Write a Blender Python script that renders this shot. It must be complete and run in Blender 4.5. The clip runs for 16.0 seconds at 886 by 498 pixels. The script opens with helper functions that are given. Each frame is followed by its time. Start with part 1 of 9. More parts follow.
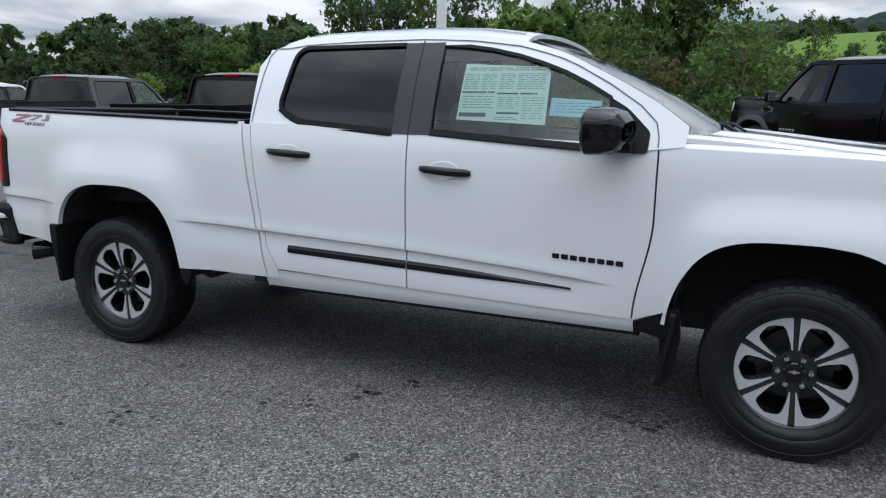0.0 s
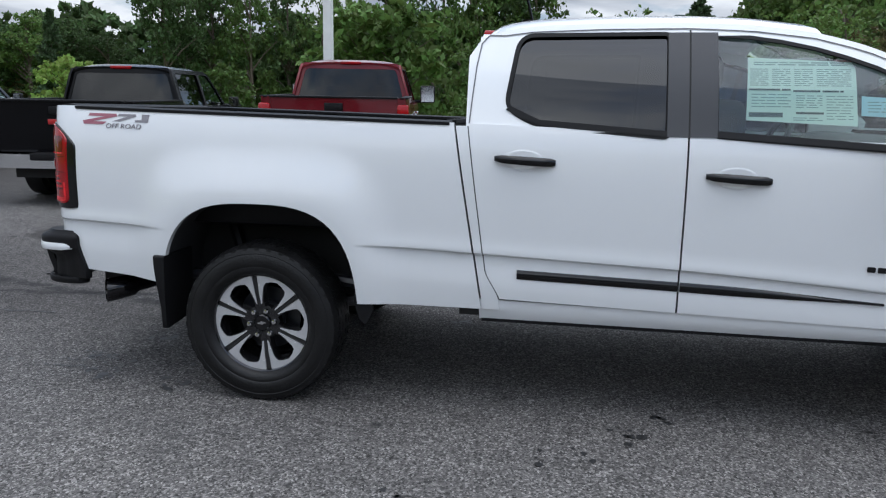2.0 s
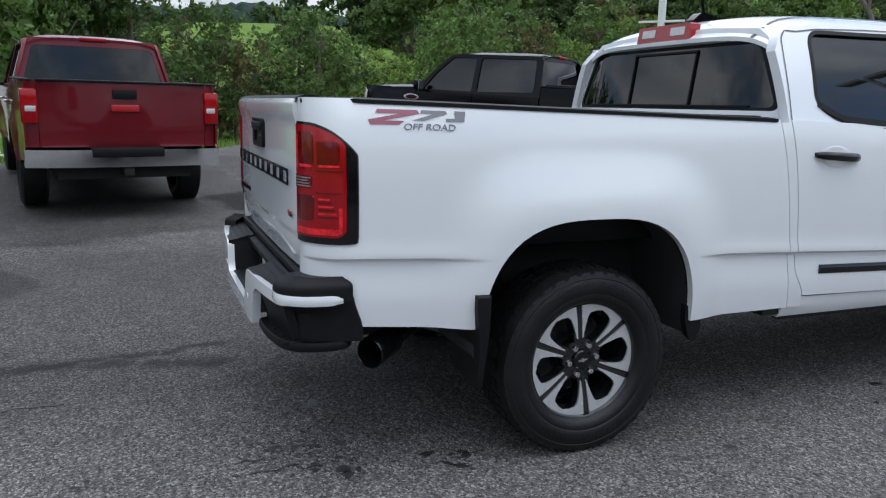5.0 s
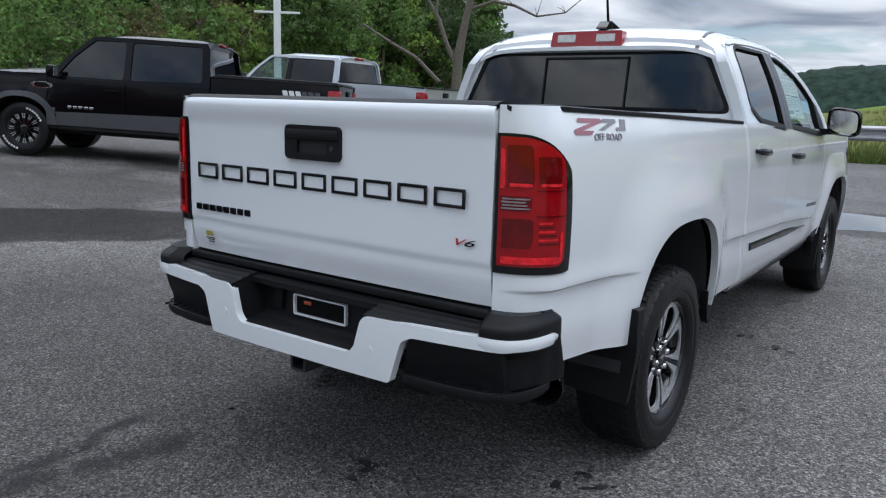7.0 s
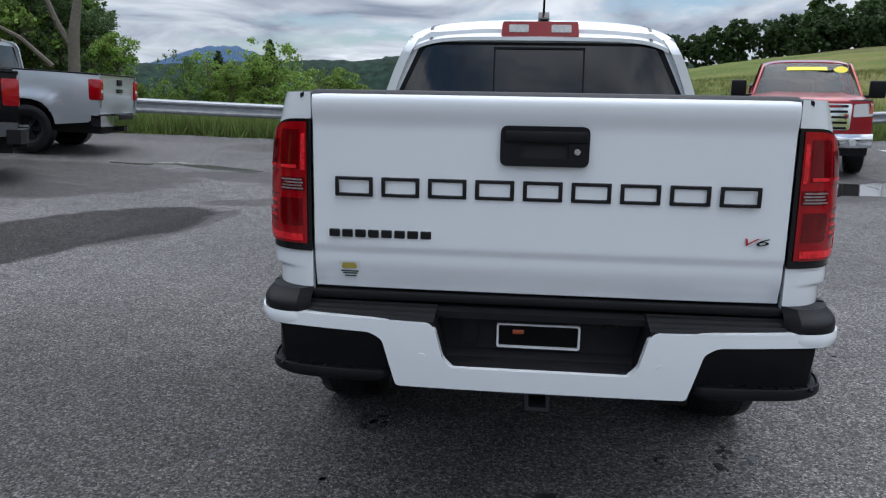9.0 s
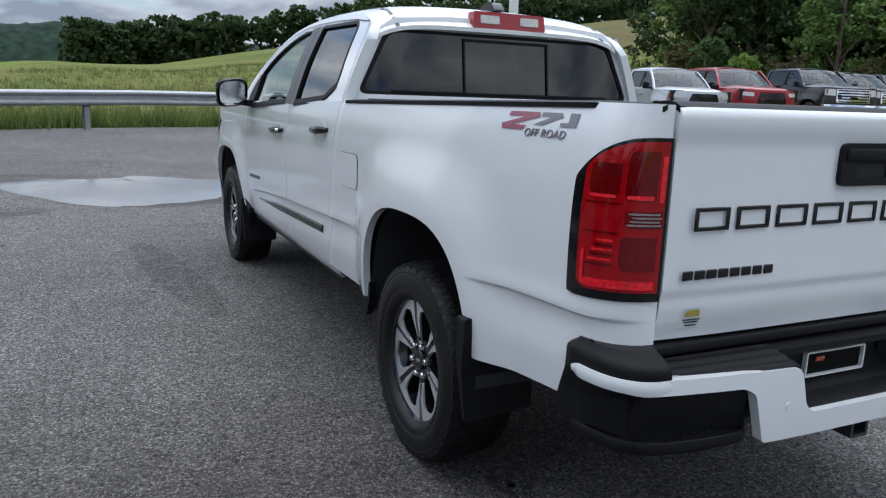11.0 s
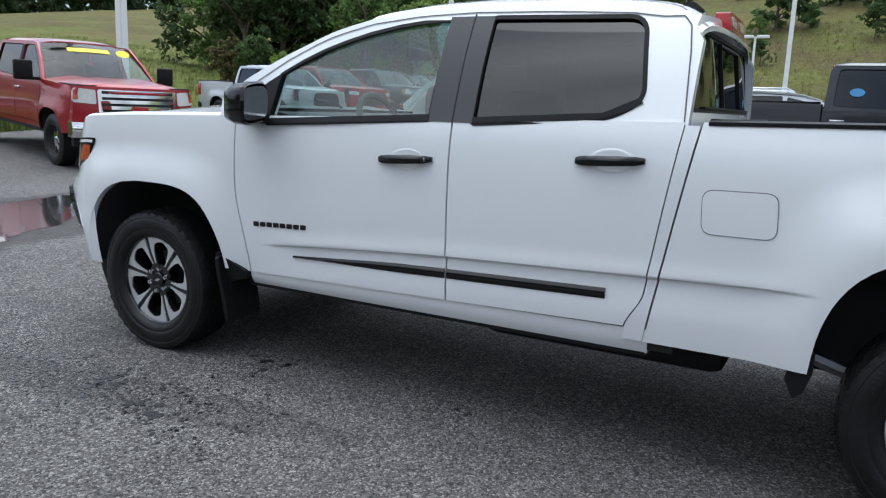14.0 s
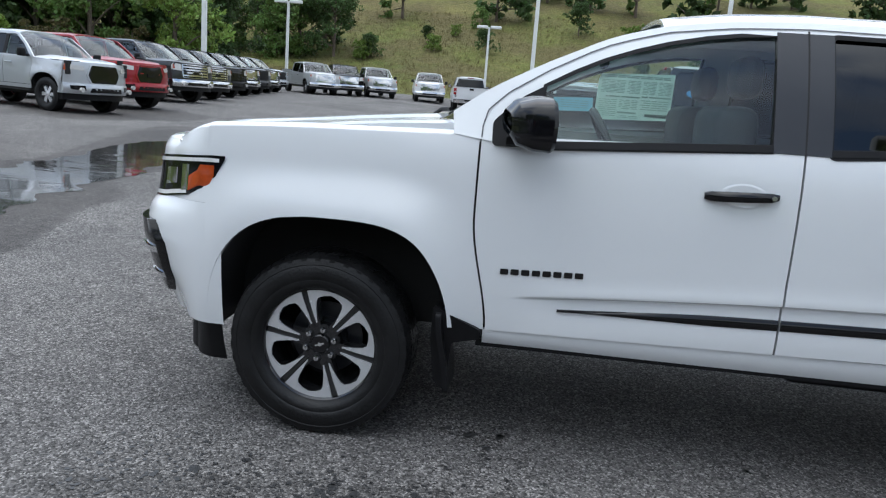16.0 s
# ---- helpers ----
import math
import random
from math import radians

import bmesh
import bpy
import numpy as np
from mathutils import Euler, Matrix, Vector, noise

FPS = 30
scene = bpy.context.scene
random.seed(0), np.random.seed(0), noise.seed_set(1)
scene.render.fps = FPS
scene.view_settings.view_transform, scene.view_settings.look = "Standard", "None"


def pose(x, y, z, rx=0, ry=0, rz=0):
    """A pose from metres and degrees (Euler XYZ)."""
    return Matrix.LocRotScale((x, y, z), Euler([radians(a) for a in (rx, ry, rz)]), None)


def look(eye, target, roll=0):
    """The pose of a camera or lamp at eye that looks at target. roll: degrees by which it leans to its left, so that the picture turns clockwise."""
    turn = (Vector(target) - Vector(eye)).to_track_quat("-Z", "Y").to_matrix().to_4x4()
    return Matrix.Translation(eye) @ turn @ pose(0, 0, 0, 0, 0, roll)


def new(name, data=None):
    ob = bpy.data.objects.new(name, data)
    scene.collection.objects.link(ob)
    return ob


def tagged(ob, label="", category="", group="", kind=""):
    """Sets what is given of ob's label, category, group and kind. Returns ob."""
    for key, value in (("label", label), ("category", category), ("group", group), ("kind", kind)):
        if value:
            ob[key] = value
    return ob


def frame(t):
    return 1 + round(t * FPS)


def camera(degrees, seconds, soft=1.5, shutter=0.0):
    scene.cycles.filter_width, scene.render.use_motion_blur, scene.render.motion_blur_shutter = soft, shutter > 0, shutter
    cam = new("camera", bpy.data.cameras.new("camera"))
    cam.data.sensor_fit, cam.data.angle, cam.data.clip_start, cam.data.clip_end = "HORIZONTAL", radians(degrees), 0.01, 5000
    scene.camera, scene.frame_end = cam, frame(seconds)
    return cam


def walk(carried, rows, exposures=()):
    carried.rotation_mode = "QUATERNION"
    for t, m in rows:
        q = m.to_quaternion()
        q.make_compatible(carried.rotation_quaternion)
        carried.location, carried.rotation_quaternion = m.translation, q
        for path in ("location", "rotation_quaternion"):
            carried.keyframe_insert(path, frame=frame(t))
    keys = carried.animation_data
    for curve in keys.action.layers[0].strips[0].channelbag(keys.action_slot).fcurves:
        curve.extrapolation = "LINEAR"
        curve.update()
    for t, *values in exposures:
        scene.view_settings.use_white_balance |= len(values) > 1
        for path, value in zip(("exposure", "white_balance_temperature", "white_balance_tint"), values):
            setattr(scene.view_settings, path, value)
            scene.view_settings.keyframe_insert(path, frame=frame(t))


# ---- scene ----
cam = camera(60.6, 16.0, soft=1.2)
PATH = [
    (0, (4.078, 3.427, 1.379), (2.274, 2.644, 1.017), 0.9),
    (0.5, (4.161, 2.929, 1.375), (2.303, 2.28, 1.016), 1.2),
    (1, (4.139, 2.401, 1.378), (2.247, 1.864, 1.016), 1.3),
    (1.5, (4.164, 1.878, 1.362), (2.244, 1.451, 0.999), 1.2),
    (2, (4.086, 1.359, 1.357), (2.144, 1.05, 0.995), 1.0),
    (2.5, (4.038, 0.835, 1.342), (2.076, 0.655, 0.996), 0.8),
    (3, (3.932, 0.327, 1.346), (1.959, 0.257, 1.026), 0.2),
    (3.5, (3.87, -0.198, 1.336), (1.895, -0.147, 1.027), -0.2),
    (4, (3.71, -0.7, 1.342), (1.752, -0.463, 1.014), 0.1),
    (4.2, (3.645, -0.889, 1.33), (1.7, -0.56, 0.996), 0.3),
    (6.3, (2.385, -2.527, 1.333), (0.971, -1.169, 0.939), 2.1),
    (6.5, (2.242, -2.658, 1.333), (0.899, -1.227, 0.949), 1.9),
    (7, (1.823, -2.906, 1.339), (0.687, -1.302, 0.966), 1.7),
    (7.5, (1.389, -3.092, 1.338), (0.465, -1.357, 0.971), 1.2),
    (8, (0.91, -3.223, 1.333), (0.225, -1.381, 0.961), 1.2),
    (8.5, (0.414, -3.304, 1.334), (-0.04, -1.392, 0.965), 1.2),
    (9, (-0.07, -3.299, 1.329), (-0.269, -1.347, 0.943), 1.0),
    (9.5, (-0.578, -3.196, 1.316), (-0.493, -1.238, 0.916), 1.2),
    (10, (-1.069, -3.022, 1.33), (-0.706, -1.098, 0.921), 1.6),
    (10.2, (-1.262, -2.921, 1.342), (-0.795, -1.02, 0.931), 1.7),
    (12.3, (-2.915, -1.439, 1.359), (-1.556, -0.018, 0.991), 2.4),
    (12.5, (-3.032, -1.237, 1.342), (-1.616, 0.128, 0.979), 2.4),
    (13, (-3.285, -0.72, 1.339), (-1.746, 0.503, 0.973), 2.3),
    (13.5, (-3.47, -0.144, 1.339), (-1.828, 0.935, 0.966), 2.0),
    (14, (-3.593, 0.419, 1.322), (-1.858, 1.342, 0.953), 2.2),
    (14.5, (-3.636, 1.011, 1.331), (-1.834, 1.794, 0.956), 2.1),
    (15, (-3.645, 1.602, 1.34), (-1.781, 2.223, 0.964), 2.7),
    (15.5, (-3.668, 2.189, 1.35), (-1.754, 2.633, 0.978), 3.3),
    (16, (-3.686, 2.754, 1.361), (-1.738, 2.993, 0.977), 4.2),
]
walk(cam, [(t, look(eye, target, roll)) for t, eye, target, roll in PATH], exposures=[(0, 0.5, 6060, 8), (4, 0.52, 6050, 8), (6.5, 0.54, 6030, 8), (7.2, 0.6, 6030, 8), (9.5, 0.53, 6030, 8), (12.5, 0.72, 6070, 7), (16, 0.78, 6070, 6)])

# ---- world, sun and exposure ----
def sky_world():
    w = bpy.data.worlds.new("cloudy_sky")
    w.use_nodes = True
    nt = w.node_tree
    nt.nodes.clear()
    add = nt.nodes.new
    out, bg = add("ShaderNodeOutputWorld"), add("ShaderNodeBackground")
    sky = add("ShaderNodeTexSky")
    sky.sky_type, sky.sun_disc = "NISHITA", False
    sky.sun_elevation, sky.sun_rotation = radians(76), radians(30)
    sky.altitude, sky.dust_density = 400, 1.5
    co = add("ShaderNodeTexCoord")
    sep = add("ShaderNodeSeparateXYZ")
    nt.links.new(co.outputs["Generated"], sep.inputs[0])
    # clouds lie on a plane overhead, so they flatten towards the horizon
    up = add("ShaderNodeMath"); up.operation = "MAXIMUM"; up.inputs[1].default_value = 0.0
    nt.links.new(sep.outputs[2], up.inputs[0])
    lift = add("ShaderNodeMath"); lift.operation = "ADD"; lift.inputs[1].default_value = 0.16
    nt.links.new(up.outputs[0], lift.inputs[0])
    comb = add("ShaderNodeCombineXYZ")
    for k in (0, 1):
        d = add("ShaderNodeMath"); d.operation = "DIVIDE"
        nt.links.new(sep.outputs[k], d.inputs[0]); nt.links.new(lift.outputs[0], d.inputs[1])
        nt.links.new(d.outputs[0], comb.inputs[k])
    n1, n2 = add("ShaderNodeTexNoise"), add("ShaderNodeTexNoise")
    n1.inputs["Scale"].default_value, n1.inputs["Detail"].default_value, n1.inputs["Roughness"].default_value = 1.1, 9, 0.6
    n2.inputs["Scale"].default_value, n2.inputs["Detail"].default_value, n2.inputs["Distortion"].default_value = 1.25, 9, 0.6
    nt.links.new(comb.outputs[0], n1.inputs["Vector"]); nt.links.new(comb.outputs[0], n2.inputs["Vector"])
    cover, shade = add("ShaderNodeValToRGB"), add("ShaderNodeValToRGB")
    cover.color_ramp.elements[0].position, cover.color_ramp.elements[1].position = 0.38, 0.5
    shade.color_ramp.elements[0].position, shade.color_ramp.elements[1].position = 0.38, 0.66
    shade.color_ramp.elements[0].color = (2.7, 3.0, 3.7, 1)
    shade.color_ramp.elements[1].color = (9.0, 9.05, 9.25, 1)
    nt.links.new(n1.outputs["Fac"], cover.inputs[0]); nt.links.new(n2.outputs["Fac"], shade.inputs[0])
    mix = add("ShaderNodeMix"); mix.data_type = "RGBA"
    nt.links.new(cover.outputs[0], mix.inputs[0])
    nt.links.new(sky.outputs[0], mix.inputs[6]); nt.links.new(shade.outputs[0], mix.inputs[7])
    # the cloud deck brightens towards the hidden sun
    dot = add("ShaderNodeVectorMath"); dot.operation = "DOT_PRODUCT"
    dot.inputs[1].default_value = Vector((7, 12, 55)).normalized()
    nt.links.new(co.outputs["Generated"], dot.inputs[0])
    near = add("ShaderNodeMapRange")
    near.inputs["From Min"].default_value, near.inputs["From Max"].default_value = 0.3, 1.0
    near.inputs["To Min"].default_value, near.inputs["To Max"].default_value = 0.82, 1.35
    near.interpolation_type = "SMOOTHSTEP"
    nt.links.new(dot.outputs["Value"], near.inputs["Value"])
    # and greys in the haze low over the hills
    haze = add("ShaderNodeMapRange")
    haze.inputs["From Min"].default_value, haze.inputs["From Max"].default_value = 0.08, 0.45
    haze.inputs["To Min"].default_value, haze.inputs["To Max"].default_value = 0.72, 1.2
    haze.interpolation_type = "SMOOTHSTEP"
    nt.links.new(sep.outputs[2], haze.inputs["Value"])
    gain = add("ShaderNodeMath"); gain.operation = "MULTIPLY"
    nt.links.new(near.outputs[0], gain.inputs[0]); nt.links.new(haze.outputs[0], gain.inputs[1])
    glow = add("ShaderNodeVectorMath"); glow.operation = "SCALE"
    nt.links.new(mix.outputs[2], glow.inputs[0]); nt.links.new(gain.outputs[0], glow.inputs["Scale"])
    nt.links.new(glow.outputs[0], bg.inputs[0])
    bg.inputs[1].default_value = 0.125
    nt.links.new(bg.outputs[0], out.inputs[0])
    scene.world = w


sky_world()
sun = new("sun", bpy.data.lights.new("sun", "SUN"))
sun.data.energy, sun.data.angle, sun.data.color = 1.1, radians(75), (1.0, 0.97, 0.93)
sun.matrix_world = look((7, 12, 55), (0, 0, 0))
scene.view_settings.exposure = 0.0


# ---- materials ----
def mat(name, color, rough=0.5, metal=0.0, vary=0.0, scale=8.0, bump=0.0, bump_scale=60.0, coat=0.0, spec=None, emit=None, rand=0.0):
    """A principled material with variation at two scales and a fine bump."""
    m = bpy.data.materials.new(name)
    m.use_nodes = True
    nt = m.node_tree
    b = nt.nodes["Principled BSDF"]
    b.inputs["Base Color"].default_value = (*color, 1)
    b.inputs["Roughness"].default_value, b.inputs["Metallic"].default_value = rough, metal
    b.inputs["Coat Weight"].default_value, b.inputs["Coat Roughness"].default_value = coat, 0.04
    if spec is not None:
        b.inputs["Specular IOR Level"].default_value = spec
    if emit:
        b.inputs["Emission Color"].default_value, b.inputs["Emission Strength"].default_value = (*color, 1), emit
    co = nt.nodes.new("ShaderNodeTexCoord")
    if vary or rand:
        n = nt.nodes.new("ShaderNodeTexNoise")
        n.inputs["Scale"].default_value, n.inputs["Detail"].default_value, n.inputs["Roughness"].default_value = scale, 7, 0.65
        nt.links.new(co.outputs["Object"], n.inputs["Vector"])
        hsv = nt.nodes.new("ShaderNodeHueSaturation")
        hsv.inputs["Color"].default_value = (*color, 1)
        r = nt.nodes.new("ShaderNodeMapRange")
        r.inputs[1].default_value, r.inputs[2].default_value, r.inputs[3].default_value, r.inputs[4].default_value = 0.25, 0.75, 1 - vary, 1 + vary
        nt.links.new(n.outputs["Fac"], r.inputs[0])
        if rand:
            oi = nt.nodes.new("ShaderNodeObjectInfo")
            r2 = nt.nodes.new("ShaderNodeMapRange")
            r2.inputs[3].default_value, r2.inputs[4].default_value = 1 - rand, 1 + rand
            nt.links.new(oi.outputs["Random"], r2.inputs[0])
            mu = nt.nodes.new("ShaderNodeMath"); mu.operation = "MULTIPLY"
            nt.links.new(r.outputs[0], mu.inputs[0]); nt.links.new(r2.outputs[0], mu.inputs[1])
            nt.links.new(mu.outputs[0], hsv.inputs["Value"])
        else:
            nt.links.new(r.outputs[0], hsv.inputs["Value"])
        nt.links.new(hsv.outputs[0], b.inputs["Base Color"])
        rr = nt.nodes.new("ShaderNodeMapRange")
        rr.inputs[3].default_value, rr.inputs[4].default_value = max(0.0, rough * 0.8), min(1.0, rough * 1.2)
        nt.links.new(n.outputs["Fac"], rr.inputs[0]); nt.links.new(rr.outputs[0], b.inputs["Roughness"])
    if bump:
        nb, bu = nt.nodes.new("ShaderNodeTexNoise"), nt.nodes.new("ShaderNodeBump")
        nb.inputs["Scale"].default_value, nb.inputs["Detail"].default_value = bump_scale, 5
        bu.inputs["Strength"].default_value, bu.inputs["Distance"].default_value = bump, 0.01
        nt.links.new(co.outputs["Object"], nb.inputs["Vector"]); nt.links.new(nb.outputs["Fac"], bu.inputs["Height"])
        nt.links.new(bu.outputs[0], b.inputs["Normal"])
    return m


def glass(name, tint, gloss=1.0, ior=1.6):
    """Thin window glass: tinted see-through with a mirror that grows towards grazing views."""
    m = bpy.data.materials.new(name)
    m.use_nodes = True
    nt = m.node_tree
    nt.nodes.clear()
    out, mix = nt.nodes.new("ShaderNodeOutputMaterial"), nt.nodes.new("ShaderNodeMixShader")
    tr, gl, lw = nt.nodes.new("ShaderNodeBsdfTransparent"), nt.nodes.new("ShaderNodeBsdfGlossy"), nt.nodes.new("ShaderNodeLayerWeight")
    tr.inputs[0].default_value = (*tint, 1)
    gl.inputs["Color"].default_value, gl.inputs["Roughness"].default_value = (gloss, gloss, gloss, 1), 0.012
    # a thin pane mirrors alike from both sides
    lw.inputs[0].default_value = 0.5
    f0 = ((ior - 1) / (ior + 1)) ** 2 * 1.7
    power, grow = nt.nodes.new("ShaderNodeMath"), nt.nodes.new("ShaderNodeMapRange")
    power.operation, power.inputs[1].default_value = "POWER", 4.5
    grow.inputs["To Min"].default_value, grow.inputs["To Max"].default_value = f0, 1.0
    nt.links.new(lw.outputs["Facing"], power.inputs[0]); nt.links.new(power.outputs[0], grow.inputs["Value"])
    nt.links.new(grow.outputs[0], mix.inputs[0]); nt.links.new(tr.outputs[0], mix.inputs[1]); nt.links.new(gl.outputs[0], mix.inputs[2])
    nt.links.new(mix.outputs[0], out.inputs[0])
    return m


WHITE = mat("white_paint", (0.75, 0.77, 0.785), 0.22, coat=1.0, vary=0.012, scale=3, spec=0.5)
PLASTIC = mat("black_plastic", (0.0085, 0.0085, 0.0095), 0.5, vary=0.25, scale=20, bump=0.12, bump_scale=300, spec=0.18)
GLOSS_BLACK = mat("gloss_black", (0.005, 0.005, 0.006), 0.1, coat=0.2, spec=0.35)
SATIN_BLACK = mat("satin_black_film", (0.022, 0.023, 0.027), 0.33, vary=0.1)
GAP = mat("panel_gap", (0.012, 0.012, 0.012), 0.8)
RUBBER = mat("tyre_rubber", (0.0085, 0.0085, 0.009), 0.42, vary=0.5, scale=9, bump=0.25, bump_scale=70, spec=0.3)
RIM_DARK = mat("dark_alloy", (0.028, 0.028, 0.031), 0.14, metal=0.7, coat=0.7)
MACHINED = mat("machined_alloy", (0.72, 0.73, 0.75), 0.26, metal=0.6, vary=0.08, scale=30)
CHROME = mat("chrome", (0.75, 0.76, 0.78), 0.1, metal=1.0, vary=0.05)
STEEL = mat("dull_steel", (0.25, 0.25, 0.26), 0.45, metal=0.9, vary=0.25)
RED_LENS = mat("red_lens", (0.3, 0.0015, 0.005), 0.1, coat=0.45, vary=0.25, scale=9, bump=0.08, bump_scale=60, spec=0.35)
RED_BRIGHT = mat("bright_red_lens", (0.72, 0.008, 0.016), 0.12, coat=0.45, vary=0.5, scale=45, bump=0.5, bump_scale=70)
RED_DEEP = mat("deep_red_lens", (0.12, 0.0006, 0.002), 0.08, coat=0.45, vary=0.4, scale=14, spec=0.35)
CLEAR_LENS = mat("clear_lens", (0.55, 0.54, 0.52), 0.12, coat=1.0, vary=0.3, scale=60, bump=0.5, bump_scale=120)
AMBER = mat("amber_lens", (0.4, 0.06, 0.01), 0.12, coat=1.0, vary=0.25, scale=40)
TINT = glass("privacy_glass", (0.014, 0.015, 0.017), 1.0, 1.42)
DOOR_TINT = glass("door_privacy_glass", (0.02, 0.022, 0.026), 1.0, 1.43)
CLEAR = glass("clear_green_glass", (0.8, 0.9, 0.87), 0.9, 1.5)
SCREEN = glass("windscreen_glass", (0.6, 0.72, 0.7), 0.85, 1.42)
CABIN = mat("dark_cabin_trim", (0.035, 0.037, 0.04), 0.7, vary=0.15)
LINER = mat("wheel_liner", (0.028, 0.028, 0.03), 0.75, vary=0.3, scale=14, bump=0.2, bump_scale=120)


def paper(name, color):
    """Thin paper that lets some light through."""
    m = mat(name, color, 0.6, vary=0.03)
    nt = m.node_tree
    tl, mix = nt.nodes.new("ShaderNodeBsdfTranslucent"), nt.nodes.new("ShaderNodeMixShader")
    tl.inputs[0].default_value = (*color, 1)
    mix.inputs[0].default_value = 0.55
    nt.links.new(nt.nodes["Principled BSDF"].outputs[0], mix.inputs[1]); nt.links.new(tl.outputs[0], mix.inputs[2])
    nt.links.new(mix.outputs[0], nt.nodes["Material Output"].inputs[0])
    return m


PAPER, PAPER_BLUE = paper("sticker_paper", (0.82, 0.92, 0.87)), paper("pale_blue_paper", (0.55, 0.8, 0.88))
INK = mat("dark_print", (0.04, 0.06, 0.06), 0.6)
FAINT = paper("print_through_paper", (0.52, 0.64, 0.58))
INK_SOFT = mat("soft_print", (0.25, 0.36, 0.34), 0.6)
DECAL_RED = mat("red_decal", (0.3, 0.085, 0.12), 0.4, coat=0.5)
DECAL_GREY = mat("grey_decal", (0.2, 0.19, 0.21), 0.4, coat=0.5)
GALV = mat("galvanised_steel", (0.33, 0.34, 0.355), 0.5, metal=0.6, vary=0.2, scale=5, bump=0.08, bump_scale=50)
POLE_WHITE = mat("white_pole_paint", (0.74, 0.75, 0.74), 0.5, vary=0.06, scale=3)
BARK = mat("bark", (0.11, 0.085, 0.065), 0.9, vary=0.4, scale=12, bump=0.8, bump_scale=30)
DEAD_WOOD = mat("bare_grey_wood", (0.125, 0.105, 0.088), 0.9, vary=0.35, scale=10, bump=0.6, bump_scale=30)


def leafy(name, color, rand=0.3):
    """Foliage: varies from clump to clump and lets some light through."""
    m = bpy.data.materials.new(name)
    m.use_nodes = True
    nt = m.node_tree
    b = nt.nodes["Principled BSDF"]
    geo, hsv = nt.nodes.new("ShaderNodeNewGeometry"), nt.nodes.new("ShaderNodeHueSaturation")
    hsv.inputs["Color"].default_value = (*color, 1)
    r = nt.nodes.new("ShaderNodeMapRange")
    r.inputs[3].default_value, r.inputs[4].default_value = 1 - rand * 1.4, 1 + rand * 1.6
    nt.links.new(geo.outputs["Random Per Island"], r.inputs[0])
    oi = nt.nodes.new("ShaderNodeObjectInfo")
    r3 = nt.nodes.new("ShaderNodeMapRange")
    r3.inputs[3].default_value, r3.inputs[4].default_value = 0.72, 1.3
    nt.links.new(oi.outputs["Random"], r3.inputs[0])
    mu = nt.nodes.new("ShaderNodeMath"); mu.operation = "MULTIPLY"
    nt.links.new(r.outputs[0], mu.inputs[0]); nt.links.new(r3.outputs[0], mu.inputs[1])
    nt.links.new(mu.outputs[0], hsv.inputs["Value"])
    r2 = nt.nodes.new("ShaderNodeMapRange")
    r2.inputs[3].default_value, r2.inputs[4].default_value = 0.47, 0.515
    nt.links.new(geo.outputs["Random Per Island"], r2.inputs[0]); nt.links.new(r2.outputs[0], hsv.inputs["Hue"])
    nt.links.new(hsv.outputs[0], b.inputs["Base Color"])
    b.inputs["Roughness"].default_value, b.inputs["Specular IOR Level"].default_value = 0.6, 0.25
    tl, mix = nt.nodes.new("ShaderNodeBsdfTranslucent"), nt.nodes.new("ShaderNodeMixShader")
    nt.links.new(hsv.outputs[0], tl.inputs[0])
    mix.inputs[0].default_value = 0.42
    out = nt.nodes["Material Output"]
    nt.links.new(b.outputs[0], mix.inputs[1]); nt.links.new(tl.outputs[0], mix.inputs[2]); nt.links.new(mix.outputs[0], out.inputs[0])
    return m


LEAF_DARK = leafy("dark_leaves", (0.06, 0.1, 0.036))
LEAF_MID = leafy("green_leaves", (0.1, 0.165, 0.045))
LEAF_LIGHT = leafy("light_leaves", (0.16, 0.24, 0.055))
NEEDLES = leafy("pine_needles", (0.066, 0.108, 0.05))
LEAF_RUST = leafy("rusty_leaves", (0.12, 0.11, 0.045))
GRASS_BLADE = leafy("grass_blades", (0.12, 0.165, 0.045))
SPRUCE = leafy("spruce_needles", (0.125, 0.185, 0.075))


# ---- building helpers ----
def lerp(a, b, t):
    return a + (b - a) * t


def smooth(t):
    t = min(1.0, max(0.0, t))
    return t * t * (3 - 2 * t)


def part(name, bm, material, parent=None, label="", flat=False, angle=38):
    """Links a bmesh as one mesh object under a thing or a part."""
    me = bpy.data.meshes.new(name)
    bm.to_mesh(me)
    bm.free()
    me.materials.append(material)
    if not flat:
        me.polygons.foreach_set("use_smooth", [True] * len(me.polygons))
        me.set_sharp_from_angle(angle=radians(angle))
    ob = new(name, me)
    ob.parent = parent
    if label:
        ob["label"] = label
    return ob


def again(name, src, parent, m=None):
    """Another object on the mesh of src."""
    ob = new(name, src.data)
    ob.parent = parent
    if m is not None:
        ob.matrix_basis = m
    return ob


def box(bm, x0, x1, y0, y1, z0, z1, bevel=0.0, segs=2):
    m = Matrix.LocRotScale(((x0 + x1) / 2, (y0 + y1) / 2, (z0 + z1) / 2), None, (abs(x1 - x0), abs(y1 - y0), abs(z1 - z0)))
    vs = bmesh.ops.create_cube(bm, size=1, matrix=m)["verts"]
    if bevel:
        es = list({e for v in vs for e in v.link_edges})
        bmesh.ops.bevel(bm, geom=es, offset=bevel, segments=segs, profile=0.5, affect="EDGES", clamp_overlap=True)
    return bm


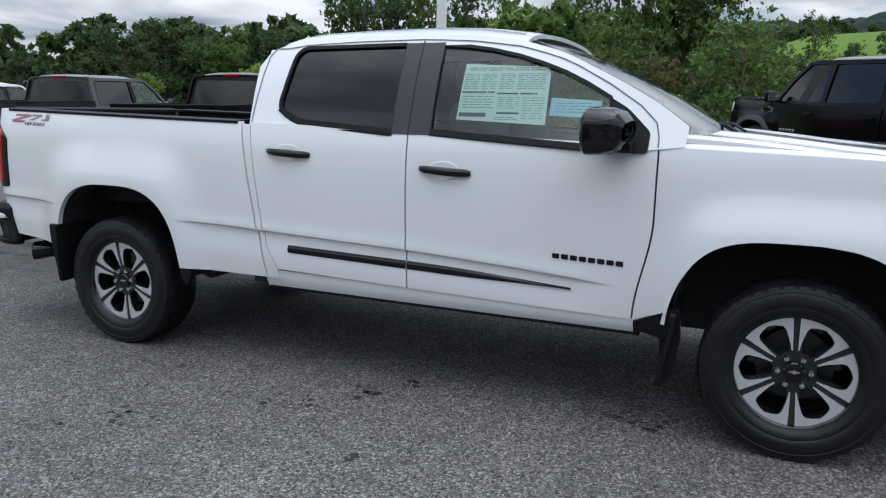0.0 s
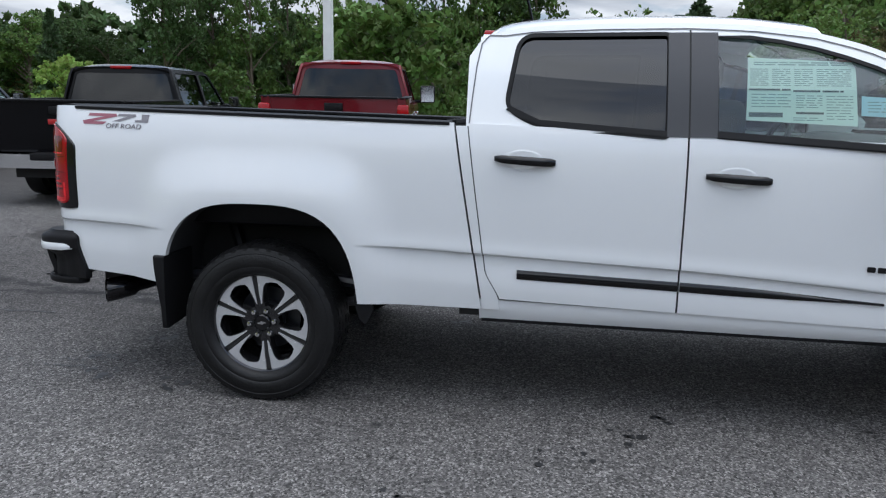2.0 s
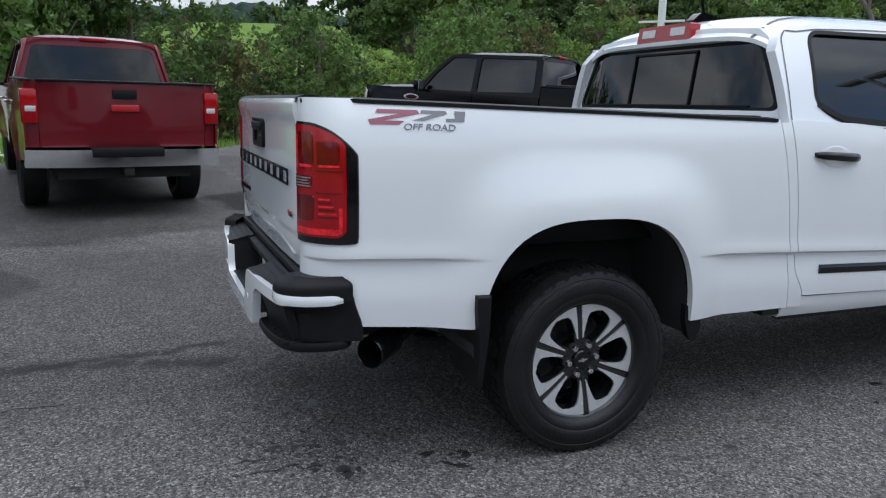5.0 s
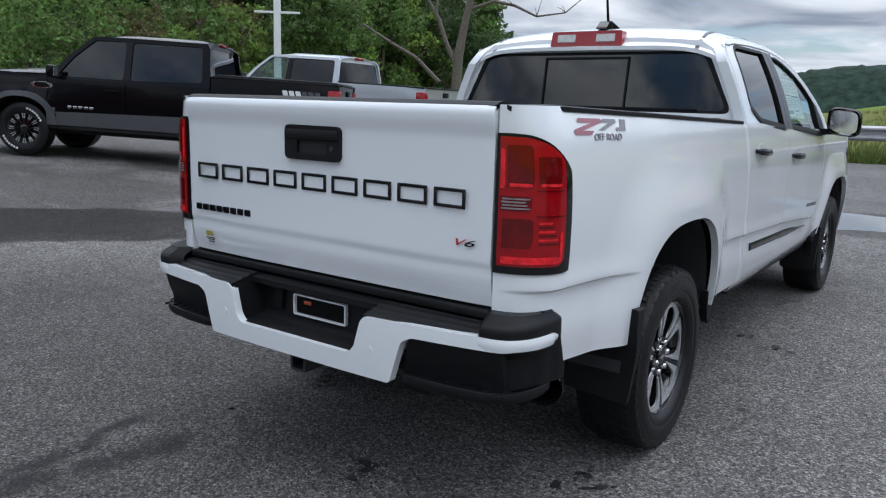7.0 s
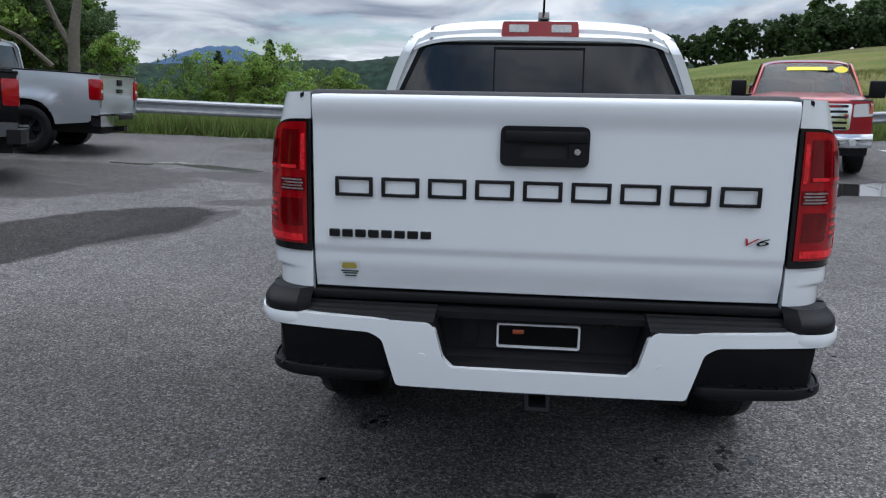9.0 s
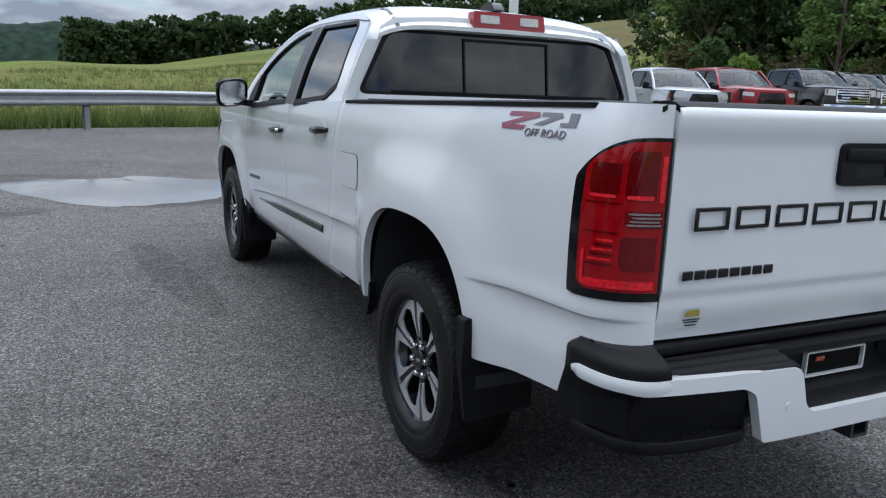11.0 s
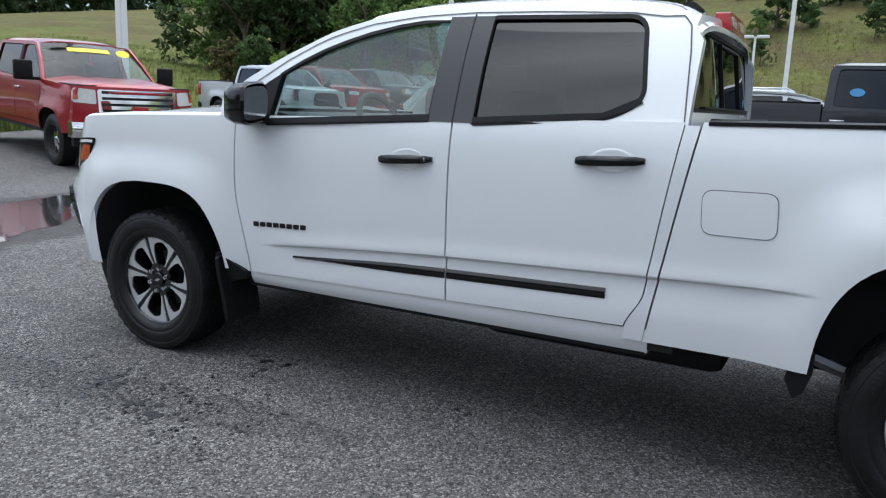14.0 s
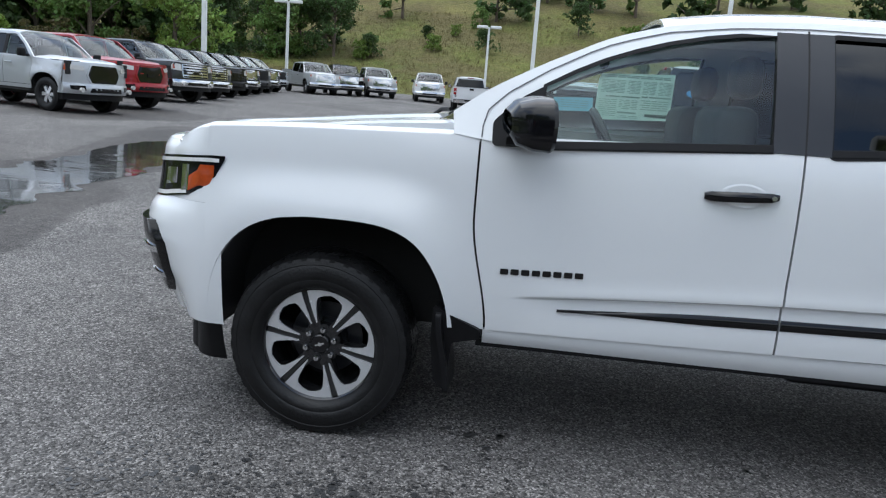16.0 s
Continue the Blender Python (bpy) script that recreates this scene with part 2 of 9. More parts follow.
def boxed(x0, x1, y0, y1, z0, z1, bevel=0.0, segs=2):
    return box(bmesh.new(), x0, x1, y0, y1, z0, z1, bevel, segs)


def thicken(bm, off, back=True):
    """Gives a sheet an edge (and a back) by the offset off, a vector or a function of the place."""
    fs, vs = list(bm.faces), list(bm.verts)
    rim = [e for e in bm.edges if len(e.link_faces) == 1]
    f = off if callable(off) else (lambda co: Vector(off))
    used = set(vs) if back else {v for e in rim for v in e.verts}
    far = {v: bm.verts.new(v.co + f(v.co)) for v in vs if v in used}
    if back:
        for q in fs:
            bm.faces.new([far[v] for v in reversed(q.verts)])
    for e in rim:
        a, b = e.verts
        bm.faces.new((a, b, far[b], far[a]))
    bmesh.ops.recalc_face_normals(bm, faces=bm.faces[:])
    return bm


def sheet(poly, fn, holes=(), cuts_u=(), cuts_v=(), off=None, back=True):
    """A flat outline with holes, cut into strips, bent into place by fn(u, v) and given a thickness."""
    bm = bmesh.new()
    es = []
    for loop in (poly, *holes):
        vs = [bm.verts.new((u, v, 0)) for u, v in loop]
        es += [bm.edges.new((vs[i], vs[(i + 1) % len(vs)])) for i in range(len(vs))]
    bmesh.ops.triangle_fill(bm, use_beauty=True, use_dissolve=False, edges=es, normal=(0, 0, 1))
    for axis, cuts in ((0, cuts_u), (1, cuts_v)):
        for c in cuts:
            no = (1, 0, 0) if axis == 0 else (0, 1, 0)
            bmesh.ops.bisect_plane(bm, geom=bm.verts[:] + bm.edges[:] + bm.faces[:], plane_co=[c * k for k in no], plane_no=no)
    for v in bm.verts:
        v.co = Vector(fn(v.co.x, v.co.y))
    if off is not None:
        thicken(bm, off, back)
    return bm


def grid(fn, us, vs, off=None, back=True, flip=False):
    """A surface fn(u, v) over the given steps."""
    bm = bmesh.new()
    rows = [[bm.verts.new(fn(u, v)) for v in vs] for u in us]
    for i in range(len(us) - 1):
        for j in range(len(vs) - 1):
            q = (rows[i][j], rows[i + 1][j], rows[i + 1][j + 1], rows[i][j + 1])
            bm.faces.new(q[::-1] if flip else q)
    if off is not None:
        thicken(bm, off, back)
    return bm


def steps(a, b, n):
    return [a + (b - a) * i / n for i in range(n + 1)]


def rounded(pts, r, n=4):
    """An outline with its corners rounded by r (or by a radius of its own as a third number)."""
    out = []
    for i, p in enumerate(pts):
        a, b, c = Vector(pts[i - 1][:2]), Vector(p[:2]), Vector(pts[(i + 1) % len(pts)][:2])
        rad = p[2] if len(p) > 2 else r
        d1, d2 = (a - b), (c - b)
        k = min(rad, d1.length * 0.45, d2.length * 0.45)
        s, e = b + d1.normalized() * k, b + d2.normalized() * k
        for j in range(n + 1):
            t = j / n
            out.append(tuple((1 - t) ** 2 * s + 2 * t * (1 - t) * b + t * t * e))
    return out


def tube(bm, pts, radii, n=8, closed_ends=True):
    """A round bar along the points."""
    pts = [Vector(p) for p in pts]
    radii = radii if isinstance(radii, (list, tuple)) else [radii] * len(pts)
    rings = []
    for i, p in enumerate(pts):
        d = (pts[min(i + 1, len(pts) - 1)] - pts[max(i - 1, 0)]).normalized()
        side = d.cross(Vector((0, 0, 1)) if abs(d.z) < 0.9 else Vector((1, 0, 0))).normalized()
        up = side.cross(d)
        rings.append([bm.verts.new(p + radii[i] * (math.cos(2 * math.pi * k / n) * side + math.sin(2 * math.pi * k / n) * up)) for k in range(n)])
    for a, b in zip(rings, rings[1:]):
        for k in range(n):
            bm.faces.new((a[k], a[(k + 1) % n], b[(k + 1) % n], b[k]))
    if closed_ends:
        bm.faces.new(rings[0]); bm.faces.new(rings[-1][::-1])
    bmesh.ops.recalc_face_normals(bm, faces=bm.faces[:])
    return bm


def lathe(profile, n, closed=False):
    """Turns a profile of (x, radius) round the x axis."""
    bm = bmesh.new()
    rings = [[bm.verts.new((x, r * math.cos(2 * math.pi * k / n), r * math.sin(2 * math.pi * k / n))) for k in range(n)] for x, r in profile]
    pairs = list(zip(rings, rings[1:])) + ([(rings[-1], rings[0])] if closed else [])
    for a, b in pairs:
        for k in range(n):
            bm.faces.new((a[k], a[(k + 1) % n], b[(k + 1) % n], b[k]))
    bmesh.ops.recalc_face_normals(bm, faces=bm.faces[:])
    return bm


def mirrored(bm):
    """A copy of a bmesh on the other side of x = 0."""
    b2 = bm.copy()
    for v in b2.verts:
        v.co.x = -v.co.x
    bmesh.ops.reverse_faces(b2, faces=b2.faces[:])
    return b2


def pair(name, bm, material, parent, label="", **k):
    """The same part on both sides."""
    other = mirrored(bm)
    return part(name, bm, material, parent, label, **k), part(name, other, material, parent, label, **k)


def prism(pts, place, depth):
    """An outline extruded: place maps (u, v, w) with w from 0 to depth."""
    bm = bmesh.new()
    a = [bm.verts.new(place(u, v, 0)) for u, v in pts]
    b = [bm.verts.new(place(u, v, depth)) for u, v in pts]
    bm.faces.new(a); bm.faces.new(b[::-1])
    for i in range(len(pts)):
        j = (i + 1) % len(pts)
        bm.faces.new((a[i], b[i], b[j], a[j]))
    bmesh.ops.recalc_face_normals(bm, faces=bm.faces[:])
    return bm


def root(name, label, category, m, group=""):
    e = new(name)
    e.empty_display_size = 0.2
    e.matrix_basis = m
    return tagged(e, label, category, group)


# ---- the ground ----
def rise(u):
    return u * u / (u + 1.5) if u > 0 else 0.0


def lot_z(x, y):
    """The lot is level round the white truck and climbs gently to the west, the guardrail and the parked rows."""
    west = 0.058 * rise(min(10.0, -x - 3.2)) * lerp(0.4, 1.0, smooth((y + 5.0) / 8.0))
    north = 0.0028 * min(11.5, max(0.0, y - 3.5)) ** 2 * (1.0 - 0.5 * smooth((x - 5.0) / 6.0))
    return west + north + 0.33 * smooth((x - 6.0) / 6.0) * lerp(0.6, 1.0, smooth((y - 5.0) / 7.0)) + 0.0245 * rise(x - 14.0)


def north_edge(x):
    return 15.1 + 0.33 * (x + 1.6) if x < 13 else 19.92 + 0.22 * (x - 13)


EAST, SOUTH = 62.0, -34.0


def west_edge(y):
    return -11.7 - 2.7 * smooth((y + 1.5) / 4)


SLOPES = ((-180, 0.02), (-135, 0.006), (-101, 0.006), (-95, 0.06), (-89, 0.115), (-78, 0.128), (-60, 0.075), (-40, 0.0), (-25, -0.03), (-14, -0.02), (-10, 0.002), (-6, 0.02), (-2, 0.033), (5, 0.036), (10.5, 0.056), (15, 0.074), (25, 0.112), (31, 0.145), (37, 0.185), (44, 0.235), (58, 0.27), (90, 0.34), (130, 0.28), (180, 0.06))


def land_z(x, y):
    """The lie of the land: the lot, and the hills that climb beyond its edges."""
    d = max(west_edge(y) - x, (y - north_edge(x)) * 0.93, x - EAST, SOUTH - y)
    z = lot_z(max(-14.0, min(66.0, x)), y)
    if d <= 0:
        return z - 0.07
    az = math.degrees(math.atan2(x, y - 3))
    s = float(np.interp(az, [a for a, _ in SLOPES], [b for _, b in SLOPES]))
    far = min(d, 170.0)
    swell = 1.2 * noise.noise((x * 0.02, y * 0.02, 0.3)) + 0.25 * noise.noise((x * 0.11, y * 0.11, 1.7))
    lift = s * far * far / (far + (9 if abs(az - 90) < 45 else 22))
    return z - 0.07 * smooth(1 - d / 0.6) + lift + swell * smooth(d / 25) - 0.4 * smooth(d / 2.5) * smooth((30 - abs(az)) / 15) * smooth(1 - d / 14)


def mix_noise(nt, vec, scale, detail=6, rough=0.6):
    n = nt.nodes.new("ShaderNodeTexNoise")
    n.inputs["Scale"].default_value, n.inputs["Detail"].default_value, n.inputs["Roughness"].default_value = scale, detail, rough
    nt.links.new(vec, n.inputs["Vector"])
    return n.outputs["Fac"]


def ramp(nt, fac, stops):
    r = nt.nodes.new("ShaderNodeValToRGB")
    while len(r.color_ramp.elements) < len(stops):
        r.color_ramp.elements.new(0.5)
    for e, (p, c) in zip(r.color_ramp.elements, stops):
        e.position, e.color = p, (*c, 1) if len(c) == 3 else c
    nt.links.new(fac, r.inputs[0])
    return r.outputs[0]


def math_node(nt, op, a, b=None, c=None):
    n = nt.nodes.new("ShaderNodeMath")
    n.operation = op
    for k, v in enumerate((a, b, c)):
        if v is None:
            continue
        if isinstance(v, (int, float)):
            n.inputs[k].default_value = v
        else:
            nt.links.new(v, n.inputs[k])
    return n.outputs[0]


def mix_rgb(nt, fac, a, b, kind="MIX"):
    n = nt.nodes.new("ShaderNodeMix")
    n.data_type, n.blend_type = "RGBA", kind
    for k, v in ((0, fac), (6, a), (7, b)):
        if isinstance(v, (int, float)):
            n.inputs[k].default_value = v
        elif isinstance(v, tuple):
            n.inputs[k].default_value = (*v, 1)
        else:
            nt.links.new(v, n.inputs[k])
    return n.outputs[2]


BLOTS = ((-2.95, -3.2, 1.1, 0.65, 60), (-7.5, 6.3, 3.0, 2.0, 30), (1.5, 7.8, 4.2, 1.1, 10), (8.0, 9.4, 4.5, 1.1, 12), (-3.2, 8.3, 2.2, 0.7, 5), (-0.9, 7.2, 1.6, 1.0, 0), (-3.6, 4.0, 1.3, 0.25, 80), (-3.1, 6.0, 1.0, 0.35, 20), (14.5, 13.5, 3.5, 2.0, 10))


def asphalt_material():
    """Worn chip-seal asphalt: pale chips in a grey binder, tar spots, damp dark sweeps."""
    m = bpy.data.materials.new("worn_asphalt")
    m.use_nodes = True
    nt = m.node_tree
    b = nt.nodes["Principled BSDF"]
    pos = nt.nodes.new("ShaderNodeTexCoord").outputs["Object"]
    big, mid = mix_noise(nt, pos, 0.45, 5), mix_noise(nt, pos, 5.0, 5)
    chips = nt.nodes.new("ShaderNodeTexVoronoi")
    chips.inputs["Scale"].default_value = 125
    nt.links.new(pos, chips.inputs["Vector"])
    sep = nt.nodes.new("ShaderNodeSeparateColor")
    nt.links.new(chips.outputs["Color"], sep.inputs[0])
    base = ramp(nt, sep.outputs[0], ((0.0, (0.042, 0.04, 0.039)), (0.3, (0.1, 0.095, 0.093)), (0.75, (0.162, 0.154, 0.15)), (1.0, (0.34, 0.325, 0.315))))
    # pits where chips have broken out, and a coarser mottling of the binder
    pit = ramp(nt, mix_noise(nt, pos, 46.0, 4, 0.7), ((0.38, (0.4, 0.4, 0.4)), (0.5, (1.0, 1.0, 1.0))))
    base = mix_rgb(nt, 1.0, base, pit, "MULTIPLY")
    mott = ramp(nt, mix_noise(nt, pos, 14.0, 6, 0.75), ((0.3, (0.78, 0.78, 0.78)), (0.7, (1.2, 1.2, 1.19))))
    base = mix_rgb(nt, 1.0, base, mott, "MULTIPLY")
    tone = ramp(nt, big, ((0.3, (0.78, 0.78, 0.78)), (0.7, (1.16, 1.16, 1.15))))
    base = mix_rgb(nt, 1.0, base, tone, "MULTIPLY")
    tone2 = ramp(nt, mid, ((0.3, (0.85, 0.85, 0.85)), (0.7, (1.12, 1.12, 1.12))))
    base = mix_rgb(nt, 1.0, base, tone2, "MULTIPLY")
    # small tar spots
    spot = nt.nodes.new("ShaderNodeTexVoronoi")
    spot.inputs["Scale"].default_value = 1.7
    warp = nt.nodes.new("ShaderNodeVectorMath"); warp.operation = "MULTIPLY_ADD"
    wn = nt.nodes.new("ShaderNodeTexNoise"); wn.inputs["Scale"].default_value = 9.0
    nt.links.new(pos, wn.inputs["Vector"]); nt.links.new(wn.outputs["Color"], warp.inputs[0])
    warp.inputs[1].default_value = (0.12, 0.12, 0.0)
    nt.links.new(pos, warp.inputs[2]); nt.links.new(warp.outputs[0], spot.inputs["Vector"])
    tar = ramp(nt, spot.outputs["Distance"], ((0.03, (1, 1, 1)), (0.055, (0, 0, 0))))
    base = mix_rgb(nt, math_node(nt, "MULTIPLY", tar, 0.8), base, (0.02, 0.02, 0.021))
    # damp ground towards the parked rows, with a ragged edge
    xyz = nt.nodes.new("ShaderNodeSeparateXYZ"); nt.links.new(pos, xyz.inputs[0])
    ragged = math_node(nt, "MULTIPLY", math_node(nt, "SUBTRACT", mix_noise(nt, pos, 0.55, 7, 0.62), 0.5), 9.0)
    edge = math_node(nt, "MULTIPLY", ragged, 0.35)

    def blot(cx, cy, a, b, turn):
        """A ragged oval, 1 inside and 0 outside."""
        c, s = math.cos(radians(turn)), math.sin(radians(turn))
        dx, dy = math_node(nt, "SUBTRACT", xyz.outputs[0], cx), math_node(nt, "SUBTRACT", xyz.outputs[1], cy)
        u = math_node(nt, "ADD", math_node(nt, "MULTIPLY", dx, c / a), math_node(nt, "MULTIPLY", dy, s / a))
        v = math_node(nt, "ADD", math_node(nt, "MULTIPLY", dx, -s / b), math_node(nt, "MULTIPLY", dy, c / b))
        r = math_node(nt, "SQRT", math_node(nt, "ADD", math_node(nt, "MULTIPLY", u, u), math_node(nt, "MULTIPLY", v, v)))
        return ramp(nt, math_node(nt, "ADD", r, math_node(nt, "MULTIPLY", edge, 0.3)), ((0.9, (1, 1, 1)), (1.0, (0, 0, 0))))

    wet = blot(-8.6, -5.5, 4.2, 9.5, -7)
    for o in BLOTS:
        wet = math_node(nt, "MAXIMUM", wet, blot(*o))
    streak = ramp(nt, mix_noise(nt, pos, 0.3, 6, 0.55), ((0.57, (0, 0, 0)), (0.62, (1, 1, 1))))
    far_off = ramp(nt, math_node(nt, "MULTIPLY", math_node(nt, "SUBTRACT", xyz.outputs[1], 5.2), 0.4), ((0.0, (0, 0, 0)), (0.5, (1, 1, 1))))
    wet = math_node(nt, "MAXIMUM", wet, math_node(nt, "MULTIPLY", math_node(nt, "MULTIPLY", streak, far_off), 0.7))
    # half-dried bands inside the damp ground
    dry = nt.nodes.new("ShaderNodeMapping"); dry.inputs["Scale"].default_value = (0.35, 1.5, 1.0); dry.inputs["Rotation"].default_value = (0, 0, 0.35)
    nt.links.new(pos, dry.inputs["Vector"])
    dried = ramp(nt, mix_noise(nt, dry.outputs[0], 0.9, 8, 0.62), ((0.36, (0.4, 0.4, 0.4)), (0.42, (0.95, 0.95, 0.95)), (0.7, (1.0, 1.0, 1.0))))
    wet = math_node(nt, "MULTIPLY", wet, dried)
    # a strip of newer, darker surfacing that bends across the lot
    strip = math_node(nt, "MAXIMUM", blot(-4.5, 3.2, 2.2, 0.85, 72), blot(-5.6, 0.9, 2.1, 0.95, 52))
    # tarred seams that run under the tail of the truck
    wob = math_node(nt, "MULTIPLY", math_node(nt, "SUBTRACT", mix_noise(nt, pos, 2.5, 5), 0.5), 0.3)
    ends = ramp(nt, math_node(nt, "MULTIPLY", math_node(nt, "ADD", xyz.outputs[1], 1.05), -1.0), ((0.0, (0, 0, 0)), (0.15, (1, 1, 1))))
    broken = ramp(nt, mix_noise(nt, pos, 7.0, 6, 0.7), ((0.36, (0, 0, 0)), (0.5, (1, 1, 1))))
    for lean, off, w in ((-0.214, 0.385, 0.085), (0.145, 1.1, 0.04)):
        seam = math_node(nt, "ABSOLUTE", math_node(nt, "ADD", math_node(nt, "ADD", math_node(nt, "ADD", xyz.outputs[0], math_node(nt, "MULTIPLY", xyz.outputs[1], lean)), off), wob))
        seam = math_node(nt, "MULTIPLY", math_node(nt, "MULTIPLY", ramp(nt, seam, ((w * 0.35, (1, 1, 1)), (w * 1.3, (0, 0, 0)))), ends), broken)
        base = mix_rgb(nt, math_node(nt, "MULTIPLY", seam, 0.8), base, (0.022, 0.022, 0.023))
    # an oily stain beside the driver's front wheel
    oil = math_node(nt, "MULTIPLY", blot(-1.4, 3.2, 1.3, 0.17, 97), broken)
    base = mix_rgb(nt, math_node(nt, "MULTIPLY", oil, 0.6), base, (0.5, 0.5, 0.5), "MULTIPLY")
    # a darker stretch of asphalt beside and behind the white truck, fading outward
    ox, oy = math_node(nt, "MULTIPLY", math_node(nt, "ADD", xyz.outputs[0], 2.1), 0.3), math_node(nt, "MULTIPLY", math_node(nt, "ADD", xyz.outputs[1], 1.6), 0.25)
    dark_stretch = math_node(nt, "SQRT", math_node(nt, "ADD", math_node(nt, "MULTIPLY", ox, ox), math_node(nt, "MULTIPLY", oy, oy)))
    dark_stretch = ramp(nt, math_node(nt, "ADD", dark_stretch, math_node(nt, "MULTIPLY", edge, 0.25)), ((0.45, (1, 1, 1)), (1.15, (0, 0, 0))))
    base = mix_rgb(nt, math_node(nt, "MULTIPLY", dark_stretch, 0.9), base, (0.5, 0.49, 0.49), "MULTIPLY")
    # fine tyre-scuffed blotches
    scuff = ramp(nt, mix_noise(nt, pos, 1.1, 9, 0.75), ((0.56, (0, 0, 0)), (0.66, (1, 1, 1))))
    base = mix_rgb(nt, math_node(nt, "MULTIPLY", scuff, 0.3), base, (0.05, 0.05, 0.05))
    base = mix_rgb(nt, math_node(nt, "MULTIPLY", wet, 0.9), base, (0.42, 0.4, 0.39), "MULTIPLY")
    base = mix_rgb(nt, math_node(nt, "MULTIPLY", strip, 0.95), base, (0.3, 0.29, 0.29), "MULTIPLY")
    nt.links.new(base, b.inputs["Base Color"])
    nt.links.new(math_node(nt, "SUBTRACT", 0.27, math_node(nt, "MULTIPLY", strip, 0.15)), b.inputs["Specular IOR Level"])
    nt.links.new(math_node(nt, "SUBTRACT", 0.86, math_node(nt, "MULTIPLY", wet, 0.16)), b.inputs["Roughness"])
    bu = nt.nodes.new("ShaderNodeBump")
    bu.inputs["Strength"].default_value, bu.inputs["Distance"].default_value = 0.8, 0.006
    nt.links.new(math_node(nt, "ADD", math_node(nt, "MULTIPLY", chips.outputs["Distance"], -1.0), math_node(nt, "MULTIPLY", mid, 0.8)), bu.inputs["Height"])
    nt.links.new(bu.outputs[0], b.inputs["Normal"])
    return m


def turf_material():
    """Rough pasture: green with straw-coloured and earthy patches."""
    m = bpy.data.materials.new("rough_grass")
    m.use_nodes = True
    nt = m.node_tree
    b = nt.nodes["Principled BSDF"]
    pos = nt.nodes.new("ShaderNodeTexCoord").outputs["Object"]
    col = ramp(nt, mix_noise(nt, pos, 0.06, 8, 0.62), ((0.32, (0.085, 0.12, 0.03)), (0.5, (0.14, 0.16, 0.045)), (0.68, (0.2, 0.175, 0.07))))
    fine = ramp(nt, mix_noise(nt, pos, 1.6, 9, 0.75), ((0.25, (0.45, 0.45, 0.42)), (0.75, (1.5, 1.5, 1.4))))
    col = mix_rgb(nt, 1.0, col, fine, "MULTIPLY")
    # the lawn and the field to the west are mown and greener
    xyz = nt.nodes.new("ShaderNodeSeparateXYZ"); nt.links.new(pos, xyz.inputs[0])
    lush = ramp(nt, math_node(nt, "MULTIPLY", math_node(nt, "ADD", xyz.outputs[0], 8.0), -0.1), ((0.0, (0, 0, 0)), (0.6, (1, 1, 1))))
    mown = mix_rgb(nt, 1.0, (0.12, 0.205, 0.035), ramp(nt, mix_noise(nt, pos, 1.2, 8, 0.7), ((0.25, (0.7, 0.7, 0.7)), (0.75, (1.25, 1.25, 1.2)))), "MULTIPLY")
    col = mix_rgb(nt, math_node(nt, "MULTIPLY", lush, 0.85), col, mown)
    # the cut bank to the east is drier and browner
    dry = math_node(nt, "MULTIPLY", ramp(nt, math_node(nt, "MULTIPLY", math_node(nt, "SUBTRACT", xyz.outputs[0], 52.0), 0.05), ((0.0, (0, 0, 0)), (1.0, (1, 1, 1)))), ramp(nt, mix_noise(nt, pos, 0.13, 6), ((0.36, (0.3, 0.3, 0.3)), (0.56, (1, 1, 1)))))
    col = mix_rgb(nt, math_node(nt, "MULTIPLY", dry, 0.85), col, mix_rgb(nt, 1.0, (0.115, 0.095, 0.05), fine, "MULTIPLY"))
    nt.links.new(col, b.inputs["Base Color"])
    b.inputs["Roughness"].default_value, b.inputs["Specular IOR Level"].default_value = 0.95, 0.1
    bu = nt.nodes.new("ShaderNodeBump")
    bu.inputs["Strength"].default_value, bu.inputs["Distance"].default_value = 1.0, 0.3
    nt.links.new(mix_noise(nt, pos, 2.2, 8, 0.7), bu.inputs["Height"])
    nt.links.new(bu.outputs[0], b.inputs["Normal"])
    return m


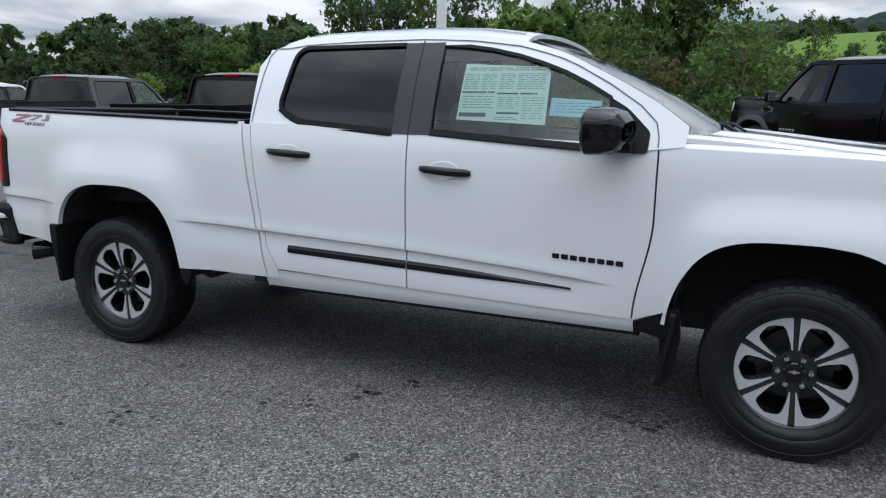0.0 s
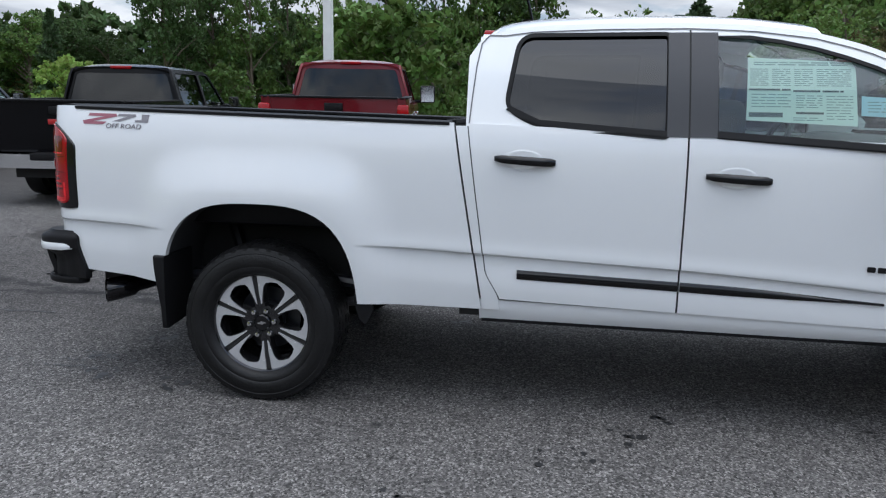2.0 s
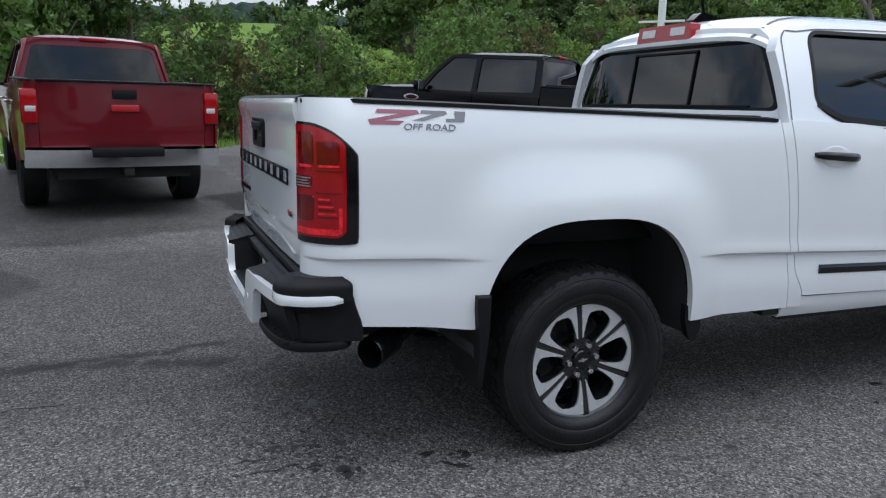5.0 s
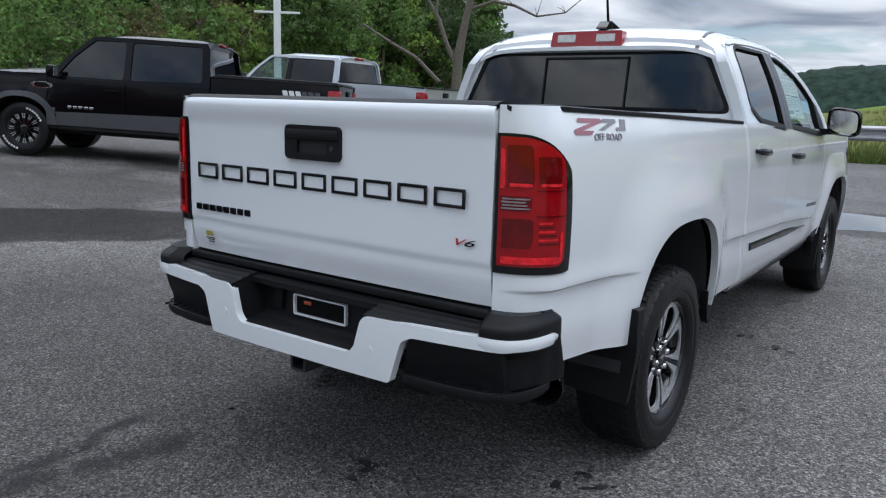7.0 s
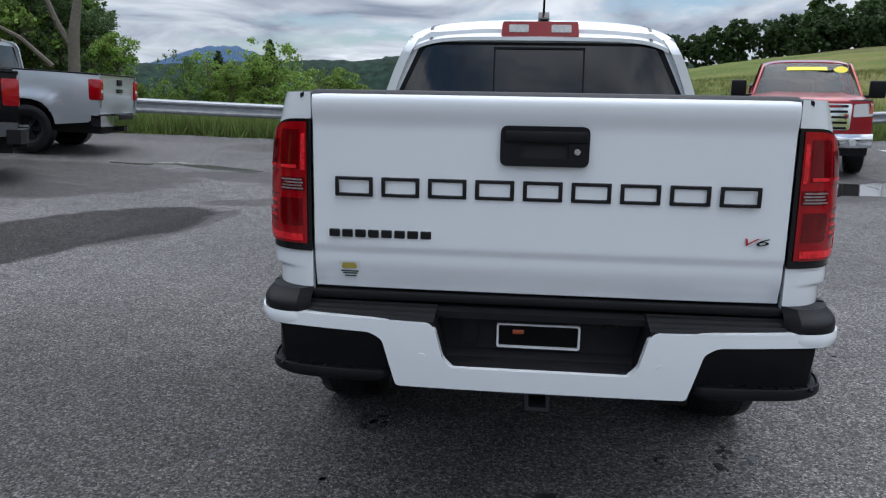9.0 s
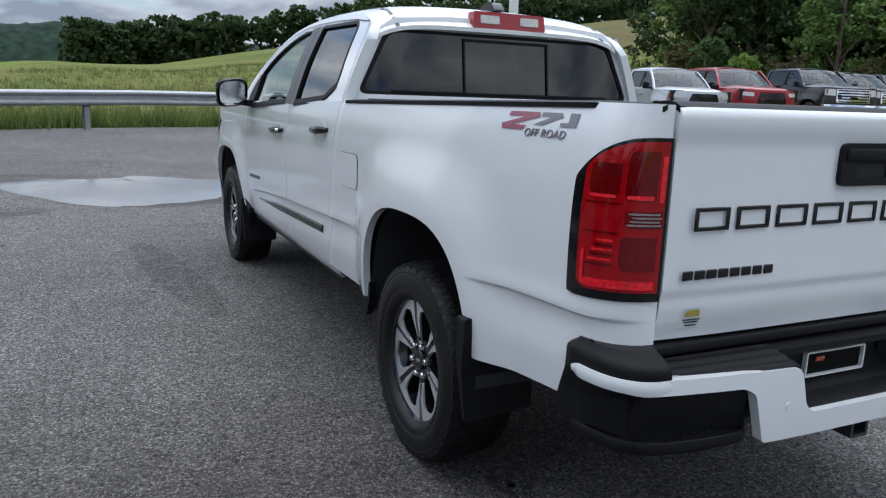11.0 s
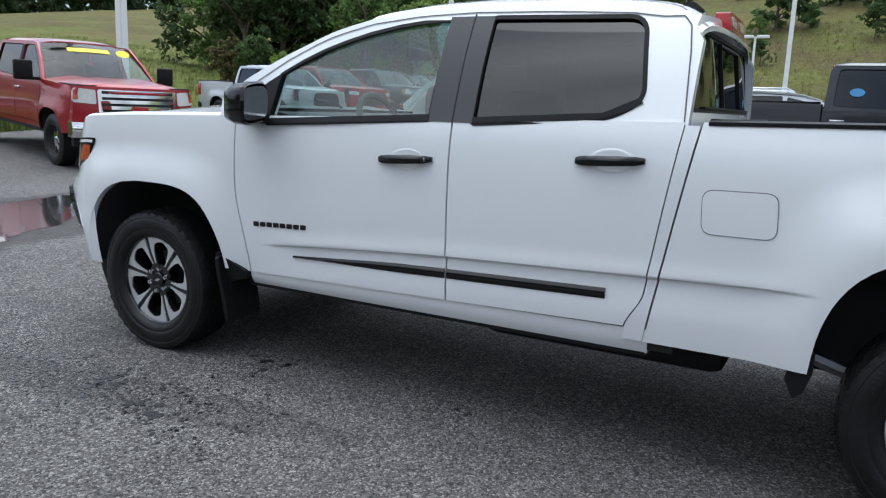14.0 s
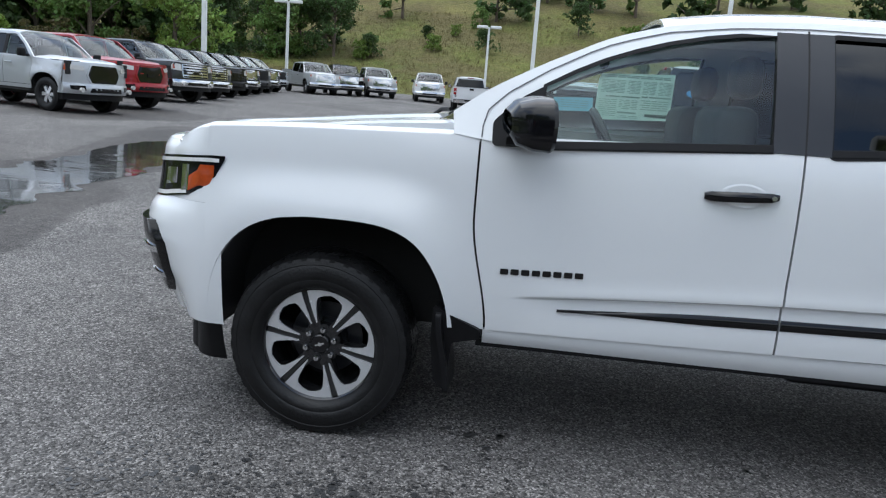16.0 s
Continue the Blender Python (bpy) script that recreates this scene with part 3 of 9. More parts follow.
def build_ground():
    rs = [0.0] + [2.0 * 1.062 ** i for i in range(105)]
    az = [2 * math.pi * i / 220 for i in range(220)]
    bm = bmesh.new()
    rows = []
    for r in rs[1:]:
        rows.append([bm.verts.new((r * math.sin(a), 3 + r * math.cos(a), land_z(r * math.sin(a), 3 + r * math.cos(a)))) for a in az])
    mid = bm.verts.new((0, 3, land_z(0, 3)))
    n = len(az)
    for k in range(n):
        bm.faces.new((mid, rows[0][(k + 1) % n], rows[0][k]))
    for a, b in zip(rows, rows[1:]):
        for k in range(n):
            bm.faces.new((a[k], a[(k + 1) % n], b[(k + 1) % n], b[k]))
    bmesh.ops.recalc_face_normals(bm, faces=bm.faces[:])
    ob = part("ground", bm, turf_material())
    tagged(ob, "rough grassy ground rising into hills round the lot", "ground", kind="structure")
    # the asphalt is one slab with a slightly ragged edge
    edge = [(x, north_edge(x) + 0.12 * noise.noise((x, 0, 5))) for x in steps(west_edge(12), EAST, 110)]
    edge += [(EAST, SOUTH), (west_edge(SOUTH), SOUTH)] + [(west_edge(y) + 0.2 * noise.noise((0, y * 0.7, 2)), y) for y in steps(SOUTH + 1, 10.3, 70)]
    bm = sheet(edge, lambda x, y: (x, y, lot_z(x, y)), cuts_u=[*steps(-11, 12, 46), *steps(13, 60, 30)], cuts_v=steps(-30, 24, 27), off=(0, 0, -0.09), back=False)
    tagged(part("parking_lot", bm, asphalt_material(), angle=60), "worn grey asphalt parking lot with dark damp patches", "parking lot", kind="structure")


build_ground()


# ---- parked vehicles ----
def wheel_set(radius, width, rim_r, rim_mat, spokes=6, seg=40):
    """The meshes of one wheel, outer face towards +x, centred on its hub."""
    hw = width / 2
    side = [(-hw * 0.72, rim_r), (-hw, rim_r + 0.05), (-hw, radius - 0.06), (-hw * 0.82, radius - 0.008), (0, radius), (hw * 0.82, radius - 0.008), (hw, radius - 0.06), (hw * 1.03, rim_r + 0.06), (hw * 0.9, rim_r + 0.01), (hw * 0.74, rim_r)]
    tyre = lathe(side, seg)
    rim = lathe([(-hw * 0.7, rim_r * 0.98), (hw * 0.3, rim_r * 0.9), (hw * 0.72, rim_r), (hw * 0.8, rim_r), (hw * 0.74, rim_r * 0.94), (hw * 0.35, rim_r * 0.86), (-hw * 0.1, rim_r * 0.4), (-hw * 0.1, 0.001)], seg)
    sp = bmesh.new()
    for k in range(spokes):
        a = 2 * math.pi * k / spokes
        w0, w1 = (0.03, 0.045) if spokes < 9 else (0.012, 0.017)
        c, s = math.cos(a), math.sin(a)
        pts = ((0.0, -w0), (rim_r * 0.95, -w1), (rim_r * 0.95, w1), (0.0, w0))
        f = [sp.verts.new((hw * (0.62 - 0.12 * (r / rim_r)), r * c - w * s, r * s + w * c)) for r, w in pts]
        g = [sp.verts.new((hw * 0.3, r * c - w * s, r * s + w * c)) for r, w in pts]
        sp.faces.new(f); sp.faces.new(g[::-1])
        for i in range(4):
            sp.faces.new((f[i], g[i], g[(i + 1) % 4], f[(i + 1) % 4]))
    bmesh.ops.recalc_face_normals(sp, faces=sp.faces[:])
    cap = lathe([(hw * 0.4, 0.062), (hw * 0.66, 0.058), (hw * 0.7, 0.045), (hw * 0.7, 0.001)], 20)
    pieces = [("wheel", rim, GAP), ("tyre", tyre, RUBBER), ("rim", sp, rim_mat), ("hub_cap", cap, rim_mat)]
    if spokes > 8:
        # bright machined tips round the rim and pale raised marks on the tyre
        tips, marks = bmesh.new(), bmesh.new()
        def arc(bm, a0, a1, r0, r1, x0, x1):
            q = [bm.verts.new((x, r * math.cos(a), r * math.sin(a))) for x in (x0, x1) for r, a in ((r0, a0), (r1, a0), (r1, a1), (r0, a1))]
            for f in ((0, 1, 2, 3), (7, 6, 5, 4), (0, 4, 5, 1), (1, 5, 6, 2), (2, 6, 7, 3), (3, 7, 4, 0)):
                bm.faces.new([q[i] for i in f])
        for k in range(spokes):
            a = 2 * math.pi * k / spokes
            for d in (-0.11, 0.05):
                arc(tips, a + d, a + d + 0.06, rim_r * 0.62, rim_r * 0.97, hw * 0.55, hw * 0.68)
        for k in range(7):
            for half in (0.4, 0.4 + math.pi):
                a = half + 0.14 * k
                arc(marks, a, a + 0.09, rim_r + 0.055, rim_r + 0.085, hw * 0.9, hw * 1.05)
        for b in (tips, marks):
            bmesh.ops.recalc_face_normals(b, faces=b.faces[:])
        pieces += [("rim_edge", tips, MACHINED), ("tyre_mark", marks, POLE_WHITE)]
    out = []
    for nm, b, mt in pieces:
        me = bpy.data.meshes.new(nm)
        b.to_mesh(me); b.free()
        me.materials.append(mt)
        me.polygons.foreach_set("use_smooth", [True] * len(me.polygons))
        me.set_sharp_from_angle(angle=radians(40))
        out.append((nm, me))
    return out


def put_wheels(parent, meshes, x, ys, z):
    for y in ys:
        for s in (1, -1):
            w = new("wheel", meshes[0][1])
            w.parent = parent
            w.matrix_basis = pose(s * x, y, z, 0, 0, 0 if s > 0 else 180)
            for nm, me in meshes[1:]:
                o = new(nm, me)
                o.parent = w


def arch(yc, r, z0, zc, k=2.4, n=14):
    """The wheel arch from front foot to rear foot."""
    out = []
    a0 = math.asin(max(-1, min(1, (z0 - zc) / r)))
    for i in range(n + 1):
        a = a0 + (math.pi - 2 * a0) * i / n
        c, s = math.cos(a), math.sin(a)
        p = (abs(c) ** k + abs(s) ** k) ** (-1 / k)
        out.append((yc + r * c * p, max(z0, zc + r * s * p)))
    return out


def pickup(name, label, m, paint, wb=3.65, tail=-1.2, nose=None, hw=0.98, cab0=0.82, cab1=None, sill=0.5, belt=1.22, roof=1.9, rail=1.36, hood=1.27, rad=0.4,
           rim="silver", bright=True, trim=None, group="", badge=None, tow=False, cover=False, grille=None, step=False, lower=None, sticker=False, detail=True, front_detail=True, mirror_big=False, bow=0.16):
    """A crew-cab pickup truck; the origin lies on the ground under the rear axle, +y is ahead."""
    e = root(name, label, "pickup truck", m, group)
    nose = nose or wb + 1.0
    cab1 = cab1 or wb - 0.42
    shine = CHROME if bright else PLASTIC
    pil = PLASTIC
    mid = (cab0 + cab1) / 2 + 0.05

    def sx(y, z, d=0.0):
        t = (z - 0.95) / 0.5
        x = hw * (1 - 0.035 * t * t) - 0.12 * smooth((y - nose + 0.5) / 0.5) ** 1.5 - 0.035 * smooth((z - hood + 0.12) / 0.12) * smooth((y - cab1) / 0.2) - 0.03 * smooth((-y + tail + 0.5) / 0.5)
        for yc in (0, wb):
            dd = ((abs(y - yc) / (rad + 0.22)) ** 4 + (abs(z - rad) / (rad + 0.26)) ** 4) ** 0.25
            x += 0.045 * smooth((1.0 - dd) / 0.22)
        return (x + d, y, z)

    cu = [*steps(tail + 0.1, nose - 0.05, 34)]
    cv = [*steps(0.55, 1.35, 9)]
    ar, zc = rad + 0.075, rad + 0.02
    inn = lambda co: Vector((-0.02, 0, 0))
    # bed side, doors and fender, each with its gap
    g = 0.006
    bed = [(tail + 0.02, rail), (tail + 0.02, sill + 0.22), (tail + 0.22, sill + 0.06), *arch(0, ar, sill, zc)[::-1], (cab0 - 0.02, sill), (cab0 - 0.02, rail - 0.02)]
    pair("bed_side", sheet(bed, sx, cuts_u=cu, cuts_v=cv, off=inn, back=False), paint, e)
    d1 = [(cab0 + g, belt), (cab0 + g, sill + 0.09), (mid - g, sill + 0.09), (mid - g, belt)]
    d2 = [(mid + g, belt), (mid + g, sill + 0.09), (cab1 - g, sill + 0.09), (cab1 - g, belt)]
    hs = []
    for d in (d1, d2):
        doors = pair("door", sheet(d, sx, cuts_u=cu, cuts_v=cv, off=inn, back=False), paint, e)
        yh = d[0][0] + 0.1 if d is d1 else d[0][0] + 0.1
        for s, ob in zip((1, -1), doors):
            x = sx(yh, belt - 0.14)[0]
            part("handle", boxed(s * x, s * (x + 0.045), yh, yh + 0.2, belt - 0.165, belt - 0.13, 0.008), shine if bright else paint, ob)
    fen = [(cab1 + g, hood - 0.015), (cab1 + g, sill + 0.02), *arch(wb, ar, sill, zc)[::-1], (nose - bow - 0.08, sill + 0.02), (nose - bow - 0.02, hood - 0.06)]
    pair("fender", sheet(fen, sx, cuts_u=cu, cuts_v=cv, off=inn, back=False), paint, e)
    pair("sill", sheet([(cab0, sill + 0.08), (cab0, sill), (cab1, sill), (cab1, sill + 0.08)], lambda y, z: sx(y, z, -0.01), cuts_u=cu, off=inn, back=False), lower or paint, e)
    if lower:
        pair("lower_cladding", sheet([(cab0, sill + 0.26), (cab0, sill), (cab1, sill), (cab1, sill + 0.2)], lambda y, z: sx(y, z, 0.008), cuts_u=cu, cuts_v=cv, off=inn, back=False), lower, e)
        for ya, yb in ((tail + 0.03, -ar - 0.05), (ar + 0.05, cab0 - 0.02), (cab1 + 0.01, wb - ar - 0.05)):
            pair("lower_cladding", sheet([(ya, sill + 0.27), (ya, sill + (0.12 if ya < -0.9 else 0.0)), (yb, sill), (yb, sill + 0.27)], lambda y, z: sx(y, z, 0.01), cuts_u=cu, cuts_v=cv, off=inn, back=False), lower, e)
        for yc in (0, wb):
            o = arch(yc, ar + 0.075, sill, zc)
            i_ = arch(yc, ar - 0.005, sill, zc)
            pair("arch_flare", sheet(o + i_[::-1], lambda y, z: sx(y, z, 0.035), off=(-0.05, 0, 0), back=False), lower, e)
    # dark body under the panels, wheel wells, bed
    b = bmesh.new()
    box(b, -hw + 0.05, hw - 0.05, cab0 - 0.02, cab1 + 0.03, sill - 0.06, belt - 0.02)
    box(b, -hw + 0.32, hw - 0.32, tail + 0.1, nose - 0.3, sill - 0.14, sill + 0.1)
    box(b, -hw + 0.06, hw - 0.06, cab1, nose - 0.25, zc + ar, hood - 0.03)
    box(b, -hw + 0.06, hw - 0.06, tail + 0.06, cab0 - 0.02, zc + ar - 0.02, zc + ar)
    box(b, -hw + 0.4, hw - 0.4, cab1, nose - 0.2, sill - 0.05, hood - 0.05)
    part("chassis", b, GAP, e)
    for yc in (0, wb):
        o = arch(yc, ar + 0.012, sill - 0.02, zc)
        pair("wheel_well", grid(lambda u, v: Vector((lerp(hw - 0.42, hw - 0.015, u), o[int(v)][0], o[int(v)][1])), (0, 1), range(len(o))), GAP, e)
    b = bmesh.new()
    box(b, -hw + 0.12, hw - 0.12, tail + 0.05, cab0 - 0.03, sill + 0.32, sill + 0.36)
    for s in (1, -1):
        box(b, s * (hw - 0.14), s * (hw - 0.11), tail + 0.05, cab0 - 0.03, sill + 0.3, rail - 0.01)
    box(b, -hw + 0.1, hw - 0.1, cab0 - 0.06, cab0 - 0.03, sill + 0.3, rail - 0.03)
    part("bed_liner", b, PLASTIC, e)
    for s in (1, -1):
        x = sx((tail + cab0) / 2, rail)[0]
        part("rail_cap", boxed(s * (x - 0.1), s * (x + 0.004), tail + 0.03, cab0 - 0.03, rail - 0.012, rail + 0.014, 0.008), PLASTIC, e)
    if cover:
        part("bed_cover", boxed(-hw + 0.06, hw - 0.06, tail + 0.06, cab0 - 0.08, rail + 0.005, rail + 0.045, 0.02), PLASTIC, e)
    # greenhouse
    top = roof - 0.07
    tw = hw * 0.78
    lean = (hw * 0.955 - tw) / (top - belt)

    def gx(y, z, d=0.0):
        return (hw * 0.955 - lean * (z - belt) + d, y, z)

    ap = [(cab1 + 0.05, belt - 0.01), (cab1 - 0.28, lerp(belt, top, 0.52)), (cab1 - 0.62, top - 0.03), (cab1 - 0.8, top)]
    outer = [(cab0 + 0.01, belt - 0.01), *ap, (cab0 + 0.1, top), (cab0 + 0.05, top - 0.08)]
    z0, z1 = belt + 0.035, top - 0.06
    w1 = rounded([(cab0 + 0.14, z0 + 0.04), (mid - 0.05, z0), (mid - 0.05, z1), (cab0 + 0.18, z1)], 0.06)
    w2 = rounded([(mid + 0.05, z0), (cab1 - 0.12, z0), (cab1 - 0.36, lerp(belt, top, 0.5)), (cab1 - 0.68, z1), (mid + 0.05, z1)], 0.05)
    pair("cab_side", sheet(outer, gx, holes=(w1, w2), off=(-0.035, 0, 0)), paint, e)
    for w, gm in ((w1, TINT), (w2, CLEAR if not lower else TINT)):
        pair("window", sheet(w, lambda y, z: gx(y, z, -0.018)), gm, e, flat=True)
        ring = [(lerp(u, sum(p[0] for p in w) / len(w), -0.025), lerp(v, sum(p[1] for p in w) / len(w), -0.03)) for u, v in w]
        pair("window_trim", sheet(ring, lambda y, z: gx(y, z, 0.004), holes=(w,), off=(-0.02, 0, 0), back=False), pil, e)
    pair("pillar_trim", sheet([(mid - 0.05, z0), (mid + 0.05, z0), (mid + 0.05, z1), (mid - 0.05, z1)], lambda y, z: gx(y, z, 0.005), off=(-0.02, 0, 0), back=False), pil, e)
    ya, yb = cab0 + 0.08, cab1 - 0.74

    def rf(u, v):
        y = lerp(ya, yb, v)
        k = abs(u)
        sag = 0.05 * smooth((v - 0.75) / 0.25) + 0.05 * smooth((0.12 - v) / 0.12)
        return Vector((u * (tw + 0.004), y, roof - 0.07 * k ** 5 - sag * 0.8 - 0.012 * k * k))
    part("roof", grid(rf, steps(-1, 1, 16), steps(0, 1, 14), off=(0, 0, -0.03), flip=False), paint, e)
    # windscreen, rear wall and rear window
    def ws(u, v):
        k = u * u
        y0, y1 = cab1 + 0.16 - 0.14 * k, cab1 - 0.7 - 0.06 * k
        t = v
        w = lerp(hw * 0.9, tw * 0.96, t)
        return Vector((u * w, lerp(y0, y1, t) , lerp(belt + 0.02, roof - 0.06 - 0.03 * k, t) + 0.04 * math.sin(math.pi * t)))
    part("windscreen", grid(ws, steps(-1, 1, 14), steps(0, 1, 10)), SCREEN, e)

    def rw(x, z):
        return (x, cab0 + 0.0 + 0.09 * (z - belt) / (top - belt) + 0.05 * (x / hw) ** 4, z)
    rear = [(-hw * 0.95, belt - 0.3), (hw * 0.95, belt - 0.3), (hw * 0.95, belt), (tw + 0.005, top - 0.02), (tw - 0.06, roof - 0.05), (-tw + 0.06, roof - 0.05), (-tw - 0.005, top - 0.02), (-hw * 0.95, belt)]
    rg = rounded([(-hw * 0.83, belt + 0.07), (hw * 0.83, belt + 0.07), (tw * 0.9, top - 0.07), (-tw * 0.9, top - 0.07)], 0.07)
    part("cab_rear", sheet(rear, rw, holes=(rg,), cuts_u=steps(-0.9, 0.9, 10), off=(0, 0.03, 0)), paint, e)
    part("rear_window", sheet(rg, lambda x, z: (x, rw(x, z)[1] + 0.008, z), cuts_u=steps(-0.8, 0.8, 6)), TINT, e)
    part("brake_light", boxed(-0.16, 0.16, cab0 + 0.055, cab0 + 0.12, roof - 0.075, roof - 0.03, 0.01), RED_LENS, e)
    # seats and dash, seen through the glass
    b = bmesh.new()
    for s in (1, -1):
        box(b, s * 0.18, s * 0.72, cab1 - 1.25, cab1 - 1.08, belt - 0.3, belt + 0.28, 0.05)
        box(b, s * 0.32, s * 0.58, cab1 - 1.22, cab1 - 1.12, belt + 0.3, belt + 0.46, 0.04)
    box(b, -hw * 0.85, hw * 0.85, cab1 - 0.42, cab1 - 0.05, belt - 0.3, belt + 0.02, 0.05)
    box(b, -hw * 0.8, hw * 0.8, cab0 + 0.25, cab0 + 0.42, belt - 0.3, belt + 0.2, 0.05)
    part("interior", b, CABIN, e)
    # hood
    def hd(u, v):
        y = lerp(cab1 + 0.02 + 0.1 * (1 - u * u), nose - 0.07 - 0.06 * u * u, v)
        zz = hood + 0.06 - 0.03 * u * u - 0.05 * abs(u) ** 7 - 0.085 * v * v - 0.09 * smooth((v - 0.82) / 0.18) ** 2 + 0.024 * smooth(1 - abs(abs(u) - 0.55) / 0.14) * (1 - 0.6 * v)
        return Vector((u * (hw * 0.965 - 0.07 * smooth((v - 0.7) / 0.3)), y - (bow - 0.04) * u ** 4 * v, zz))
    part("hood", grid(hd, steps(-1, 1, 20), steps(0, 1, 14), off=(0, 0, -0.03)), paint, e)
    # nose: grille, lamps, bumper
    def fx(x, z, d=0.0):
        return (x, nose - 0.06 - bow * (abs(x) / hw) ** 3 + d - 0.05 * smooth((z - 0.95) / 0.4), z)
    fz0, fz1 = sill + 0.2, hood - 0.045
    fc = steps(-hw + 0.05, hw - 0.05, 14)
    face = [(-hw + 0.02, fz0), (hw - 0.02, fz0), (hw - 0.05, fz1), (-hw + 0.05, fz1)]
    part("nose_panel", sheet(face, fx, cuts_u=fc, cuts_v=steps(0.7, 1.2, 4), off=(0, -0.12, 0)), paint, e)
    gw = hw * 0.62
    gp = rounded([(-gw * 0.62, fz0 + 0.02), (gw * 0.62, fz0 + 0.02), (gw * 0.78, fz0 + 0.2), (gw * 0.62, fz1 - 0.06), (-gw * 0.62, fz1 - 0.06), (-gw * 0.78, fz0 + 0.2)], 0.04) if bow > 0.2 else rounded([(-gw, fz0 + 0.06), (gw, fz0 + 0.06), (gw * 1.02, fz1 - 0.04), (-gw * 1.02, fz1 - 0.04)], 0.04)
    part("grille", sheet(gp, lambda x, z: fx(x, z, 0.012), cuts_u=fc, off=(0, -0.03, 0)), grille or (CHROME if bright else PLASTIC), e)
    if bow > 0.2:
        ring = [(x * 1.08, fz0 + 0.2 + (z - fz0 - 0.2) * 1.12) for x, z in gp]
        part("grille_surround", sheet(ring, lambda x, z: fx(x, z, 0.02), holes=(gp,), cuts_u=fc, off=(0, -0.03, 0)), CHROME if bright else paint, e)
        for s in (1, -1):
            part("intake_pocket", sheet(rounded([(s * gw * 0.95, sill + 0.05), (s * hw * 0.88, sill + 0.06), (s * hw * 0.9, sill + 0.15), (s * gw * 0.98, sill + 0.16)], 0.02), lambda x, z: (x, nose + 0.055 - (bow + 0.04) * abs(x / hw) ** 3, z), cuts_u=fc, off=(0, -0.05, 0)), GLOSS_BLACK, e)
    elif front_detail:
        for k in range(5):
            zz = lerp(fz0 + 0.1, fz1 - 0.07, k / 4)
            part("grille_slot", sheet([(-gw + 0.05, zz - 0.028), (gw - 0.05, zz - 0.028), (gw - 0.05, zz + 0.012), (-gw + 0.05, zz + 0.012)], lambda x, z: fx(x, z, 0.018), cuts_u=fc, off=(0, -0.02, 0), back=False), GLOSS_BLACK, e)
    if front_detail:
        if badge:
            part("badge", sheet(rounded([(-0.13, fz0 + 0.17), (0.13, fz0 + 0.17), (0.13, fz0 + 0.25), (-0.13, fz0 + 0.25)], 0.01), lambda x, z: fx(x, z, 0.03), off=(0, -0.02, 0), back=False), badge, e, "plain maker's badge")
    for s in (1, -1):
        hl = [(s * gw * 1.06, fz1 - 0.26), (s * (hw - 0.03), fz1 - 0.24), (s * (hw - 0.05), fz1 - 0.03), (s * gw * 1.06, fz1 - 0.05)]
        if bow > 0.2:
            hl = [(s * gw * 0.92, fz1 - 0.2), (s * hw * 0.9, fz1 - 0.17), (s * (hw - 0.03), fz1 - 0.06), (s * gw * 0.9, fz1 - 0.09)]
        lamp = part("headlight", sheet(rounded(hl, 0.03), lambda x, z: fx(x, z, 0.014), cuts_u=fc, off=(0, -0.05, 0), back=False), CLEAR_LENS, e)
        part("turn_signal", sheet(rounded([(s * (hw - 0.1), fz1 - 0.2), (s * (hw - 0.035), fz1 - 0.2), (s * (hw - 0.05), fz1 - 0.06), (s * (hw - 0.1), fz1 - 0.06)], 0.015), lambda x, z: fx(x, z, 0.022), off=(0, -0.03, 0), back=False), AMBER, lamp)
    bmp = sill + 0.2
    def bf(u, v):
        a = u
        y = nose + 0.02 - (bow + 0.04) * abs(a) ** 3
        return Vector((a * (hw + 0.0), y + 0.03 * math.sin(math.pi * v), lerp(sill - 0.03, bmp, v)))
    part("front_bumper", grid(bf, steps(-1, 1, 18), steps(0, 1, 6), off=(0, -0.16, 0)), shine if bright else (lower or paint), e)
    part("air_dam", grid(lambda u, v: Vector((u * (hw - 0.05), nose - 0.04 - (bow + 0.04) * abs(u) ** 3, lerp(sill - 0.17, sill - 0.03, v))), steps(-1, 1, 12), (0, 1), off=(0, -0.1, 0)), PLASTIC, e)
    part("bumper_intake", sheet(rounded([(-hw * 0.5, sill + 0.01), (hw * 0.5, sill + 0.01), (hw * 0.46, sill + 0.11), (-hw * 0.46, sill + 0.11)], 0.02), lambda x, z: (x, nose + 0.05 - (bow + 0.04) * abs(x / hw) ** 3, z), cuts_u=fc, off=(0, -0.04, 0)), GLOSS_BLACK, e)
    if front_detail:
        for s in (1, -1):
            part("fog_lamp", prism([(0.055 * math.cos(t), 0.055 * math.sin(t)) for t in steps(0, 6.0, 14)], lambda u, v, w: (s * 0.68 + u, nose - 0.03 + w, sill + 0.06 + v), 0.06), CLEAR_LENS, e)
    # tail
    def tf(x, z, d=0.0):
        return (x, tail + 0.02 + 0.03 * (abs(x) / hw) ** 4 - d + 0.03 * smooth((0.9 - z) / 0.3), z)
    tg = [(-hw + 0.17, sill + 0.2), (hw - 0.17, sill + 0.2), (hw - 0.17, rail), (-hw + 0.17, rail)]
    gate = part("tailgate", sheet(rounded(tg, 0.02), tf, cuts_u=steps(-0.8, 0.8, 8), cuts_v=steps(0.7, 1.3, 5), off=(0, 0.06, 0)), paint, e)
    part("handle", boxed(-0.12, 0.12, tail - 0.005, tail + 0.03, rail - 0.17, rail - 0.07, 0.01), PLASTIC, gate)
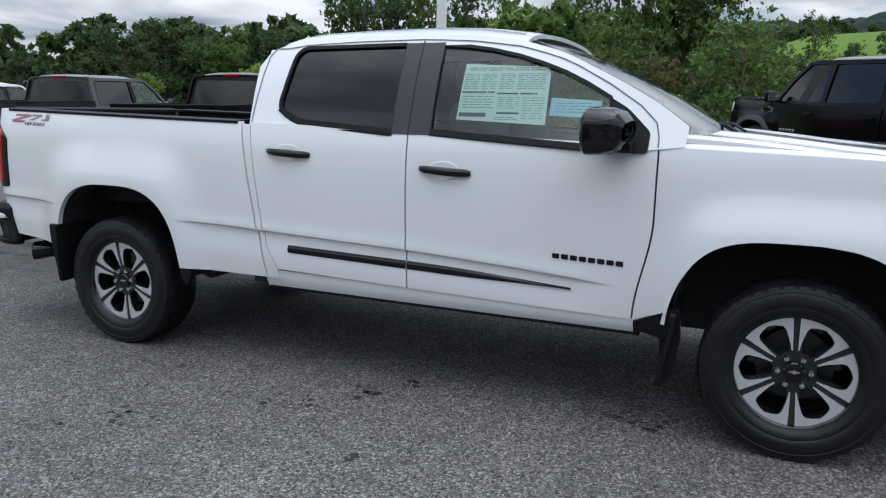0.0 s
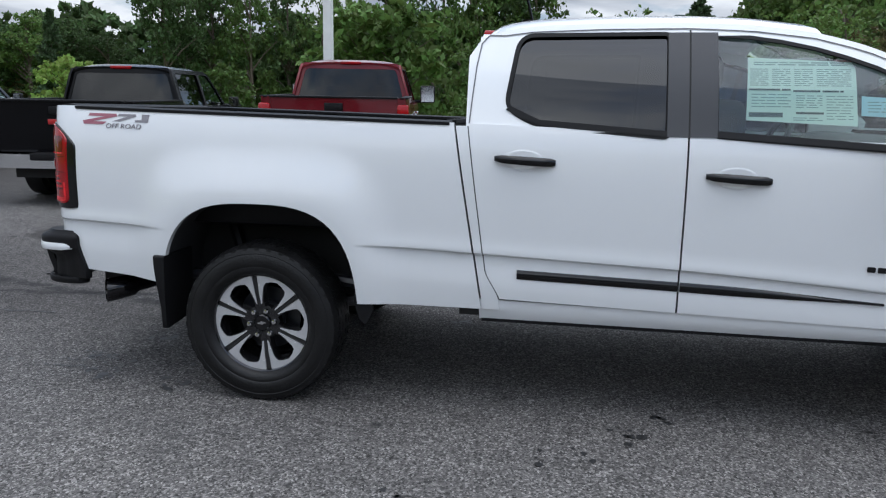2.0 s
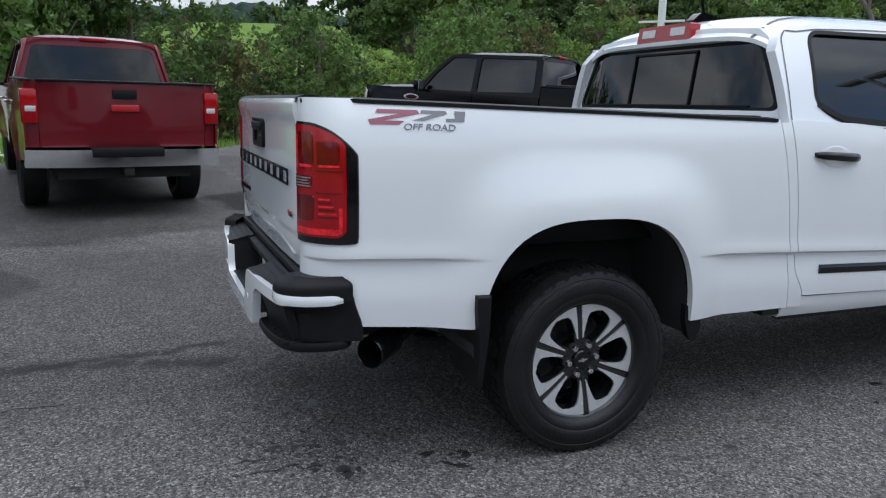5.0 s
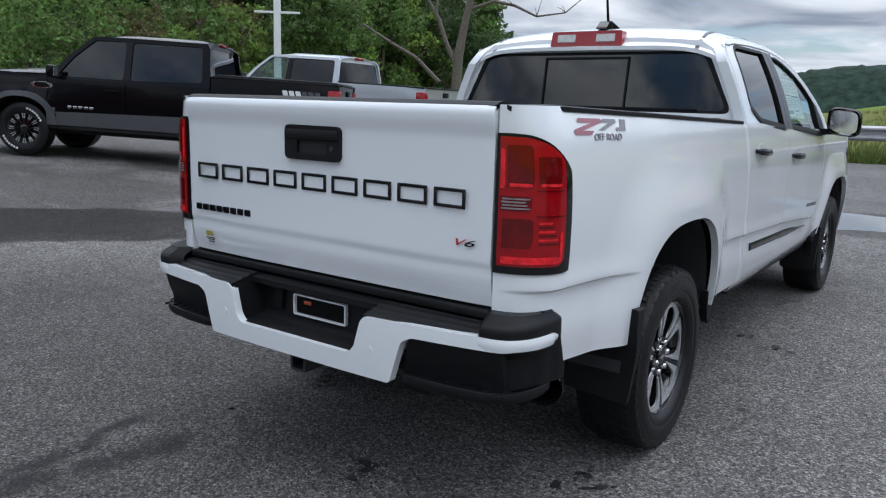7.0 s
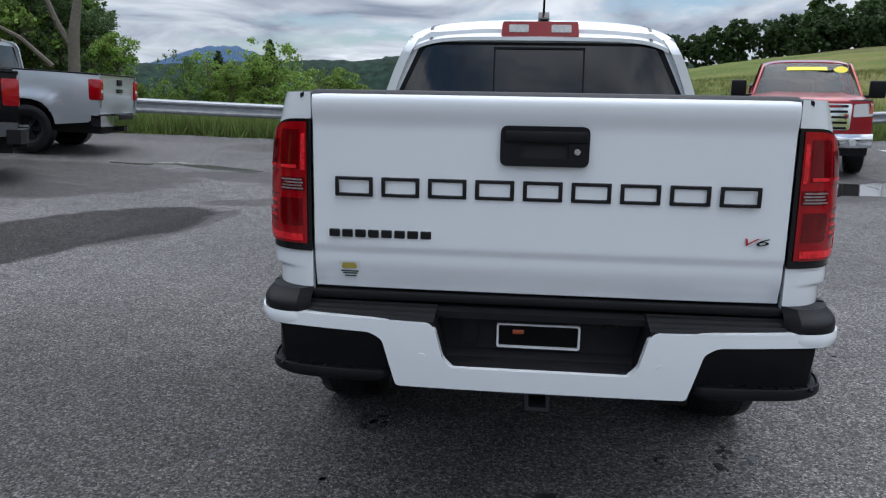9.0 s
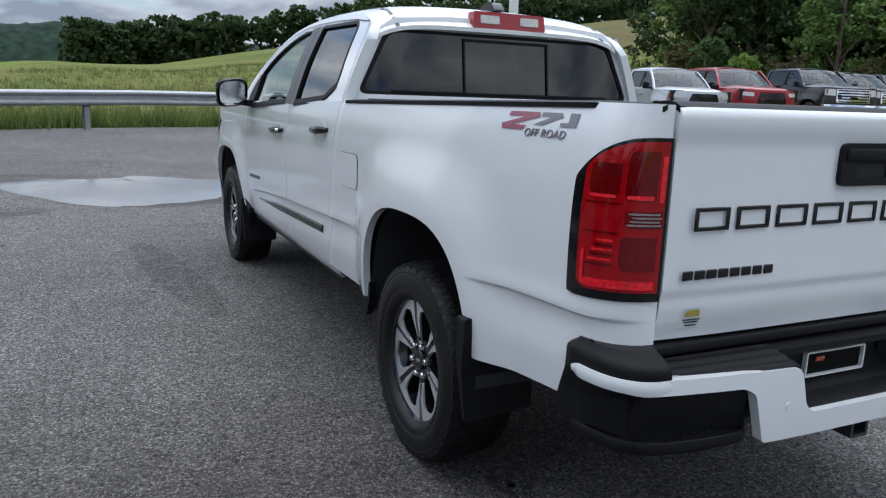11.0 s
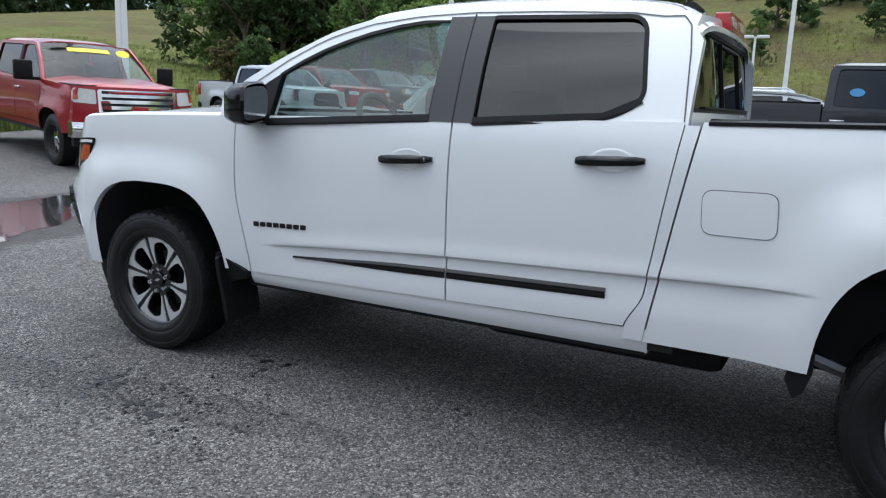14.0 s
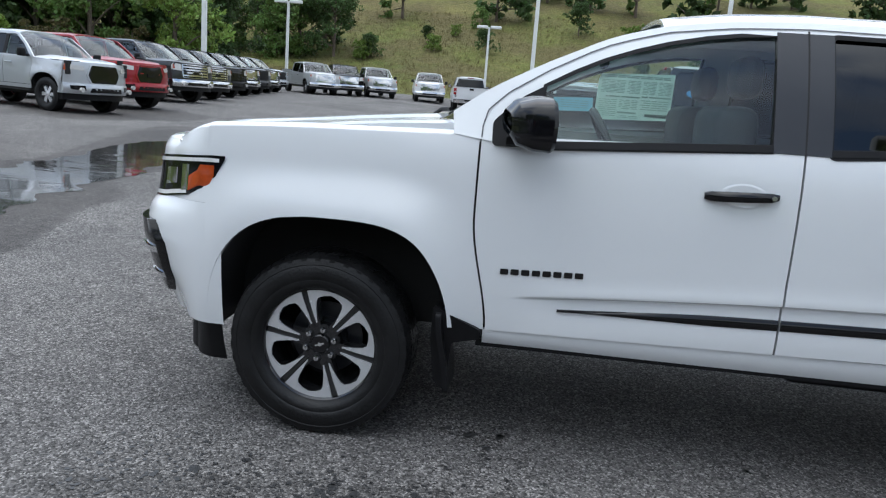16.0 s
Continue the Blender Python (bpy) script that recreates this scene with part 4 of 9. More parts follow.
    if badge:
        part("badge", boxed(-0.14, 0.14, tail - 0.004, tail + 0.03, rail - 0.3, rail - 0.23, 0.008), badge, gate, "plain maker's badge")
    part("spoiler_cap", boxed(-hw + 0.16, hw - 0.16, tail, tail + 0.09, rail - 0.01, rail + 0.018, 0.01), PLASTIC, gate)
    for s in (1, -1):
        part("corner_post", sheet([(s * (hw - 0.165), sill + 0.2), (s * (hw - 0.045), sill + 0.2), (s * (hw - 0.055), rail), (s * (hw - 0.165), rail)], tf, off=(0, 0.08, 0)), paint, e)
        tl = part("tail_light", boxed(s * (hw - 0.17), s * (hw - 0.015), tail - 0.005, tail + 0.2, rail - 0.43, rail - 0.08, 0.025), RED_LENS, e)
        part("reverse_light", boxed(s * (hw - 0.15), s * (hw - 0.05), tail - 0.01, tail + 0.03, rail - 0.31, rail - 0.25, 0.01), CLEAR_LENS, tl)
    part("rear_bumper", grid(lambda u, v: Vector((u * (hw - 0.02), tail - 0.1 + 0.1 * abs(u) ** 4, lerp(sill, sill + 0.18, v))), steps(-1, 1, 14), (0, 0.5, 1), off=(0, 0.16, 0)), shine if bright else PLASTIC, e)
    part("bumper_pad", boxed(-0.36, 0.36, tail - 0.11, tail + 0.06, sill + 0.1, sill + 0.2, 0.015), PLASTIC, e)
    part("hitch", boxed(-0.05, 0.05, tail - 0.08, tail + 0.1, sill - 0.1, sill - 0.01, 0.01), GAP, e)
    # mirrors and steps
    for s in (1, -1):
        x = hw + 0.02
        big = 0.1 if mirror_big else 0.0
        mi = part("mirror", boxed(s * (x + 0.03), s * (x + 0.2 + big), cab1 - 0.2, cab1 - 0.08, belt + 0.0, belt + 0.19 + 1.2 * big, 0.035, 3), PLASTIC if not lower else paint, e)
        part("mirror_glass", boxed(s * (x + 0.05), s * (x + 0.18 + big), cab1 - 0.206, cab1 - 0.2, belt + 0.02, belt + 0.17 + 1.2 * big), CHROME, mi)
        part("mirror_arm", boxed(s * (x - 0.08), s * (x + 0.06), cab1 - 0.17, cab1 - 0.1, belt + 0.0, belt + 0.05, 0.012), PLASTIC, mi)
    if step:
        pair("side_step", tube(bmesh.new(), [(hw - 0.06, cab0 + 0.05, sill - 0.06), (hw + 0.0, cab0 + 0.2, sill - 0.1), (hw + 0.0, cab1 - 0.2, sill - 0.1), (hw - 0.06, cab1 - 0.05, sill - 0.06)], 0.045), CHROME, e)
    if sticker:
        s1 = part("window_sticker", grid(lambda u, v: ws(lerp(-0.45, 0.45, u), lerp(0.72, 0.84, v)) + Vector((0, 0.012, 0.006)), steps(0, 1, 6), (0, 1)), mat("yellow_sticker", (0.85, 0.7, 0.04), 0.5), e, "yellow windscreen banner")
        part("round_sticker", grid(lambda u, v: ws(-0.72, 0.75) + Vector((0.12 * v * math.cos(6.283 * u) - 0.02, 0.02 - 0.05 * v * math.sin(6.283 * u), 0.01 + 0.06 * v * math.sin(6.283 * u))), steps(0, 1, 16), (0, 1)), s1.data.materials[0], e)
    mats = {"silver": MACHINED, "chrome": CHROME, "dark": RIM_DARK, "spoked": RIM_DARK}
    put_wheels(e, wheel_set(rad, 0.28, rad * (0.62 if rim == "spoked" else 0.58), mats[rim], 12 if rim == "spoked" else 6), hw - 0.15, (0, wb), rad)
    return e


def car_paint(name, color, metal=0.3, rough=0.32):
    return mat(name, color, rough, metal=metal, coat=0.7, vary=0.04, scale=3, spec=0.3)


BLACK_PAINT = mat("black_paint", (0.004, 0.004, 0.005), 0.14, coat=0.05, vary=0.04, scale=3, spec=0.16)
MAROON_PAINT = car_paint("dark_red_paint", (0.15, 0.006, 0.012))
RED_PAINT = car_paint("red_paint", (0.3, 0.012, 0.018))
SILVER_PAINT = car_paint("silver_paint", (0.5, 0.52, 0.54), 0.5)
GREY_PAINT = car_paint("grey_paint", (0.06, 0.062, 0.066))
DARK_PAINT = car_paint("charcoal_paint", (0.02, 0.021, 0.024))
PLAIN_WHITE = car_paint("plain_white_paint", (0.72, 0.73, 0.74), 0.0)
CLADDING = mat("grey_cladding", (0.07, 0.072, 0.078), 0.5, vary=0.1)
BADGE_RED = mat("red_badge", (0.4, 0.01, 0.015), 0.3, coat=0.5)


def stand(x, y, hx, hy, dz=0.0):
    """The pose of a vehicle whose rear axle stands at x, y and whose nose points along hx, hy."""
    n = math.hypot(hx, hy)
    hx, hy = hx / n, hy / n
    za, zb = lot_z(x, y), lot_z(x + 3.6 * hx, y + 3.6 * hy)
    return pose(x, y, za + dz, math.degrees(math.atan2(zb - za, 3.6)), 0, math.degrees(math.atan2(-hx, hy)))


# ---- the parked rows ----
HEAVY = dict(rail=1.43, belt=1.3, roof=1.98, hood=1.34, sill=0.56, rad=0.41, hw=0.99)
pickup("pickup_truck", "black pickup truck with chrome bumper parked on damp asphalt", stand(-6.1, -5.32, -0.985, -0.17), BLACK_PAINT, wb=3.75, rim="chrome", badge=BADGE_RED, step=True)
pickup("pickup_truck", "charcoal pickup truck parked beside the black one", stand(-6.6, -10.2, -0.992, -0.125), DARK_PAINT, rim="silver")
pickup("pickup_truck", "plain white pickup truck at the end of the row", stand(-6.4, -13.9, -0.992, -0.125), PLAIN_WHITE, rim="silver", roof=1.78, rail=1.2, hood=1.15, belt=1.1)
pickup("pickup_truck", "dark red heavy pickup truck parked nose to the grass", stand(-6.75, -1.85, -0.985, -0.17), MAROON_PAINT, rim="chrome", badge=BADGE_RED, mirror_big=True, **HEAVY)
off_road = pickup("pickup_truck", "black off-road pickup truck with grey lower cladding and a bed cover", stand(-8.0, 5.95, -0.82, -0.57), BLACK_PAINT, wb=3.75, rim="spoked", bright=False, lower=CLADDING, cover=True, rad=0.41, roof=1.97, rail=1.4, hood=1.3)
for s in (1, -1):
    oval = lambda k: [(3.42 + 0.17 * k * math.cos(a), 1.1 + 0.055 * k * math.sin(a)) for a in steps(0, 6.1, 24)]
    v = part("fender_vent", prism(oval(1.0), lambda u, w, d: (s * (0.985 - d), u, w), 0.03), CHROME, off_road, "chrome-rimmed fender vent")
    part("vent_face", prism(oval(0.72), lambda u, w, d: (s * (0.988 - d), u, w), 0.03), GLOSS_BLACK, v)
    for k in range(6):
        y, mt = -0.4 - 0.1 * k, POLE_WHITE if k < 3 else CLADDING
        part("decal_shape", prism([(y, 1.2), (y + 0.075, 1.2), (y + 0.095, 1.275), (y + 0.02, 1.275)], lambda u, w, d: (s * (0.992 - d), u, w), 0.02), mt, off_road)
    for k in range(5):
        part("letter_bar", boxed(s * 0.98, s * 0.992, 2.62 + 0.085 * k, 2.68 + 0.085 * k, 0.77, 0.81, 0.004), CHROME, off_road)
pickup("pickup_truck", "silver pickup truck parked by the guardrail", stand(-8.5, 9.65, -0.984, -0.177), SILVER_PAINT, rim="dark", badge=GLOSS_BLACK)
pickup("pickup_truck", "bright red heavy pickup truck with yellow windscreen stickers", stand(5.95, 14.8, -0.257, -0.966), RED_PAINT, rim="chrome", badge=BADGE_RED, sticker=True, mirror_big=True, **HEAVY)
pickup("pickup_truck", "silver mid-size pickup truck in the sales row", stand(14.2, 16.9, -0.27, -0.963), SILVER_PAINT, wb=3.22, nose=4.1, bow=0.32, hw=0.92, belt=1.18, roof=1.8, rail=1.3, hood=1.2, sill=0.48, rad=0.385, bright=False, grille=GLOSS_BLACK, group="sales row")
row = ((RED_PAINT, "dark red"), (DARK_PAINT, "heavy charcoal"), (DARK_PAINT, "charcoal"), (BLACK_PAINT, "black"), (BLACK_PAINT, "black"), (DARK_PAINT, "charcoal"), (BLACK_PAINT, "black"), (SILVER_PAINT, "silver"))
for k, (pnt, kind) in enumerate(row):
    x, y = (17.5, 18.0) if k == 0 else (19.3 + 3.1 * k, 18.4 + 0.62 * k)
    pickup("pickup_truck", f"{kind} pickup truck parked in the sales row", stand(x, y, -0.27, -0.963), pnt, group="sales row", front_detail=k < 4, bow=0.3 if k < 1 else 0.16, bright=k in (1, 2, 4, 6), grille=GLOSS_BLACK if k in (0, 3) else None, badge=GLOSS_BLACK if k < 4 else None, **(HEAVY if k == 1 else {}))
for x, y, hx, hy, pnt, kind in ((45.0, 18.8, -0.8, -0.6, SILVER_PAINT, "silver"), (47.0, 16.9, -0.9, -0.4, BLACK_PAINT, "black"), (49.0, 15.2, -0.9, -0.4, SILVER_PAINT, "silver"), (50.0, 11.3, -0.98, -0.2, PLAIN_WHITE, "white"), (39.0, 7.1, 1.0, 0.15, PLAIN_WHITE, "white")):
    pickup("pickup_truck", f"{kind} pickup truck parked below the dry bank", stand(x, y, hx, hy), pnt, group="far row", front_detail=False)
beside = pickup("pickup_truck", "charcoal pickup truck with chrome trim parked alongside", stand(10.0, 1.75, 0.02, -1), DARK_PAINT, rail=1.44, belt=1.33, roof=2.06, hood=1.34, sill=0.56, rad=0.41)
part("window_sticker", prism([(1.25 + 0.1 * math.cos(a), 1.6 + 0.06 * math.sin(a)) for a in steps(0, 6.1, 24)], lambda u, v, w: (0.98 * 0.955 - 0.26 * (v - 1.33) + 0.008 - w, u, v), 0.004), mat("blue_sticker", (0.05, 0.22, 0.45), 0.4), beside, "blue oval window sticker")


def suv(label, m, paint):
    """A mid-size sport utility vehicle with roof rails; the origin lies under its rear axle."""
    e = root("suv", label, "car", m)
    hw, wb, tail, nose = 0.94, 2.82, -0.95, 3.72
    low = [(tail + 0.05, 0.95), (tail, 0.62), (tail + 0.12, 0.42), *arch(0, 0.43, 0.36, 0.4)[::-1], *arch(wb, 0.43, 0.36, 0.4)[::-1], (nose - 0.12, 0.42), (nose, 0.68), (nose - 0.08, 0.9), (2.55, 1.06), (tail + 0.12, 1.1)]
    sx = lambda y, z, d=0.0: (hw * (1 - 0.05 * ((z - 0.8) / 0.4) ** 2) - 0.22 * smooth((y - nose + 0.5) / 0.5) ** 2 - 0.08 * smooth((tail + 0.4 - y) / 0.4) ** 2 + d, y, z)
    pair("body_side", sheet(low, sx, cuts_u=steps(-0.8, 3.6, 26), cuts_v=steps(0.5, 1.0, 5), off=(-0.03, 0, 0)), paint, e)
    top = 1.66
    gx = lambda y, z, d=0.0: (hw * 0.94 - 0.3 * (z - 1.08) + d, y, z)
    green = [(tail + 0.12, 1.09), (2.5, 1.05), (1.72, 1.5), (1.35, 1.61), (0.6, top - 0.03), (-0.4, top - 0.06), (tail + 0.32, 1.52)]
    wins = [rounded([(-0.62, 1.16), (0.12, 1.13), (0.14, 1.55), (-0.36, 1.5)], 0.05), rounded([(0.2, 1.13), (1.05, 1.12), (1.05, 1.57), (0.2, 1.57)], 0.04), rounded([(1.13, 1.12), (2.2, 1.1), (1.66, 1.43), (1.13, 1.56)], 0.04)]
    pair("cab_side", sheet(green, gx, holes=wins, off=(-0.03, 0, 0)), paint, e)
    for w in wins:
        pair("window", sheet(w, lambda y, z: gx(y, z, -0.012)), TINT, e)
    part("roof", grid(lambda u, v: (lambda y: Vector((u * 0.76, y, float(np.interp(y, [-0.65, -0.4, 0.6, 1.35, 1.75], [1.53, 1.6, 1.66, 1.62, 1.5])) + 0.03 * (1 - u * u))))(lerp(-0.65, 1.75, v)), steps(-1, 1, 12), steps(0, 1, 14), off=(0, 0, -0.03)), paint, e)
    part("windscreen", grid(lambda u, v: Vector((u * lerp(0.82, 0.74, v), lerp(2.56 - 0.12 * u * u, 1.74, v), lerp(1.05, 1.5, v) + 0.03 * math.sin(3.14 * v))), steps(-1, 1, 8), steps(0, 1, 6)), SCREEN, e)
    part("hood", grid(lambda u, v: Vector((u * (0.86 - 0.16 * v * v), lerp(2.5, nose - 0.1, v), 1.08 - 0.1 * v - 0.1 * v ** 6 - 0.02 * u * u)), steps(-1, 1, 10), steps(0, 1, 8), off=(0, 0, -0.03)), paint, e)
    part("tailgate", grid(lambda u, v: Vector((u * lerp(0.84, 0.72, v), lerp(tail, tail + 0.3, v ** 2), lerp(0.45, 1.56, v))), steps(-1, 1, 8), steps(0, 1, 8), off=(0, 0.04, 0)), paint, e)
    part("rear_window", grid(lambda u, v: Vector((u * lerp(0.7, 0.62, v), lerp(tail + 0.1, tail + 0.25, v) - 0.012, lerp(1.12, 1.5, v))), steps(-1, 1, 6), (0, 1), off=(0, 0.01, 0)), TINT, e)
    part("nose_panel", grid(lambda u, v: Vector((u * 0.74, nose - 0.06 - 0.12 * u * u, lerp(0.42, 0.92, v))), steps(-1, 1, 8), steps(0, 1, 4), off=(0, -0.05, 0)), PLASTIC, e)
    part("underbody", boxed(-0.8, 0.8, tail + 0.15, nose - 0.2, 0.24, 0.9), GAP, e)
    for s in (1, -1):
        part("roof_rail", tube(bmesh.new(), [(s * 0.68, -0.35, 1.66), (s * 0.68, -0.2, 1.72), (s * 0.68, 1.1, 1.72), (s * 0.68, 1.25, 1.65)], 0.018), CHROME, e)
        part("tail_light", boxed(s * 0.62, s * 0.86, tail - 0.01, tail + 0.16, 0.92, 1.08, 0.03), RED_LENS, e)
        part("headlight", boxed(s * 0.56, s * 0.78, nose - 0.26, nose - 0.1, 0.78, 0.9, 0.03), CLEAR_LENS, e)
    put_wheels(e, wheel_set(0.36, 0.24, 0.23, MACHINED), hw - 0.13, (0, wb), 0.36)


suv("silver sport utility vehicle with roof rails beside the charcoal pickup", stand(13.5, 2.85, 0.04, -1), SILVER_PAINT)


# ---- the white truck: origin on the ground under its rear axle, +y is ahead ----
WB = 3.569
BASE_FIT = np.polyfit([0.44, 0.53, 0.62, 0.75, 0.9, 1.05, 1.15, 1.22, 1.29, 1.36], [0.853, 0.87, 0.879, 0.888, 0.895, 0.895, 0.888, 0.879, 0.864, 0.843], 4)


def crease_z(y):
    return 0.783 - 0.036 * y - 0.03 * max(0.0, y - 1.75) ** 1.6


def flare(y, z, yc, half, high):
    d = ((abs(y - yc) / half) ** 4 + (abs(z - 0.36) / high) ** 4) ** 0.25
    return smooth((1.0 - d) / 0.32)


def side_x(y, z, d=0.0):
    """Half the body's width at a place of its side."""
    x = float(np.polyval(BASE_FIT, z)) - 0.042 * smooth((-y - 0.1) / 0.95)
    f = max(flare(y, z, 0.005, 0.68, 0.835), flare(y, z, 3.58, 0.64, 0.74))
    x += 0.042 * f
    fade = (1 - f) * smooth((2.85 - y) / 0.25)
    low = crease_z(y) - z
    x += fade * (0.006 * smooth((low + 0.07) / 0.06) - 0.019 * smooth((low + 0.004) / 0.012) + 0.014 * smooth(low / 0.16))
    return x + d


def arch_z(y, yc, half, top, feet):
    u = abs(y - yc) / half
    p = 3.0 if yc < 1 else (3.5 if y < yc else 2.7)
    return feet if u >= 1 else max(feet, 0.36 + (top - 0.36) * (1 - u ** p) ** (1 / p))


def rail_z(y):
    return 1.323 - 0.0225 * y


def row_z(y, lo, hi, v):
    """Heights of the rows of a panel, close together along the crease."""
    c = min(hi - 0.05, max(lo + 0.04, crease_z(y)))
    if v < 0.36:
        return lerp(lo, c - 0.03, v / 0.36)
    return lerp(c - 0.03, c + 0.04, (v - 0.36) / 0.3) if v < 0.66 else lerp(c + 0.04, hi, (v - 0.66) / 0.34)


def panel(name, parent, ys, y_at, bottom, top, rows=58, edge=0.03):
    """A body panel over stations along the truck; y_at shifts a station with height, for slanted gaps."""
    def place(y0, v):
        z = row_z(y0, bottom(y0), top(y0), v)
        y = y_at(y0, z)
        return Vector((side_x(y, z), y, z))
    bm = grid(place, ys, steps(0, 1, rows), off=lambda co: Vector((-edge, 0, 0)), back=False)
    return pair(name, bm, WHITE, parent)


def gap_rear(z):
    """The slanted gap between bed and cab."""
    return 0.884 + 0.172 * (1.29 - z)


def door_rear(z):
    return 0.945 + 0.145 * max(0.0, 1.3 - z) + 0.045 * smooth((0.68 - z) / 0.14)


def door_front(z):
    return 2.985 - 0.07 * smooth((0.95 - z) / 0.45)


def plain_letters(x0, x1, z0, z1, n, y, parent, material, name="letter_bar", two=True, depth=0.006, skip=()):
    """A row of plain bars in place of a maker's lettering."""
    w = (x1 - x0) / n
    for k in range(n):
        a, b = x0 + k * w + w * 0.08, x0 + (k + 1) * w - w * 0.1
        h = (z1 - z0)
        bm = bmesh.new()
        if two:
            box(bm, a, b, y - depth, y, z1 - h * 0.18, z1, 0.002, 1)
            box(bm, a, b, y - depth, y, z0, z0 + h * 0.18, 0.002, 1)
            box(bm, a, a + h * 0.2, y - depth - 0.0005, y, z0 + h * 0.1, z1 - h * 0.1, 0.002, 1)
            box(bm, b - h * 0.2, b, y - depth - 0.0005, y, z0 + h * 0.1, z1 - h * 0.1, 0.002, 1)
        else:
            box(bm, a, b, y - depth, y, z0, z1, 0.002, 1)
        part(name, bm, material, parent)


def lettering(name, text, size, m, material, parent, slant=0.0, wide=1.0):
    cu = bpy.data.curves.new(name, "FONT")
    cu.body, cu.size, cu.extrude, cu.shear, cu.align_x, cu.align_y = text, size, 0.0015, slant, "CENTER", "CENTER"
    ob = bpy.data.objects.new(name, cu)
    scene.collection.objects.link(ob)
    bpy.context.view_layer.update()
    me = bpy.data.meshes.new_from_object(ob.evaluated_get(bpy.context.evaluated_depsgraph_get()))
    bpy.data.objects.remove(ob)
    # each letter is a part of its own: faces are sorted by their place along the line
    spans = []
    for p in me.polygons:
        xs = [me.vertices[i].co.x - slant * me.vertices[i].co.y for i in p.vertices]
        spans.append((min(xs), max(xs), p.index))
    letters, reach = [], -1e9
    for lo, hi, k in sorted(spans):
        if lo > reach + 1e-5:
            letters.append([])
        letters[-1].append(k)
        reach = max(reach, hi)
    for faces in letters:
        used = sorted({i for k in faces for i in me.polygons[k].vertices})
        slot = {i: j for j, i in enumerate(used)}
        one = bpy.data.meshes.new(name)
        one.from_pydata([tuple(me.vertices[i].co) for i in used], [], [[slot[i] for i in me.polygons[k].vertices] for k in faces])
        one.materials.append(material)
        o = new(name, one)
        o.parent = parent
        o.matrix_basis = m @ Matrix.Diagonal((wide, 1, 1, 1))
    bpy.data.meshes.remove(me)


def alloy_wheel_meshes():
    tyre = lathe([(-0.1, 0.228), (-0.122, 0.25), (-0.13, 0.3), (-0.122, 0.352), (-0.104, 0.3655), (-0.04, 0.3702), (0.04, 0.3702), (0.104, 0.3655), (0.119, 0.357), (0.127, 0.334), (0.1255, 0.331), (0.131, 0.318), (0.1335, 0.298), (0.131, 0.277), (0.1275, 0.273), (0.1285, 0.27), (0.124, 0.252), (0.112, 0.238), (0.1, 0.231), (0.094, 0.228)], 72)
    tread = bmesh.new()
    rows = ((0.076, 0.119, 78, 0.0, 0.004), (0.036, 0.068, 72, 0.5, 0.004), (-0.018, 0.028, 72, 0.2, 0.004), (-0.062, -0.026, 72, 0.7, 0.004), (-0.118, -0.07, 78, 0.35, 0.004))
    for x0, x1, n, ph, h in rows:
        for k in range(n):
            long = 0.003 if k % 2 and abs(x0 + x1) > 0.15 else 0.0
            a0 = 2 * math.pi * (k + ph) / n
            a1 = a0 + 2 * math.pi / n * 0.7
            sk = 0.035 if (k % 2) else -0.01
            q = []
            for x, a in ((x0, a0), (x1 + (long if x1 > 0 else 0), a0 + sk), (x1 + (long if x1 > 0 else 0), a1 + sk), (x0 - (long if x1 < 0 else 0), a1)):
                drop = 0.014 * smooth((abs(x) - 0.085) / 0.04)
                q.append((x, a, 0.3725 - drop))
            lo = [tread.verts.new((x, (r - h - 0.006) * math.cos(a), (r - h - 0.006) * math.sin(a))) for x, a, r in q]
            hi = [tread.verts.new((x, r * math.cos(a), r * math.sin(a))) for x, a, r in q]
            tread.faces.new(hi)
            for i in range(4):
                tread.faces.new((lo[i], lo[(i + 1) % 4], hi[(i + 1) % 4], hi[i]))
    bmesh.ops.recalc_face_normals(tread, faces=tread.faces[:])
    barrel = lathe([(-0.1, 0.229), (-0.08, 0.215), (0.05, 0.206), (0.082, 0.224), (0.096, 0.233), (0.102, 0.231), (0.099, 0.2265), (0.083, 0.2235), (0.05, 0.203), (-0.05, 0.196), (-0.065, 0.18), (-0.065, 0.001)], 64)
    disc = lathe([(-0.03, 0.15), (-0.022, 0.15), (-0.022, 0.09), (0.0, 0.085), (0.0, 0.001)], 40)
    spoke = prism([(0.045, -0.024), (0.12, -0.024), (0.165, -0.036), (0.196, -0.06), (0.2185, -0.05), (0.224, 0.0), (0.2185, 0.05), (0.196, 0.06), (0.165, 0.036), (0.12, 0.024), (0.045, 0.024)], lambda r, w, d: (0.076 + 0.006 * smooth((r - 0.1) / 0.1) - d, w, r), 0.05)
    hubp = lathe([(0.03, 0.08), (0.066, 0.076), (0.072, 0.07), (0.072, 0.001)], 36)
    def fin(sgn):
        pts = [(0.2265 * math.cos(a), 0.2265 * math.sin(a)) for a in [radians(t) for t in (3.4, 10, 16, 23, 30.0)]]
        pts += [(0.209 * math.cos(radians(30.0)), 0.209 * math.sin(radians(30.0))), (0.202 * math.cos(radians(22)), 0.202 * math.sin(radians(22))), (0.186, 0.05), (0.174, 0.0385), (0.152, 0.0305), (0.13, 0.0235), (0.108, 0.0178), (0.09, 0.0152), (0.087, 0.0095), (0.152, 0.0105)]
        return prism([(r, sgn * w) for r, w in pts], lambda r, w, d: (0.0885 - 0.008 * smooth((0.17 - r) / 0.09) - d, w, r), 0.007)
